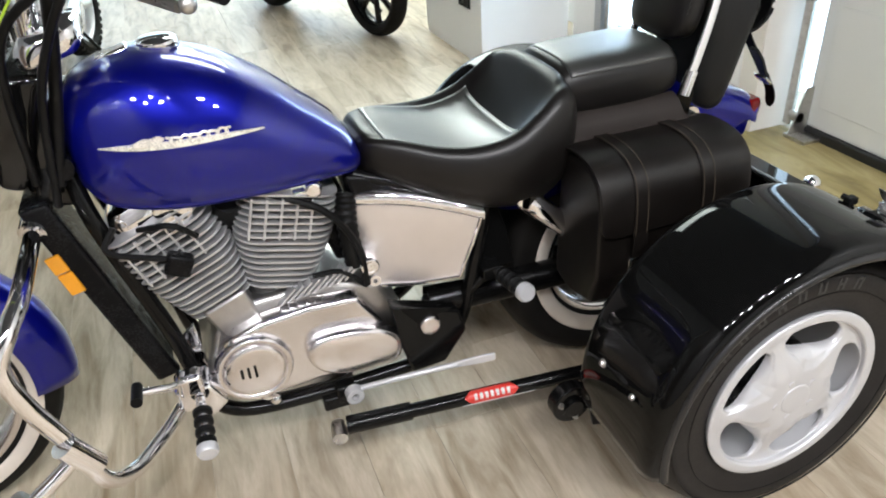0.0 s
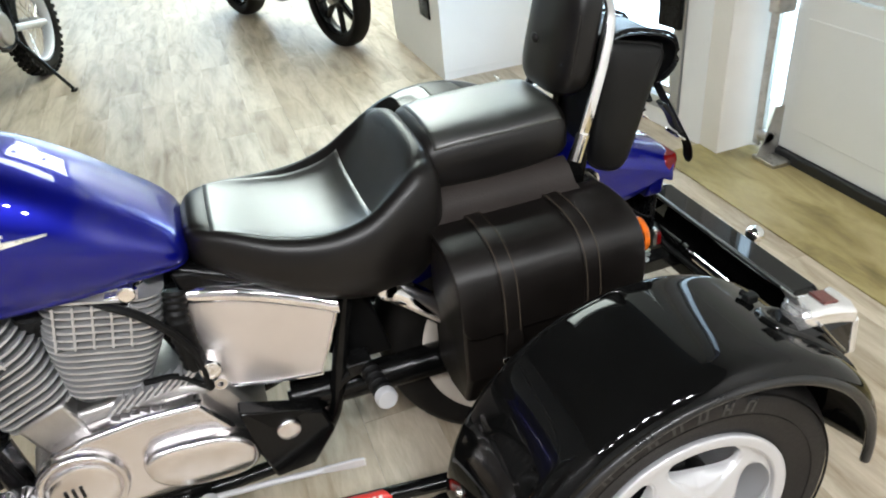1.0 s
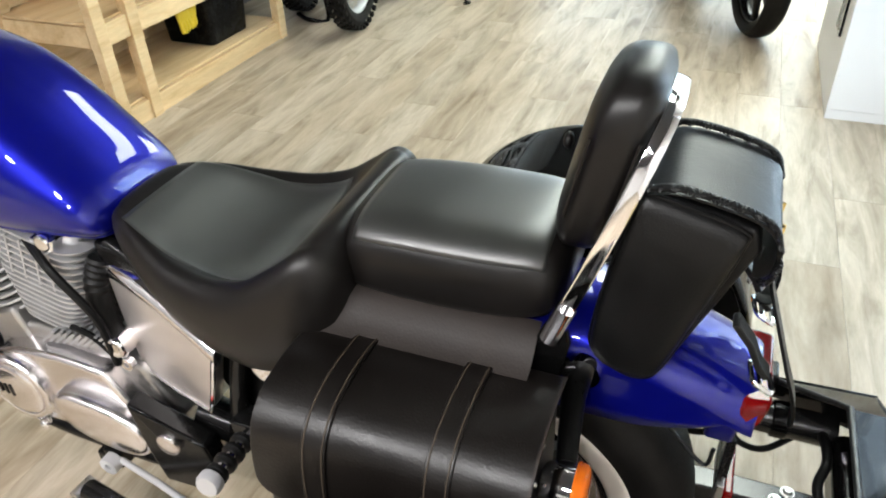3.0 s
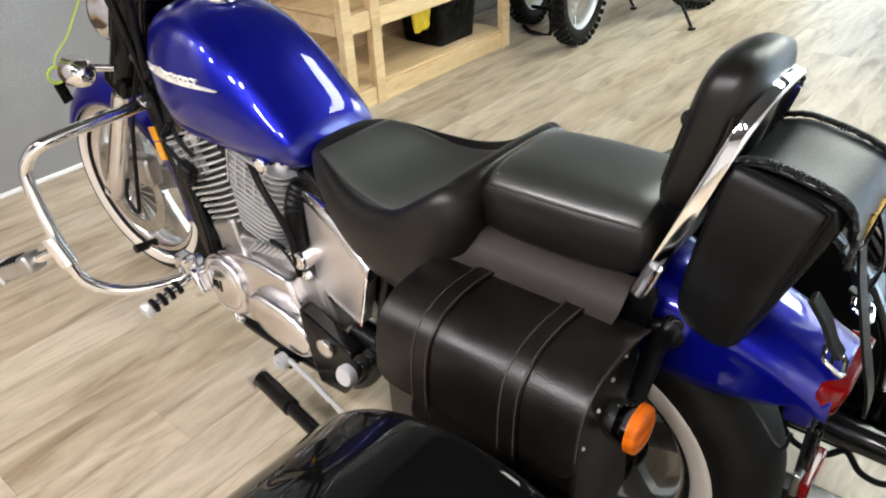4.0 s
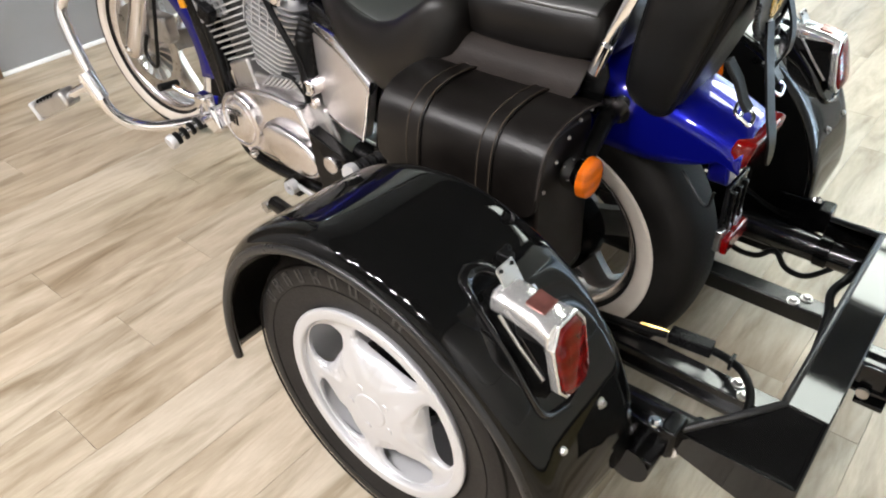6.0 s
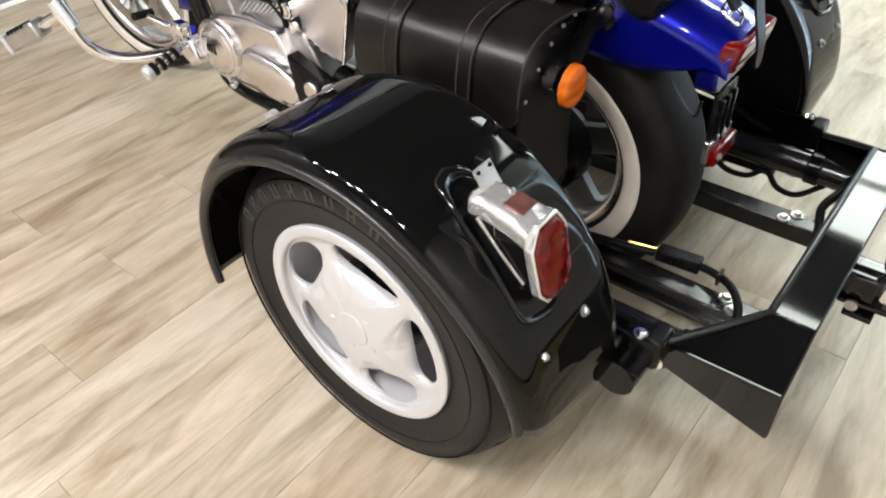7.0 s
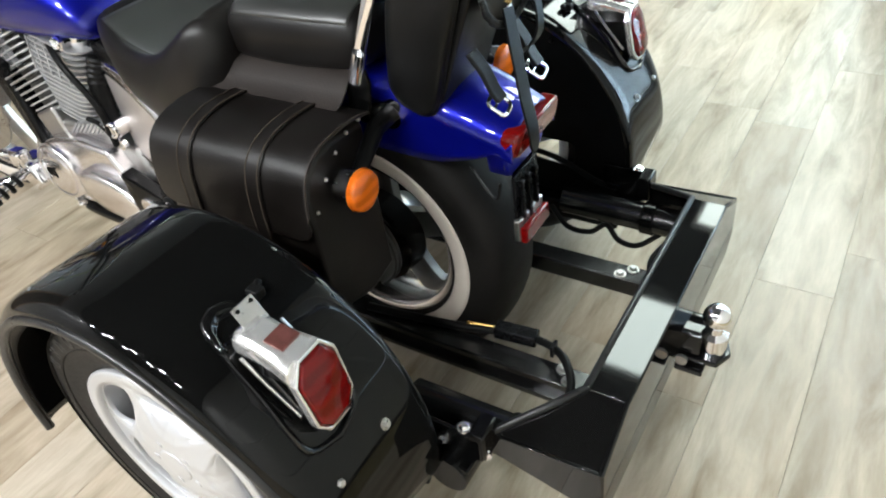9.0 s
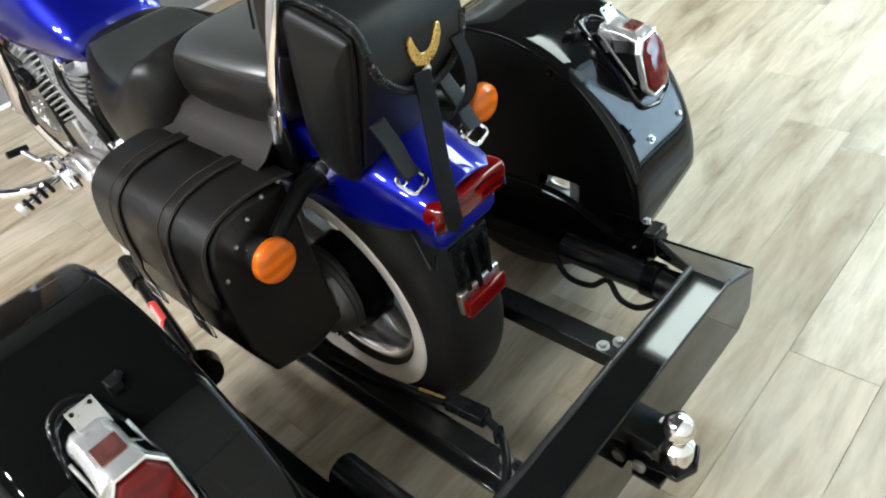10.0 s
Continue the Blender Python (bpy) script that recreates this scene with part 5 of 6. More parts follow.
for s in (-1, 1):
    rows = [Vector((x, s * 0.096, z)) for x, z in [tuple(p) for p in curve_through([(-0.066, 0.137), (-0.03, 0.149), (0.04, 0.148), (0.085, 0.137), (0.105, 0.108)], 9)]]
    for ph in (0, math.pi):
        fine = curve_through(rows, 6)
        strand = [Vector(p) + Vector((0.0, 0.0055 * math.cos(i * 0.75 + ph), 0.0045 * abs(math.sin(i * 0.75 + ph)))) for i, p in enumerate(fine)]
        part("lacing", pk(Geo().tube(strand, 0.0030, 6)), PACKHIDE, pflap, "braided leather lacing")
rows = [Vector((0.104 + 0.006 * math.sin(math.pi * t), y, z)) for t, y, z in [(t, -0.098 * math.cos(math.pi * t) * (1 - 0.15 * math.sin(math.pi * t)) + 0.018 * math.sin(math.pi * t), 0.106 - 0.096 * math.sin(math.pi * t) ** 0.75) for t in np.linspace(0.02, 0.98, 40)]]
fine = [Vector(p) for p in curve_through(rows, 5)]
for ph in (0, math.pi):
    strand = []
    for i in range(len(fine) - 1):
        n = (fine[i + 1] - fine[i]).normalized().cross(Vector((1, 0, 0)))
        strand.append(fine[i] + n * 0.0055 * math.cos(i * 0.75 + ph) + Vector((0.004 + 0.004 * abs(math.sin(i * 0.75 + ph)), 0, 0)))
    part("edge_lacing", pk(Geo().tube(strand, 0.0030, 6)), PACKHIDE, pflap)
# brass spread-wing ornament
g = Geo()
for s in (-1, 1):
    wing = [(0.000, 0.010), (0.008, 0.011), (0.016, 0.018), (0.024, 0.032), (0.033, 0.054), (0.040, 0.048), (0.042, 0.030), (0.037, 0.011), (0.027, -0.005), (0.014, -0.013), (0.0, -0.013)]
    g.prism([(0.010 + s * y * 0.85, z * 0.85 + 0.058) for y, z in wing], "x", 0.108, 0.114)
g.box((0.111, 0.010, 0.047), (0.006, 0.014, 0.012))
part("ornament", pk(g), BRASS, pflap, "brass spread-wing ornament", smooth=20, bevel=0.0015)
part("concho", pk(Geo().lathe(smooth_profile([(0.011, 0.106), (0.010, 0.113), (0.004, 0.116), (0.0, 0.116)], 3), (0, 0.010, 0.034), "x", 20)), STEEL, pflap)


def hanging_strap(keys, w):
    """A leather strap along keys, w wide across y."""
    rows = [Vector(p) for p in curve_through(keys, 5)]
    rings = []
    for i, p in enumerate(rows):
        d = (rows[min(i + 1, len(rows) - 1)] - rows[max(i - 1, 0)]).normalized()
        side_v = (Vector((0, 1, 0)) - d * d.y).normalized()
        nrm = side_v.cross(d)
        ww = w * (0.35 if i == len(rows) - 1 else 0.8 if i == len(rows) - 2 else 1)
        rings.append([p - side_v * ww, p + side_v * ww, p + side_v * ww + nrm * 0.004, p - side_v * ww + nrm * 0.004])
    return part("strap", Geo().loft(rings), INNER, pack, "hanging leather strap", bevel=0.001)


hanging_strap([(0.322, -0.024, 0.845), (0.332, -0.032, 0.810), (0.350, -0.050, 0.765), (0.366, -0.066, 0.725), (0.384, -0.080, 0.680), (0.388, -0.082, 0.640)], 0.0155)
hanging_strap([(0.322, 0.050, 0.862), (0.338, 0.048, 0.822), (0.344, 0.036, 0.786), (0.334, 0.010, 0.766), (0.322, -0.012, 0.766)], 0.011)
for y in (-0.098, 0.034):
    flat = Matrix.Translation((0.336, y, 0.722)) @ Matrix.Rotation(radians(-52), 4, "Y") @ Matrix.Rotation(radians(12), 4, "X")
    hoop = [flat @ Vector((0, u, v)) for u, v in rounded(0.036, 0.034, 0.008, 3)]
    part("buckle", Geo().tube(hoop + hoop[:1], 0.0033, 8).tube([flat @ Vector((0, -0.018, 0.004)), flat @ Vector((0, 0.018, 0.004))], 0.0028, 8), CHROME, pack, "chrome roller buckle")
    part("buckle_tab", Geo().loft([[Vector((x, y - 0.013, z)), Vector((x, y + 0.013, z)), Vector((x + 0.007, y + 0.013, z + 0.004)), Vector((x + 0.007, y - 0.013, z + 0.004))] for x, z in ((0.290, 0.800), (0.312, 0.772), (0.326, 0.742), (0.338, 0.728))]), PACKHIDE, pack, bevel=0.002)

# tag that hangs from the front turn signal
tag = thing("key_tag", (-1.47, -0.195, 0.74), "black tag on a lime green ring", "key tag")
ring = [Vector((-1.47, -0.195 + 0.020 * math.cos(a), 0.785 + 0.020 * math.sin(a))) for a in np.linspace(0, 2 * math.pi, 18)]
part("ring", Geo().tube(ring, 0.0035, 8), LIME, tag, "lime green ring")
part("tag_plate", Geo().box((-1.472, -0.190, 0.738), (0.006, 0.028, 0.055), Matrix.Rotation(radians(12), 3, "X")), PLASTIC, tag, bevel=0.003)
part("cord", Geo().tube(curve_through([(-1.468, -0.195, 0.803), (-1.42, -0.200, 0.845), (-1.34, -0.195, 0.90), (-1.29, -0.180, 0.96), (-1.20, -0.15, 1.08), (-1.13, -0.17, 1.165)], 6), 0.0022, 6), LIME, tag, "thin lime green cord")

# ---------- trike conversion kit ----------
kit = thing("trike_kit", (0.1, 0, 0), "black trike conversion kit with two car wheels and tail lamps", "trike kit")
HUB = Vector((0.02, 0, 0.306))
R_T, RIM = 0.309, 0.197
HOLE = radians(5)  # turn of the wheel


def spoke_face(c, s):
    """Dished cast face: five sectors, each lofted from its hole's edge out to its border; s is the side."""
    g = Geo()
    r_in, r_out, half = 0.030, 0.175, math.pi / 5

    def height(r):
        f = min(1.0, max(0.0, (r - 0.050) / 0.115))
        return 0.101 - 0.016 * f * f * (3 - 2 * f)

    border = [(r_out, half * (2 * i / 16 - 1)) for i in range(16)]
    border += [(r_out + (r_in - r_out) * i / 14, half) for i in range(14)]
    border += [(r_in, half * (1 - 2 * i / 8)) for i in range(8)]
    border += [(r_in + (r_out - r_in) * i / 14, -half) for i in range(14)]
    mid = 0.1420
    for k in range(5):
        turn = HOLE + 2 * math.pi * k / 5
        hole = []
        for r, d in border:
            u, v = r * math.sin(d), r * math.cos(d) - mid
            reach = math.hypot(u, v)
            cu, cv = u / reach, v / reach
            q = 1 / ((abs(cu) / (0.067 * (1 + 0.16 * cv))) ** 2.5 + (abs(cv) / 0.0330) ** 2.5) ** (1 / 2.5)
            q = min(q, 0.95 * reach)
            hole.append((cu * q, cv * q + mid - 3.0 * (cu * q) ** 2, cv))
        rings = []
        for w, sunk in ((0.0, 0.006), (0.0, 0.0), (0.02, 0.0), (0.05, 0.0), (0.09, 0.0), (0.14, 0.0), (0.20, 0.0), (0.27, 0.0), (0.34, 0.0), (0.42, 0.0), (0.52, 0.0), (0.64, 0.0), (0.80, 0.0), (1.0, 0.0)):
            ring = []
            for (r, d), (hu, hv, cv) in zip(border, hole):
                outer = min(1.0, max(0.0, 0.5 + 0.9 * cv))
                outer = outer * outer * (3 - 2 * outer)
                u, v = hu + (r * math.sin(d) - hu) * w, hv + (r * math.cos(d) - hv) * w
                low = 0.075 + 0.0090 * outer
                e = min(1.0, w / (0.56 - 0.46 * outer))
                roll = (e * (2 - e)) ** 0.8
                step = 0.0030 * math.exp(-((e - 0.62) / 0.09) ** 2) * (1 - outer)
                y = low + (height(r) - low) * roll - step - sunk
                rr, ang = math.hypot(u, v), math.atan2(u, v) + turn
                ring.append(Vector(c) + Vector((rr * math.cos(ang), s * y, rr * math.sin(ang))))
            rings.append(ring)
        g.loft(rings, False)
    return g


for s in (-1, 1):
    c = HUB + Vector((-0.009, s * (0.561 if s < 0 else 0.532), -0.002))
    tyre = part("wheel", Geo().lathe(smooth_profile(tyre_profile(R_T, RIM - 0.012, 0.20)), c, n=96), CAR_RUBBER, kit, "black car tyre on a silver alloy rim")
    part("rim_lip", Geo().lathe(smooth_profile([(RIM - 0.004, s * 0.080), (RIM + 0.001, s * 0.093), (RIM - 0.003, s * 0.0970), (RIM - 0.014, s * 0.0970), (RIM - 0.021, s * 0.0945), (RIM - 0.0225, s * 0.080), (RIM - 0.024, s * 0.02), (RIM - 0.024, -s * 0.085)], 4), c, n=96), ALLOY, tyre, "silver alloy rim")
    part("rim_face", spoke_face(c, s), ALLOY, tyre, "dished five-hole silver wheel face", smooth=60)
    part("hub_cap", Geo().lathe(smooth_profile([(0.034, s * 0.094), (0.034, s * 0.101), (0.031, s * 0.1030), (0.015, s * 0.1035), (0.0, s * 0.1035)], 3), c, n=40), ALLOY, tyre, "plain silver hub cap")
    part("inner_rim", Geo().lathe(smooth_profile([(RIM + 0.002, -s * 0.080), (RIM - 0.002, -s * 0.094), (RIM - 0.014, -s * 0.093), (RIM - 0.024, -s * 0.086), (RIM - 0.030, -s * 0.070)], 4), c, n=72), ALLOY, tyre, "bare silver inner rim")
    part("drum", Geo().lathe([(0.0, s * 0.050), (0.075, s * 0.048), (0.092, s * 0.030), (0.095, -s * 0.06), (0.0, -s * 0.06)], c, n=40), FRAME, tyre)
    for k in range(5):
        a = HOLE + 2 * math.pi * (k + 0.5) / 5
        p = c + Vector((0.047 * math.cos(a), s * 0.0965, 0.047 * math.sin(a)))
        part("wheel_nut", Geo().tube([p, p + Vector((0, s * 0.006, 0))], 0.0075, 6), ALLOY, tyre)
    if s < 0:
        # raised letters on the sidewall, unreadable here
        for k in range(9):
            a = radians(148 - 9.6 * k)
            m = Matrix.Translation(c) @ Matrix.Rotation(-a, 4, "Y")
            g = Geo().box((0.262, s * 0.0985, 0.007), (0.024, 0.004, 0.005)).box((0.262, s * 0.0985, -0.006), (0.024, 0.004, 0.005)).box((0.262 + 0.01 * (k % 3 - 1), s * 0.0985, 0), (0.005, 0.004, 0.016))
            part("sidewall_letter", g.moved(m), LETTER, tyre)
    for rr in (0.245, 0.281):
        part("sidewall_ring", Geo().lathe([(rr - 0.0015, s * 0.096), (rr, s * 0.1005 - s * 0.02 * max(0, rr - 0.26)), (rr + 0.0015, s * 0.096)], c, n=96), RUBBER, tyre)
    # grooves are black bands laid on the tread, their shade given as colour
    part("tread_groove", Geo().lathe([(R_T + 0.0006, -0.045), (R_T + 0.0006, -0.038)], c, n=96).lathe([(R_T + 0.0006, 0.038), (R_T + 0.0006, 0.045)], c, n=96), FRAME, tyre)


def fender_geo(s):
    """Fender skin: an arc with a rounded outer lip and rolled inner edge."""
    far = 1.0 if s > 0 else 0.0
    prof = [(y + far * (0.026 + 0.06 * max(0.0, -0.55 - y)), r) for y, r in curve_through([(-0.436, 0.346), (-0.440, 0.354), (-0.455, 0.3585), (-0.50, 0.3600), (-0.58, 0.3615), (-0.635, 0.3625), (-0.662, 0.3620), (-0.680, 0.3580), (-0.692, 0.3490), (-0.697, 0.3370), (-0.695, 0.326)], 5)]
    rings, lip = [], []
    for k in range(73):
        a = -9 + (188 + 9) * k / 72
        ring = []
        for y, r in prof:
            t = max(0.0, min(1.0, (-0.44 - y) / 0.25))
            lo = -7 + 11 * t
            deg = lo + (a + 9) / 197 * (188 - lo)
            aa = radians(deg)
            y += 0.020 * t * max(0.0, 1 - deg / 55) ** 1.5
            ring.append(HUB + Vector((r * math.cos(aa), -s * y if s > 0 else y, r * math.sin(aa))))
        rings.append(ring)
        lip.append(ring[-5])
    return Geo().loft(rings, False, False), lip


for s in (-1, 1):
    skin, lip = fender_geo(s)
    IN = 0.026 if s > 0 else 0.0
    fender = part("fender", skin, FENDER, kit, "glossy black fibreglass fender", thick=0.004)
    part("edge_trim", Geo().tube(lip, 0.0085, 10), TRIM, fender, "dull grey rubber trim along the fender's lip")
    poly = [(HUB.x + 0.345 * math.cos(radians(a)), HUB.z + 0.345 * math.sin(radians(a))) for a in np.linspace(-8, 192, 41)]
    poly += [(-0.30, 0.16), (-0.22, 0.135), (0.26, 0.135), (0.34, 0.18)]
    # inner panel with a window cut through it
    wc = Vector((0.184, 0.311))
    hole, outer = [], []
    for u, v in poly:
        d = Vector((u, v)) - wc
        q = 1 / ((abs(d.x) / 0.057) ** 6 + (abs(d.y) / 0.034) ** 6) ** (1 / 6)
        hole.append((wc.x + d.x * q, wc.y + d.y * q))
        outer.append((u, v))
    rows = [[Vector((u, s * (y - IN), v)) for u, v in ring] for ring, y in ((hole, 0.437), (outer, 0.437), (outer, 0.443), (hole, 0.443), (hole, 0.437))]
    part("inner_panel", Geo().loft(rows, False), INNER, fender, "flat black inner panel with a window")
    for ang, y in ((22, 0.626), (22, 0.521), (165.5, 0.610), (165.5, 0.508)):
        d = Vector((math.cos(radians(ang)), 0, math.sin(radians(ang))))
        bolt(fender, HUB + d * 0.3605 + Vector((0, s * (y - IN), 0)), d, 0.0065, STEEL)
    for y, ang in ((0.445, 60), (0.445, 105)):
        d = Vector((math.cos(radians(ang)), 0, math.sin(radians(ang))))
        bolt(fender, HUB + d * 0.335 + Vector((0, s * (0.436 - IN), 0)), (0, -s, 0), 0.006, FRAME)
    # gasket, tail lamp and tab on the rear of the fender
    cy = s * (0.586 - IN * 1.15)

    def slope(u, v, lift):
        """A point on the fender's skin: u across, v up, raised by lift."""
        ang = math.asin(max(-1, min(1, (v - HUB.z) / 0.361)))
        return Vector((HUB.x + (0.361 + lift) * math.cos(ang), cy + u, HUB.z + (0.361 + lift) * math.sin(ang)))

    def outline(w, grow=0.0):
        pts = [(0, 0.630 + grow), (0.019 + grow, 0.625 + grow * 0.8), (0.034 + grow, 0.604), (0.040 + grow, 0.572), (0.046 + grow, 0.530), (0.040 + grow, 0.500 - grow * 0.5), (0, 0.490 - grow)]
        half = [tuple(p) for p in curve_through(pts, 4)]
        return [(u * w, v) for u, v in half] + [(-u * w, v) for u, v in reversed(half[1:-1])]

    rows = [[slope(u, v, h) for u, v in outline(1.0, gr)] for gr, h in ((0.011, 0.0), (0.010, 0.006), (0.007, 0.010), (0.003, 0.009), (0.001, 0.004), (0.0, 0.0005))]
    pod = part("gasket", Geo().loft(rows, False), BLACK, fender, "black moulded rim round the lamp", smooth=60)
    hexa = [(-0.014, -0.058), (0.024, -0.058), (0.043, -0.036), (0.043, 0.026), (0.026, 0.048), (-0.014, 0.048), (-0.032, 0.024), (-0.029, -0.040)]
    if s > 0:
        hexa = [(-u, v) for u, v in hexa]

    def face(x, k, up=0.0):
        return [Vector((x - 0.20 * v, cy + u * k * 1.03, 0.579 + up + v * k * 1.1)) for u, v in hexa]

    base = []
    for u, v in hexa:
        base.append(slope(u * 0.92, 0.570 + v * 1.15, -0.004))
    shell = part("tail_lamp", Geo().loft([base, face(0.300, 0.97), face(0.324, 0.99)]), BLACK, fender, "black and chrome tail lamp with red lens", smooth=30)
    top = [[Vector((x, cy + u, z)) for u, z in ((-w, zz - 0.020), (-w * 0.93, zz - 0.008), (-w * 0.62, zz - 0.001), (w * 0.62, zz - 0.001), (w * 0.93, zz - 0.008), (w, zz - 0.020), (w * 0.94, zz - 0.030), (-w * 0.94, zz - 0.030))] for x, w, zz in ((0.214, 0.014, 0.634), (0.222, 0.026, 0.644), (0.236, 0.030, 0.648), (0.262, 0.029, 0.644), (0.292, 0.031, 0.639), (0.318, 0.036, 0.634))]
    part("chrome_cap", Geo().loft(top), SILVER, shell, "bright chrome cap over the lamp", bevel=0.004)
    part("cap_window", Geo().box((0.283, cy + 0.004, 0.6405), (0.030, 0.034, 0.004), Matrix.Rotation(radians(11), 3, "Y")), WINDOW, shell, "small dark red window in the chrome cap", bevel=0.001)
    part("gasket_clip", Geo().box(slope(-s * 0.058, 0.628, 0.008), (0.022, 0.018, 0.016)).cyl(slope(-s * 0.058, 0.628, 0.008), slope(-s * 0.074, 0.632, 0.010), 0.006, n=12), GRIP, pod, bevel=0.003)
    for e in (-1, 1):
        part("side_strip", Geo().tube([(0.245, cy + e * (0.036 if e == s else 0.0405), 0.625), (0.278, cy + e * (0.034 if e == s else 0.0425), 0.585), (0.314, cy + e * (0.031 if e == s else 0.044), 0.545)], 0.0026, 8), STEEL, shell)
    part("bezel", Geo().loft([face(0.318, 1.03), face(0.331, 1.03), face(0.333, 0.94), face(0.327, 0.90)]), SILVER, shell, "chrome bezel", bevel=0.002)
    part("lens", Geo().loft([face(0.326, 0.92), face(0.336, 0.88), face(0.340, 0.62)]), RED, shell, "faceted red lens", bevel=0.003)
    part("licence_tab", Geo().box((0.228, cy + 0.011, 0.650), (0.003, 0.037, 0.042), Matrix.Rotation(radians(-34), 3, "Y")), STEEL, shell, "bare steel tab with two holes", bevel=0.001)
    # the tab is uncut: black plugs paint the dark of its two holes
    for dy in (-0.012, 0.012):
        part("tab_hole", Geo().cyl((0.2185, cy + 0.011 + dy, 0.6610), (0.2225, cy + 0.011 + dy, 0.6640), 0.003, n=12), FRAME, shell)

    # bracket between fender and rear bumper
    arm = part("axle_stub", Geo().cyl((0.385, s * 0.445, 0.238), (0.385, s * 0.36, 0.238), 0.036, n=28), FRAME, kit, "black round axle stub")
    part("link", Geo().box((0.375, s * 0.405, 0.285), (0.12, 0.012, 0.055)).box((0.40, s * 0.42, 0.262), (0.05, 0.045, 0.010)), FRAME, arm, bevel=0.004)
    part("shackle", Geo().box((0.425, s * 0.385, 0.290), (0.03, 0.05, 0.06)), FRAME, arm, bevel=0.005)
    bolt(arm, (0.432, s * 0.398, 0.268), (0, s, 0), 0.010, CHROME)
    bolt(arm, (0.365, s * 0.412, 0.285), (0, s, 0), 0.008, CHROME)
    bolt(arm, (0.40, s * 0.40, 0.315), (0, 0, 1), 0.008, CHROME)
    hoop = [Vector((0.41 + 0.028 * math.cos(a), s * 0.345, 0.225 + 0.028 * math.sin(a))) for a in np.linspace(0, 2 * math.pi, 18)]
    part("chain_link", Geo().tube(hoop, 0.006, 8), FRAME, arm)
    rail = part("rail", Geo().box((0.235, s * 0.158, 0.200), (0.65, 0.048, 0.042)), RAIL, kit, "black steel frame rail", bevel=0.004)
    part("rail_lip", Geo().box((0.215, s * (0.158 + 0.030), 0.186), (0.60, 0.014, 0.012)), RAIL, rail, bevel=0.002)
    for x in (0.455, 0.475):
        bolt(rail, (x, s * (0.158 + (0.012 if x > 0.46 else -0.012)), 0.221), (0, 0, 1), 0.009, STEEL)
    part("side_rail", Geo().box((0.06, s * 0.375, 0.190), (0.62, 0.045, 0.05)), FRAME, kit, bevel=0.006)
    part("torsion_tube", Geo().cyl((0.25, s * 0.330, 0.242), (0.556, s * 0.326, 0.242), 0.032, n=28), RAIL, kit, "thick black steel tube")
    part("tube_clamp", Geo().cyl((0.44, s * 0.328, 0.242), (0.47, s * 0.328, 0.242), 0.037, n=28), FRAME, kit, bevel=0.003)
    part("side_hose", Geo().tube(curve_through([(-0.22, s * 0.36, 0.235), (-0.05, s * 0.405, 0.30), (0.16, s * 0.415, 0.30), (0.30, s * 0.40, 0.26), (0.37, s * 0.395, 0.255)], 6), 0.007, 8), GRIP, kit)
    # front strut to the motorcycle's frame
    a, b = Vector((-0.795, s * 0.226, 0.163)), Vector((-0.225, s * 0.335, 0.208))
    strut = part("strut", Geo().tube([a, a.lerp(b, 0.25), a.lerp(b, 0.252), b], 0.0165, 18, True, [0.021, 0.021, 0.0165, 0.0165]), FRAME, kit, "black steel strut")
    part("strut_ball", Geo().cyl((-0.812, s * 0.20, 0.150), (-0.818, s * 0.245, 0.147), 0.017, n=24), STEEL, strut)
    part("strut_end", Geo().tube([b, b + Vector((0.03, s * 0.01, 0.0))], 0.045, 24), FRAME, strut)
    hub_at = Vector((-0.336, s * 0.400, 0.207))
    flange = part("strut_flange", Geo().cyl(hub_at + Vector((0, -s * 0.018, 0)), hub_at + Vector((0, s * 0.016, 0)), 0.046, n=32), FRAME, kit, "round black flange at the strut's end", bevel=0.004)
    part("flange_boss", Geo().cyl(hub_at + Vector((0, s * 0.014, 0)), hub_at + Vector((0, s * 0.028, 0)), 0.022, n=24), FRAME, flange, bevel=0.003)
    for ang in (40, 160, 280):
        bolt(flange, hub_at + Vector((0.032 * math.cos(radians(ang)), s * 0.016, 0.032 * math.sin(radians(ang)))), (0, s, 0), 0.005, STEEL)
    part("strut_plate", Geo().box(b + Vector((0.06, s * 0.06, 0.02)), (0.14, 0.08, 0.09)), FRAME, strut, bevel=0.01)
    if s < 0:
        d = (b - a).normalized()
        up = Vector((0, -0.55, 0.84))
        up = (up - d * up.dot(d)).normalized()
        nrm = d.cross(up).normalized()
        if nrm.y > 0:
            nrm = -nrm
        base = a.lerp(b, 0.565)
        out = (Vector((0, -0.8, 0.6)) - d * Vector((0, -0.8, 0.6)).dot(d)).normalized()
        tan = d.cross(out)
        rows = []
        for u in np.linspace(-0.062, 0.062, 15):
            hgt = 0.019 * min(1, (0.062 - abs(u)) / 0.016)
            rows.append([base + d * u + 0.0172 * (out * math.cos(q) + tan * math.sin(q)) for q in np.linspace(-1, 1, 9) * (hgt / 0.0172)])
        part("label", Geo().loft(rows, False, False), DECAL_RED, strut, "red diamond label with white bars", thick=0.0006)
        for k in range(7):
            u0 = -0.040 + 0.0125 * k
            rows = [[base + d * u + 0.0180 * (out * math.cos(q) + tan * math.sin(q)) for q in np.linspace(-0.42, 0.42, 5)] for u in (u0, u0 + 0.007)]
            part("label_bar", Geo().loft(rows, False, False), DECAL_WHITE, strut, thick=0.0004)
        for q0 in (0.95,):
            rows = [[base + d * u + 0.0176 * (out * math.cos(q) + tan * math.sin(q)) for q in np.linspace(q0, q0 + 0.18, 3)] for u in np.linspace(-0.07, 0.10, 6)]
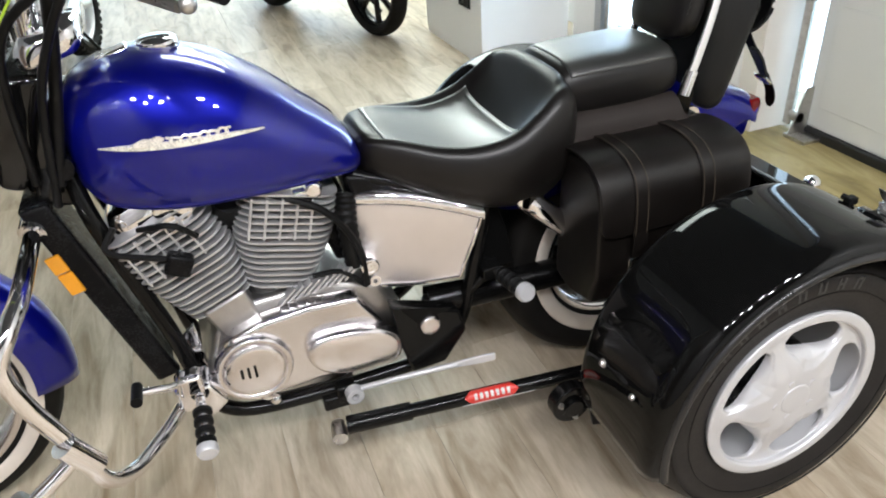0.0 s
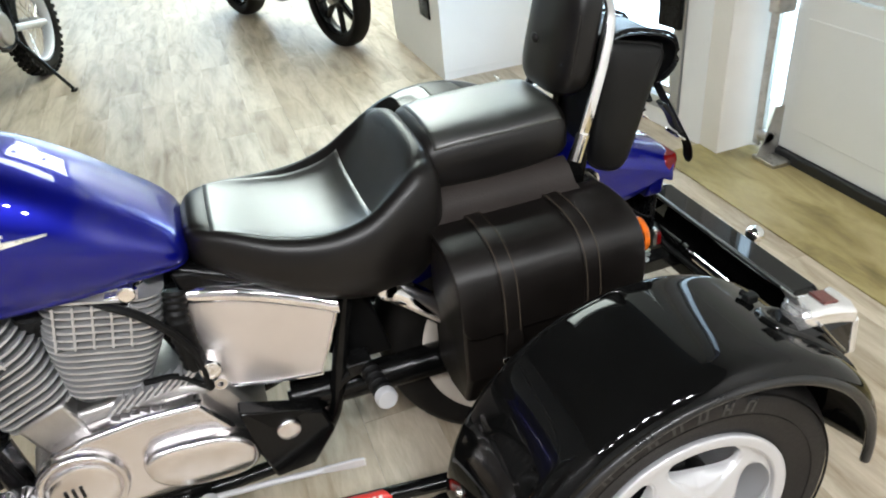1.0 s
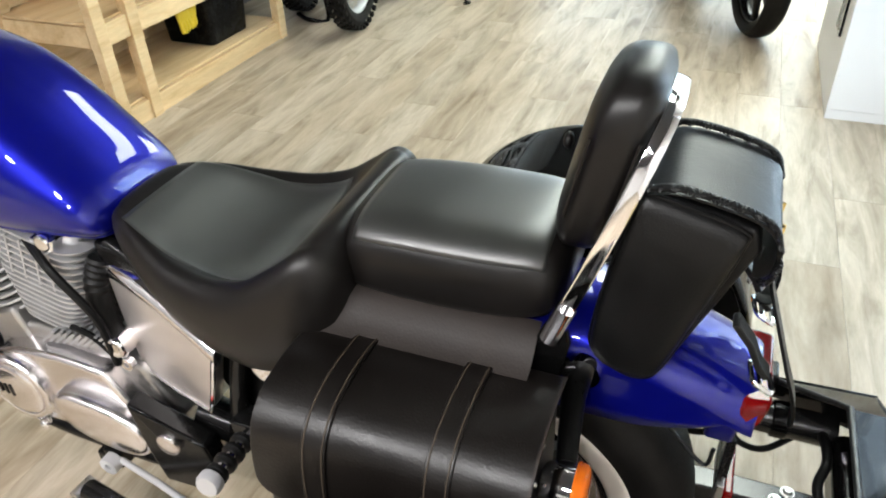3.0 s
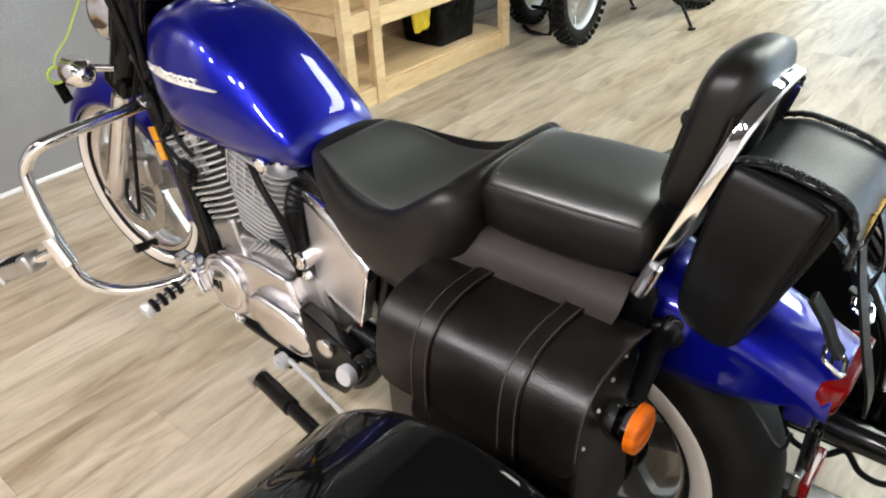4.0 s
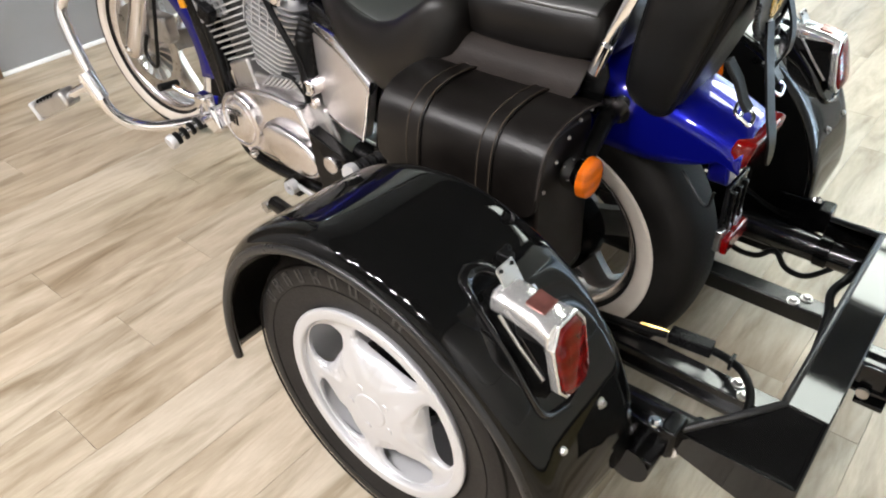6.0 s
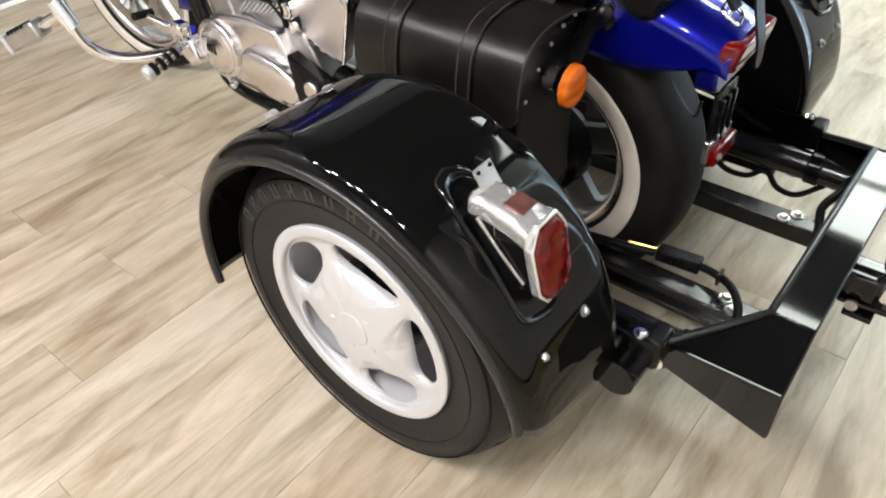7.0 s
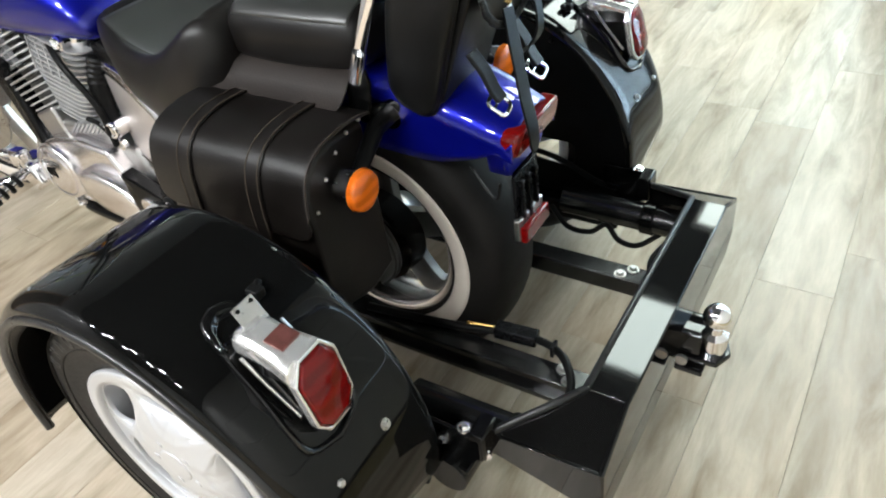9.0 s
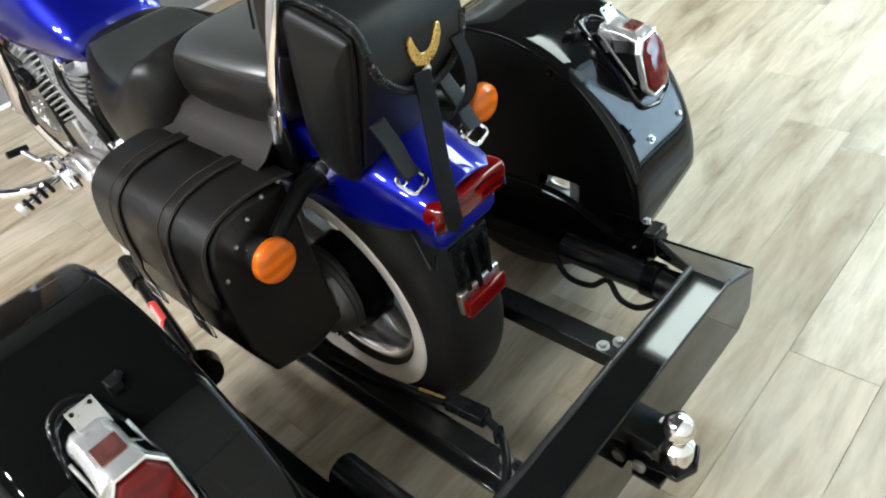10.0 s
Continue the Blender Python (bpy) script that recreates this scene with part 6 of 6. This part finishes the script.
            part("label_line", Geo().loft(rows, False, False), DECAL_WHITE, strut, thick=0.0004)

# rear bumper: top flange, rear plate with clipped corners, folded ends
bumper = part("bumper", Geo().loft([[Vector((x, y, z)) for x, z in ((0.552, 0.345), (0.552, 0.353), (0.622, 0.351), (0.622, 0.343))] for y in (-0.272, 0.284)]), BLACK, kit, "black folded steel rear bumper", bevel=0.003)
part("rear_plate", Geo().prism([(-0.272, 0.350), (0.284, 0.350), (0.392, 0.297), (0.392, 0.205), (0.350, 0.172), (-0.330, 0.172), (-0.374, 0.192), (-0.374, 0.297)], "x", 0.612, 0.622), BLACK, bumper, bevel=0.003)
part("edge_trim", Geo().tube([(0.430, -0.374, 0.292), (0.500, -0.322, 0.330), (0.552, -0.272, 0.352), (0.552, 0.284, 0.352), (0.500, 0.322, 0.330), (0.430, 0.385, 0.292)], 0.0065, 10), TRIM, bumper, "grey rubber edge trim")
for s in (-1, 1):
    g = Geo()
    top_face = [(0.552, s * 0.278 + 0.006, 0.350), (0.622, s * 0.278 + 0.006, 0.349), (0.622, s * 0.383 + 0.009, 0.296), (0.430, s * 0.386 + 0.009, 0.288)]
    low = [(x, y, z - 0.006) for x, y, z in top_face]
    g.loft([[Vector(p) for p in top_face], [Vector(p) for p in low]])
    part("end_facet", g, BLACK, bumper, bevel=0.002)
    part("end_plate", Geo().prism([(0.430, 0.292), (0.620, 0.298), (0.620, 0.192), (0.430, 0.243)], "y", s * 0.379 + 0.009, s * 0.386 + 0.009), BLACK, bumper, bevel=0.002)
shaft = part("spring_shaft", Geo().cyl((0.572, 0.30, 0.235), (0.572, -0.30, 0.235), 0.015, n=20), CHROME, kit, "chrome shaft under the bumper")
for y0, y1, r in ((0.30, 0.26, 0.032), (0.235, 0.13, 0.028), (0.115, 0.095, 0.034), (-0.12, -0.22, 0.028)):
    part("collar", Geo().cyl((0.572, y0, 0.235), (0.572, y1, 0.235), r, n=20), FRAME, shaft)
part("hose", Geo().tube(curve_through([(0.53, 0.32, 0.25), (0.53, 0.22, 0.275), (0.515, 0.165, 0.262), (0.53, 0.11, 0.24), (0.545, -0.04, 0.225), (0.545, -0.14, 0.225)], 6), 0.009, 10), GRIP, kit, "black hose along the shaft")
part("hose_loop", Geo().tube(curve_through([(0.22, 0.315, 0.225), (0.27, 0.296, 0.190), (0.325, 0.300, 0.186), (0.36, 0.312, 0.208), (0.395, 0.300, 0.182), (0.44, 0.300, 0.180), (0.485, 0.315, 0.215)], 6), 0.0065, 8), GRIP, kit, "black hose hanging in loops under the tube")
part("corner_post", Geo().box((0.338, 0.418, 0.300), (0.026, 0.012, 0.14)).box((0.352, 0.404, 0.262), (0.05, 0.03, 0.012)), FRAME, kit, bevel=0.003)
cross = part("cross_member", Geo().box((0.580, 0.0, 0.178), (0.05, 0.66, 0.045)), FRAME, kit, bevel=0.004)
receiver = part("hitch_receiver", Geo().prism(rounded(0.064, 0.056, 0.008), "x", 0.615, 0.668).moved(Matrix.Translation((0, 0.0, 0.262))), BLACK, kit, "black hitch receiver with a ball", bevel=0.002)
part("hitch_plate", Geo().prism([(0.620, -0.040), (0.700, -0.034), (0.716, 0.0), (0.700, 0.040), (0.620, 0.040)], "z", 0.226, 0.238).box((0.655, 0.0, 0.215), (0.05, 0.10, 0.012)), BLACK, receiver, bevel=0.003)
part("hitch_hole", Geo().cyl((0.640, -0.046, 0.232), (0.640, -0.040, 0.232), 0.011, n=16), STEEL, receiver)
ball = part("hitch_ball", Geo().ball((0.683, 0.0, 0.318), 0.0250, n=28), CHROME, receiver, "chrome tow ball")
part("ball_neck", Geo().tube([(0.683, 0.0, 0.236), (0.683, 0.0, 0.250), (0.683, 0.0, 0.276), (0.683, 0.0, 0.284), (0.683, 0.0, 0.302)], 0.02, 24, True, [0.024, 0.024, 0.024, 0.014, 0.014]), CHROME, ball)
bolt(receiver, (0.665, 0.034, 0.262), (0, 1, 0), 0.008, CHROME)

# wiring on the rail
loom = part("wiring_loom", Geo().tube(curve_through([(0.02, -0.16, 0.226), (0.14, -0.150, 0.232), (0.25, -0.135, 0.236), (0.30, -0.125, 0.240)], 6), 0.0085, 10), GRIP, kit, "black wiring loom with connectors")
part("yellow_wire", Geo().tube([(0.245, -0.132, 0.245), (0.30, -0.122, 0.247)], 0.003, 6), BRASS, loom)
part("connector", Geo().box((0.345, -0.115, 0.240), (0.085, 0.030, 0.026), Matrix.Rotation(radians(6), 3, "Z")), PLASTIC, loom, bevel=0.003)
part("loom_tail", Geo().tube(curve_through([(0.385, -0.112, 0.240), (0.42, -0.122, 0.245), (0.46, -0.150, 0.255), (0.49, -0.19, 0.245), (0.50, -0.25, 0.23)], 6), 0.008, 10), GRIP, loom)
part("cable_tie", Geo().box((0.43, -0.130, 0.250), (0.006, 0.022, 0.026)), PLASTIC, loom)

# ---------- the far part of the showroom ----------
def far_wheel(parent, c, R, w, yaw, name, knobby, rim_mat, spokes):
    m = Matrix.Translation(c) @ Matrix.Rotation(radians(yaw), 4, "Z")
    o = Vector((0, 0, 0))
    tyre = part(name, Geo().lathe(smooth_profile(tyre_profile(R, R * 0.76, w), 3), o, n=56).moved(m), RUBBER, parent, "black knobbly tyre" if knobby else "black road tyre")
    if knobby:
        part("tread_block", tread_blocks(o, R, w, (-0.04, -0.014, 0.014, 0.04), 40, (0.02, 0.026), 0.014).moved(m), RUBBER, tyre)
    part("rim", Geo().lathe(smooth_profile([(R * 0.77, -w * 0.30), (R * 0.72, -w * 0.28), (R * 0.69, 0), (R * 0.72, w * 0.28), (R * 0.77, w * 0.30)], 3), o, n=56).moved(m), rim_mat, tyre)
    g = Geo()
    if spokes:
        for k in range(28):
            a, b = 2 * math.pi * k / 28, 2 * math.pi * (k + (1.6 if k % 2 else -1.6)) / 28
            g.cyl((0.03 * math.cos(b), 0.03 * (1 if k % 4 < 2 else -1), 0.03 * math.sin(b)), (R * 0.70 * math.cos(a), 0, R * 0.70 * math.sin(a)), 0.002, n=5)
        part("wire_spokes", g.moved(m), CHROME, tyre)
    else:
        part("mag_spokes", cast_spokes(o, 0.03, R * 0.71, 7, 0.04, 0.03).moved(m), FRAME, tyre)
    part("hub", Geo().cyl((0, -0.06, 0), (0, 0.06, 0), 0.035).moved(m), CAST, tyre)
    return tyre


def dirt_bike(base, yaw, label):
    """A parked off-road motorcycle; local x points to its front."""
    bike = thing("dirt_bike", base, label, "motorcycle", "parked dirt bikes")
    M = Matrix.Translation(base) @ Matrix.Rotation(radians(yaw), 4, "Z") @ Matrix.Diagonal((0.80, 1, 1, 1))

    def at(g):
        return g.moved(M)

    far_wheel(bike, M @ Vector((0.70, 0, 0.345)), 0.33, 0.085, yaw + 21, "front_wheel", True, ALLOY, True)
    far_wheel(bike, M @ Vector((-0.70, 0, 0.325)), 0.31, 0.11, yaw, "rear_wheel", True, ALLOY, True)
    for s in (-1, 1):
        leg = part("fork_leg", at(Geo().tube([(0.72, s * 0.09, 0.27), (0.66, s * 0.09, 0.47), (0.56, s * 0.09, 0.80), (0.47, s * 0.09, 1.05)], 0.026, 14, True, [0.022, 0.030, 0.026, 0.026])), ALLOY, bike)
        part("swing_arm", at(Geo().tube([(-0.70, s * 0.085, 0.325), (-0.15, s * 0.08, 0.40)], 0.022, 10)), ALLOY, bike)
        part("frame_rail", at(Geo().tube(curve_through([(0.45, s * 0.03, 0.92), (0.30, s * 0.09, 0.50), (0.12, s * 0.10, 0.34), (-0.12, s * 0.10, 0.36), (-0.18, s * 0.09, 0.60), (-0.10, s * 0.08, 0.80), (0.40, s * 0.04, 0.93)], 4), 0.016, 10)), FRAME, bike)
    part("brake_disc", at(Geo().lathe([(0.07, -0.055), (0.12, -0.055), (0.12, -0.051), (0.07, -0.051), (0.07, -0.055)], (0.70, 0, 0.345), n=36)), STEEL, bike)
    part("engine", at(Geo().box((0.08, 0, 0.46), (0.32, 0.22, 0.26)).cyl((0.12, 0, 0.55), (0.18, 0, 0.76), 0.075)), CAST, bike, bevel=0.03)
    part("engine_cover", at(Geo().cyl((0.05, -0.14, 0.44), (0.05, 0.14, 0.44), 0.09, n=28)), CAST, bike, bevel=0.01)
    part("front_mudguard", at(Geo().loft([[Vector((0.98 - 0.62 * t, y, 0.80 + 0.04 * math.sin(3 * t) - 0.02 * abs(y) / 0.07)) for y in (-0.07, 0, 0.07)] for t in np.linspace(0, 1, 10)], False, False)), PLASTIC, bike, thick=0.003)
    part("rear_mudguard", at(Geo().loft([[Vector((-0.30 - 0.62 * t, y, 0.86 + 0.08 * t - 0.02 * abs(y) / 0.08)) for y in (-0.08, 0, 0.08)] for t in np.linspace(0, 1, 8)], False, False)), PLASTIC, bike, thick=0.003)
    part("seat", at(Geo().box((-0.12, 0, 0.88), (0.66, 0.16, 0.08))), SEAT, bike, bevel=0.03)
    part("tank", at(Geo().box((0.28, 0, 0.92), (0.30, 0.22, 0.16))), PLASTIC, bike, bevel=0.05)
    part("handlebar", at(Geo().tube(curve_through([(0.34, -0.38, 1.12), (0.43, -0.16, 1.14), (0.47, 0, 1.08), (0.43, 0.16, 1.14), (0.34, 0.38, 1.12)], 5), 0.011, 10)), FRAME, bike)
    part("exhaust", at(Geo().tube(curve_through([(0.22, -0.05, 0.62), (0.34, -0.10, 0.52), (0.10, -0.14, 0.42), (-0.20, -0.14, 0.62), (-0.60, -0.14, 0.78)], 5), 0.026, 12)), STEEL, bike)
    part("side_stand", at(Geo().tube([(-0.05, 0.12, 0.36), (-0.14, 0.30, 0.02)], 0.011, 10).box((-0.14, 0.305, 0.008), (0.05, 0.03, 0.014))), FRAME, bike)
    return bike


dirt_bike((-1.64, 3.46, 0.0), -104, "off-road motorcycle with wire wheels and knobbly tyres on its stand")
dirt_bike((-2.16, 3.70, 0.0), -100, "off-road motorcycle standing on a black paddock stand")
pad_stand = thing("paddock_stand", (-2.200, 3.220, 0), "black tubular paddock stand under a wheel", "stand")
part("hoop", Geo().tube(curve_through([(-2.290, 3.370, 0.30), (-2.150, 3.130, 0.30), (-2.010, 2.990, 0.02), (-2.110, 2.930, 0.014), (-2.230, 3.010, 0.014)], 6), 0.014, 10), FRAME, pad_stand)
part("upright", Geo().tube([(-2.020, 3.010, 0.014), (-2.050, 3.170, 0.16), (-2.110, 3.320, 0.42)], 0.014, 10), FRAME, pad_stand)
part("crossbar", Geo().tube([(-2.210, 3.070, 0.13), (-2.010, 3.070, 0.13)], 0.012, 10), FRAME, pad_stand)

street = thing("street_bike", (0.33, 3.9, 0), "black road motorcycle with a mag front wheel on its stand", "motorcycle")
SB = Matrix.Translation((0.335, 3.36, 0)) @ Matrix.Rotation(radians(-70), 4, "Z")
far_wheel(street, SB @ Vector((0, 0, 0.305)), 0.305, 0.12, -70, "front_wheel", False, FRAME, False)
far_wheel(street, SB @ Vector((-1.36, 0, 0.305)), 0.305, 0.15, -70, "rear_wheel", False, FRAME, False)
for s in (-1, 1):
    part("fork_leg", Geo().tube([(0.0, s * 0.10, 0.30), (-0.22, s * 0.10, 0.86)], 0.026, 12).moved(SB), FRAME, street)
part("engine", Geo().box((-0.66, 0, 0.42), (0.46, 0.34, 0.36)).moved(SB), CAST, street, bevel=0.04)
part("bodywork", Geo().box((-0.60, 0, 0.86), (0.80, 0.28, 0.22)).moved(SB), PLASTIC, street, bevel=0.06)
part("seat", Geo().box((-1.05, 0, 0.86), (0.50, 0.24, 0.10)).moved(SB), SEAT, street, bevel=0.04)
part("swing_arm", Geo().box((-1.10, 0.11, 0.34), (0.55, 0.05, 0.08)).box((-1.10, -0.11, 0.34), (0.55, 0.05, 0.08)).moved(SB), FRAME, street, bevel=0.01)
part("side_stand", Geo().tube([(-0.55, 0.16, 0.30), (-0.45, 0.36, 0.012)], 0.012, 10).moved(SB), FRAME, street)
part("mudguard", Geo().lathe([(0.325, -0.06), (0.335, -0.03), (0.338, 0.0), (0.335, 0.03), (0.325, 0.06)], (0, 0, 0.305), "y", 20, 40, 150).moved(SB), PLASTIC, street, thick=0.003)

# pine rack with goods
rack = thing("pine_rack", (-2.4, 2.1, 0), "open pine timber rack with a plywood back", "rack")
RX0, RX1, RY0, RY1 = -2.66, -2.14, 1.35, 2.68


def lumber(name, c, s):
    return part(name, Geo().box(c, s), PINE, rack, bevel=0.003)


for z in (0.045, 0.42, 0.80):
    lumber("front_rail", (RX1, (RY0 + RY1) / 2, z), (0.04, RY1 - RY0, 0.09))
    lumber("back_rail", (RX0 + 0.03, (RY0 + RY1) / 2, z), (0.04, RY1 - RY0, 0.09))
    lumber("shelf_board", ((RX0 + RX1) / 2, (RY0 + RY1) / 2, z + 0.052), (RX1 - RX0, RY1 - RY0 - 0.02, 0.012))
for y in (RY0 + 0.03, 1.57, RY1 - 0.03):
    lumber("post", (RX1 + 0.008, y, 0.45), (0.045, 0.062, 0.90))
for y in (RY0 + 0.03, RY1 - 0.03):
    lumber("post", (RX0 + 0.03, y, 0.45), (0.045, 0.062, 0.90))
for y in (RY0 + 0.02, RY1 - 0.02):
    for z in (0.045, 0.42, 0.80):
        lumber("side_rail", ((RX0 + RX1) / 2, y, z), (RX1 - RX0 - 0.05, 0.036, 0.085))
part("back_panel", Geo().box((RX0 + 0.004, (RY0 + RY1) / 2, 0.45), (0.01, RY1 - RY0, 0.84)), PINE, rack)
YELLOW = surface("yellow_plastic", (0.75, 0.55, 0.03), 0.4, bump=0.02)
bin1 = thing("storage_bin", (-2.36, 2.32, 0.10), "black plastic storage bin on the rack", "bin")
part("bin_body", Geo().loft([[Vector((-2.36 + u * k, 2.32 + v * k, z)) for u, v in rounded(0.32, 0.34, 0.03)] for z, k in ((0.105, 0.9), (0.34, 1.0))]), PLASTIC, bin1, bevel=0.004)
part("bin_rim", Geo().loft([[Vector((-2.36 + u * k, 2.32 + v * k, z)) for u, v in rounded(0.34, 0.36, 0.03)] for z, k in ((0.335, 1.0), (0.352, 1.0))]), PLASTIC, bin1, bevel=0.003)
gloves = thing("work_gloves", (-2.20, 1.97, 0.24), "crumpled yellow work gloves hanging over the bin's edge", "gloves")
for k, (dy, rot) in enumerate(((0.0, 8), (0.07, -14))):
    G = Matrix.Translation((-2.195 - 0.01 * k, 1.96 + dy, 0.335)) @ Matrix.Rotation(radians(rot), 4, "X")
    palm = part("glove", Geo().loft([[Vector((v * 0.8, u, z)) for u, v in rounded(w, 0.030, 0.013)] for z, w in ((0.085, 0.060), (0.05, 0.074), (0.0, 0.082), (-0.035, 0.078))]).moved(G), YELLOW, gloves, bevel=0.003)
    for i in range(4):
        y0 = -0.030 + 0.020 * i
        part("finger", Geo().tube([(0, y0, -0.030), (0.004, y0 * 1.15, -0.065), (0.010 - 0.006 * i, y0 * 1.3, -0.095 + 0.008 * abs(i - 1.5))], 0.0095, 10, True, [0.0095, 0.0100, 0.0070]).moved(G), YELLOW, palm)
# ---------- floor planks, each its own piece ----------
PW = 0.178
bm_cache = {}


def plank_mesh(length):
    if length not in bm_cache:
        w, h, c = PW / 2 - 0.0003, length / 2 - 0.0003, 0.0005
        g = Geo().loft([[Vector((x * (w - o), y * (h - o), z)) for x, y in ((-1, -1), (1, -1), (1, 1), (-1, 1))] for z, o in ((-0.004, 0), (-0.0006, 0), (0.0, c))])
        me = mesh_of("plank", g, Vector((0, 0, 0)), 20)
        me.materials.append(FLOORWOOD)
        bm_cache[length] = me
    return bm_cache[length]


random.seed(5)
x = -2.70
rest = []
while x < 1.56:
    y = -4.4 - random.uniform(0, 1.2)
    while y < 8.4:
        L = 1.2
        cy = y + L / 2
        if cy < 5.9:
            ob = new("plank", plank_mesh(L))
            ob.location = (x + PW / 2 - 0.01, cy, 0.0)
            ob.parent = floor
        else:
            rest.append((x + PW / 2 - 0.01, cy, L))
        y += L
    x += PW
g = Geo()
for cx, cy, L in rest:
    g.box((cx, cy, -0.002), (PW - 0.0016, L - 0.0016, 0.004))
far_planks = new("far_planks", mesh_of("far_planks", g, Vector((0, 0, 0)), 20))
far_planks.data.materials.append(FLOORWOOD)
far_planks.parent = floor
tagged(far_planks, "distant vinyl planks", kind="stuff")
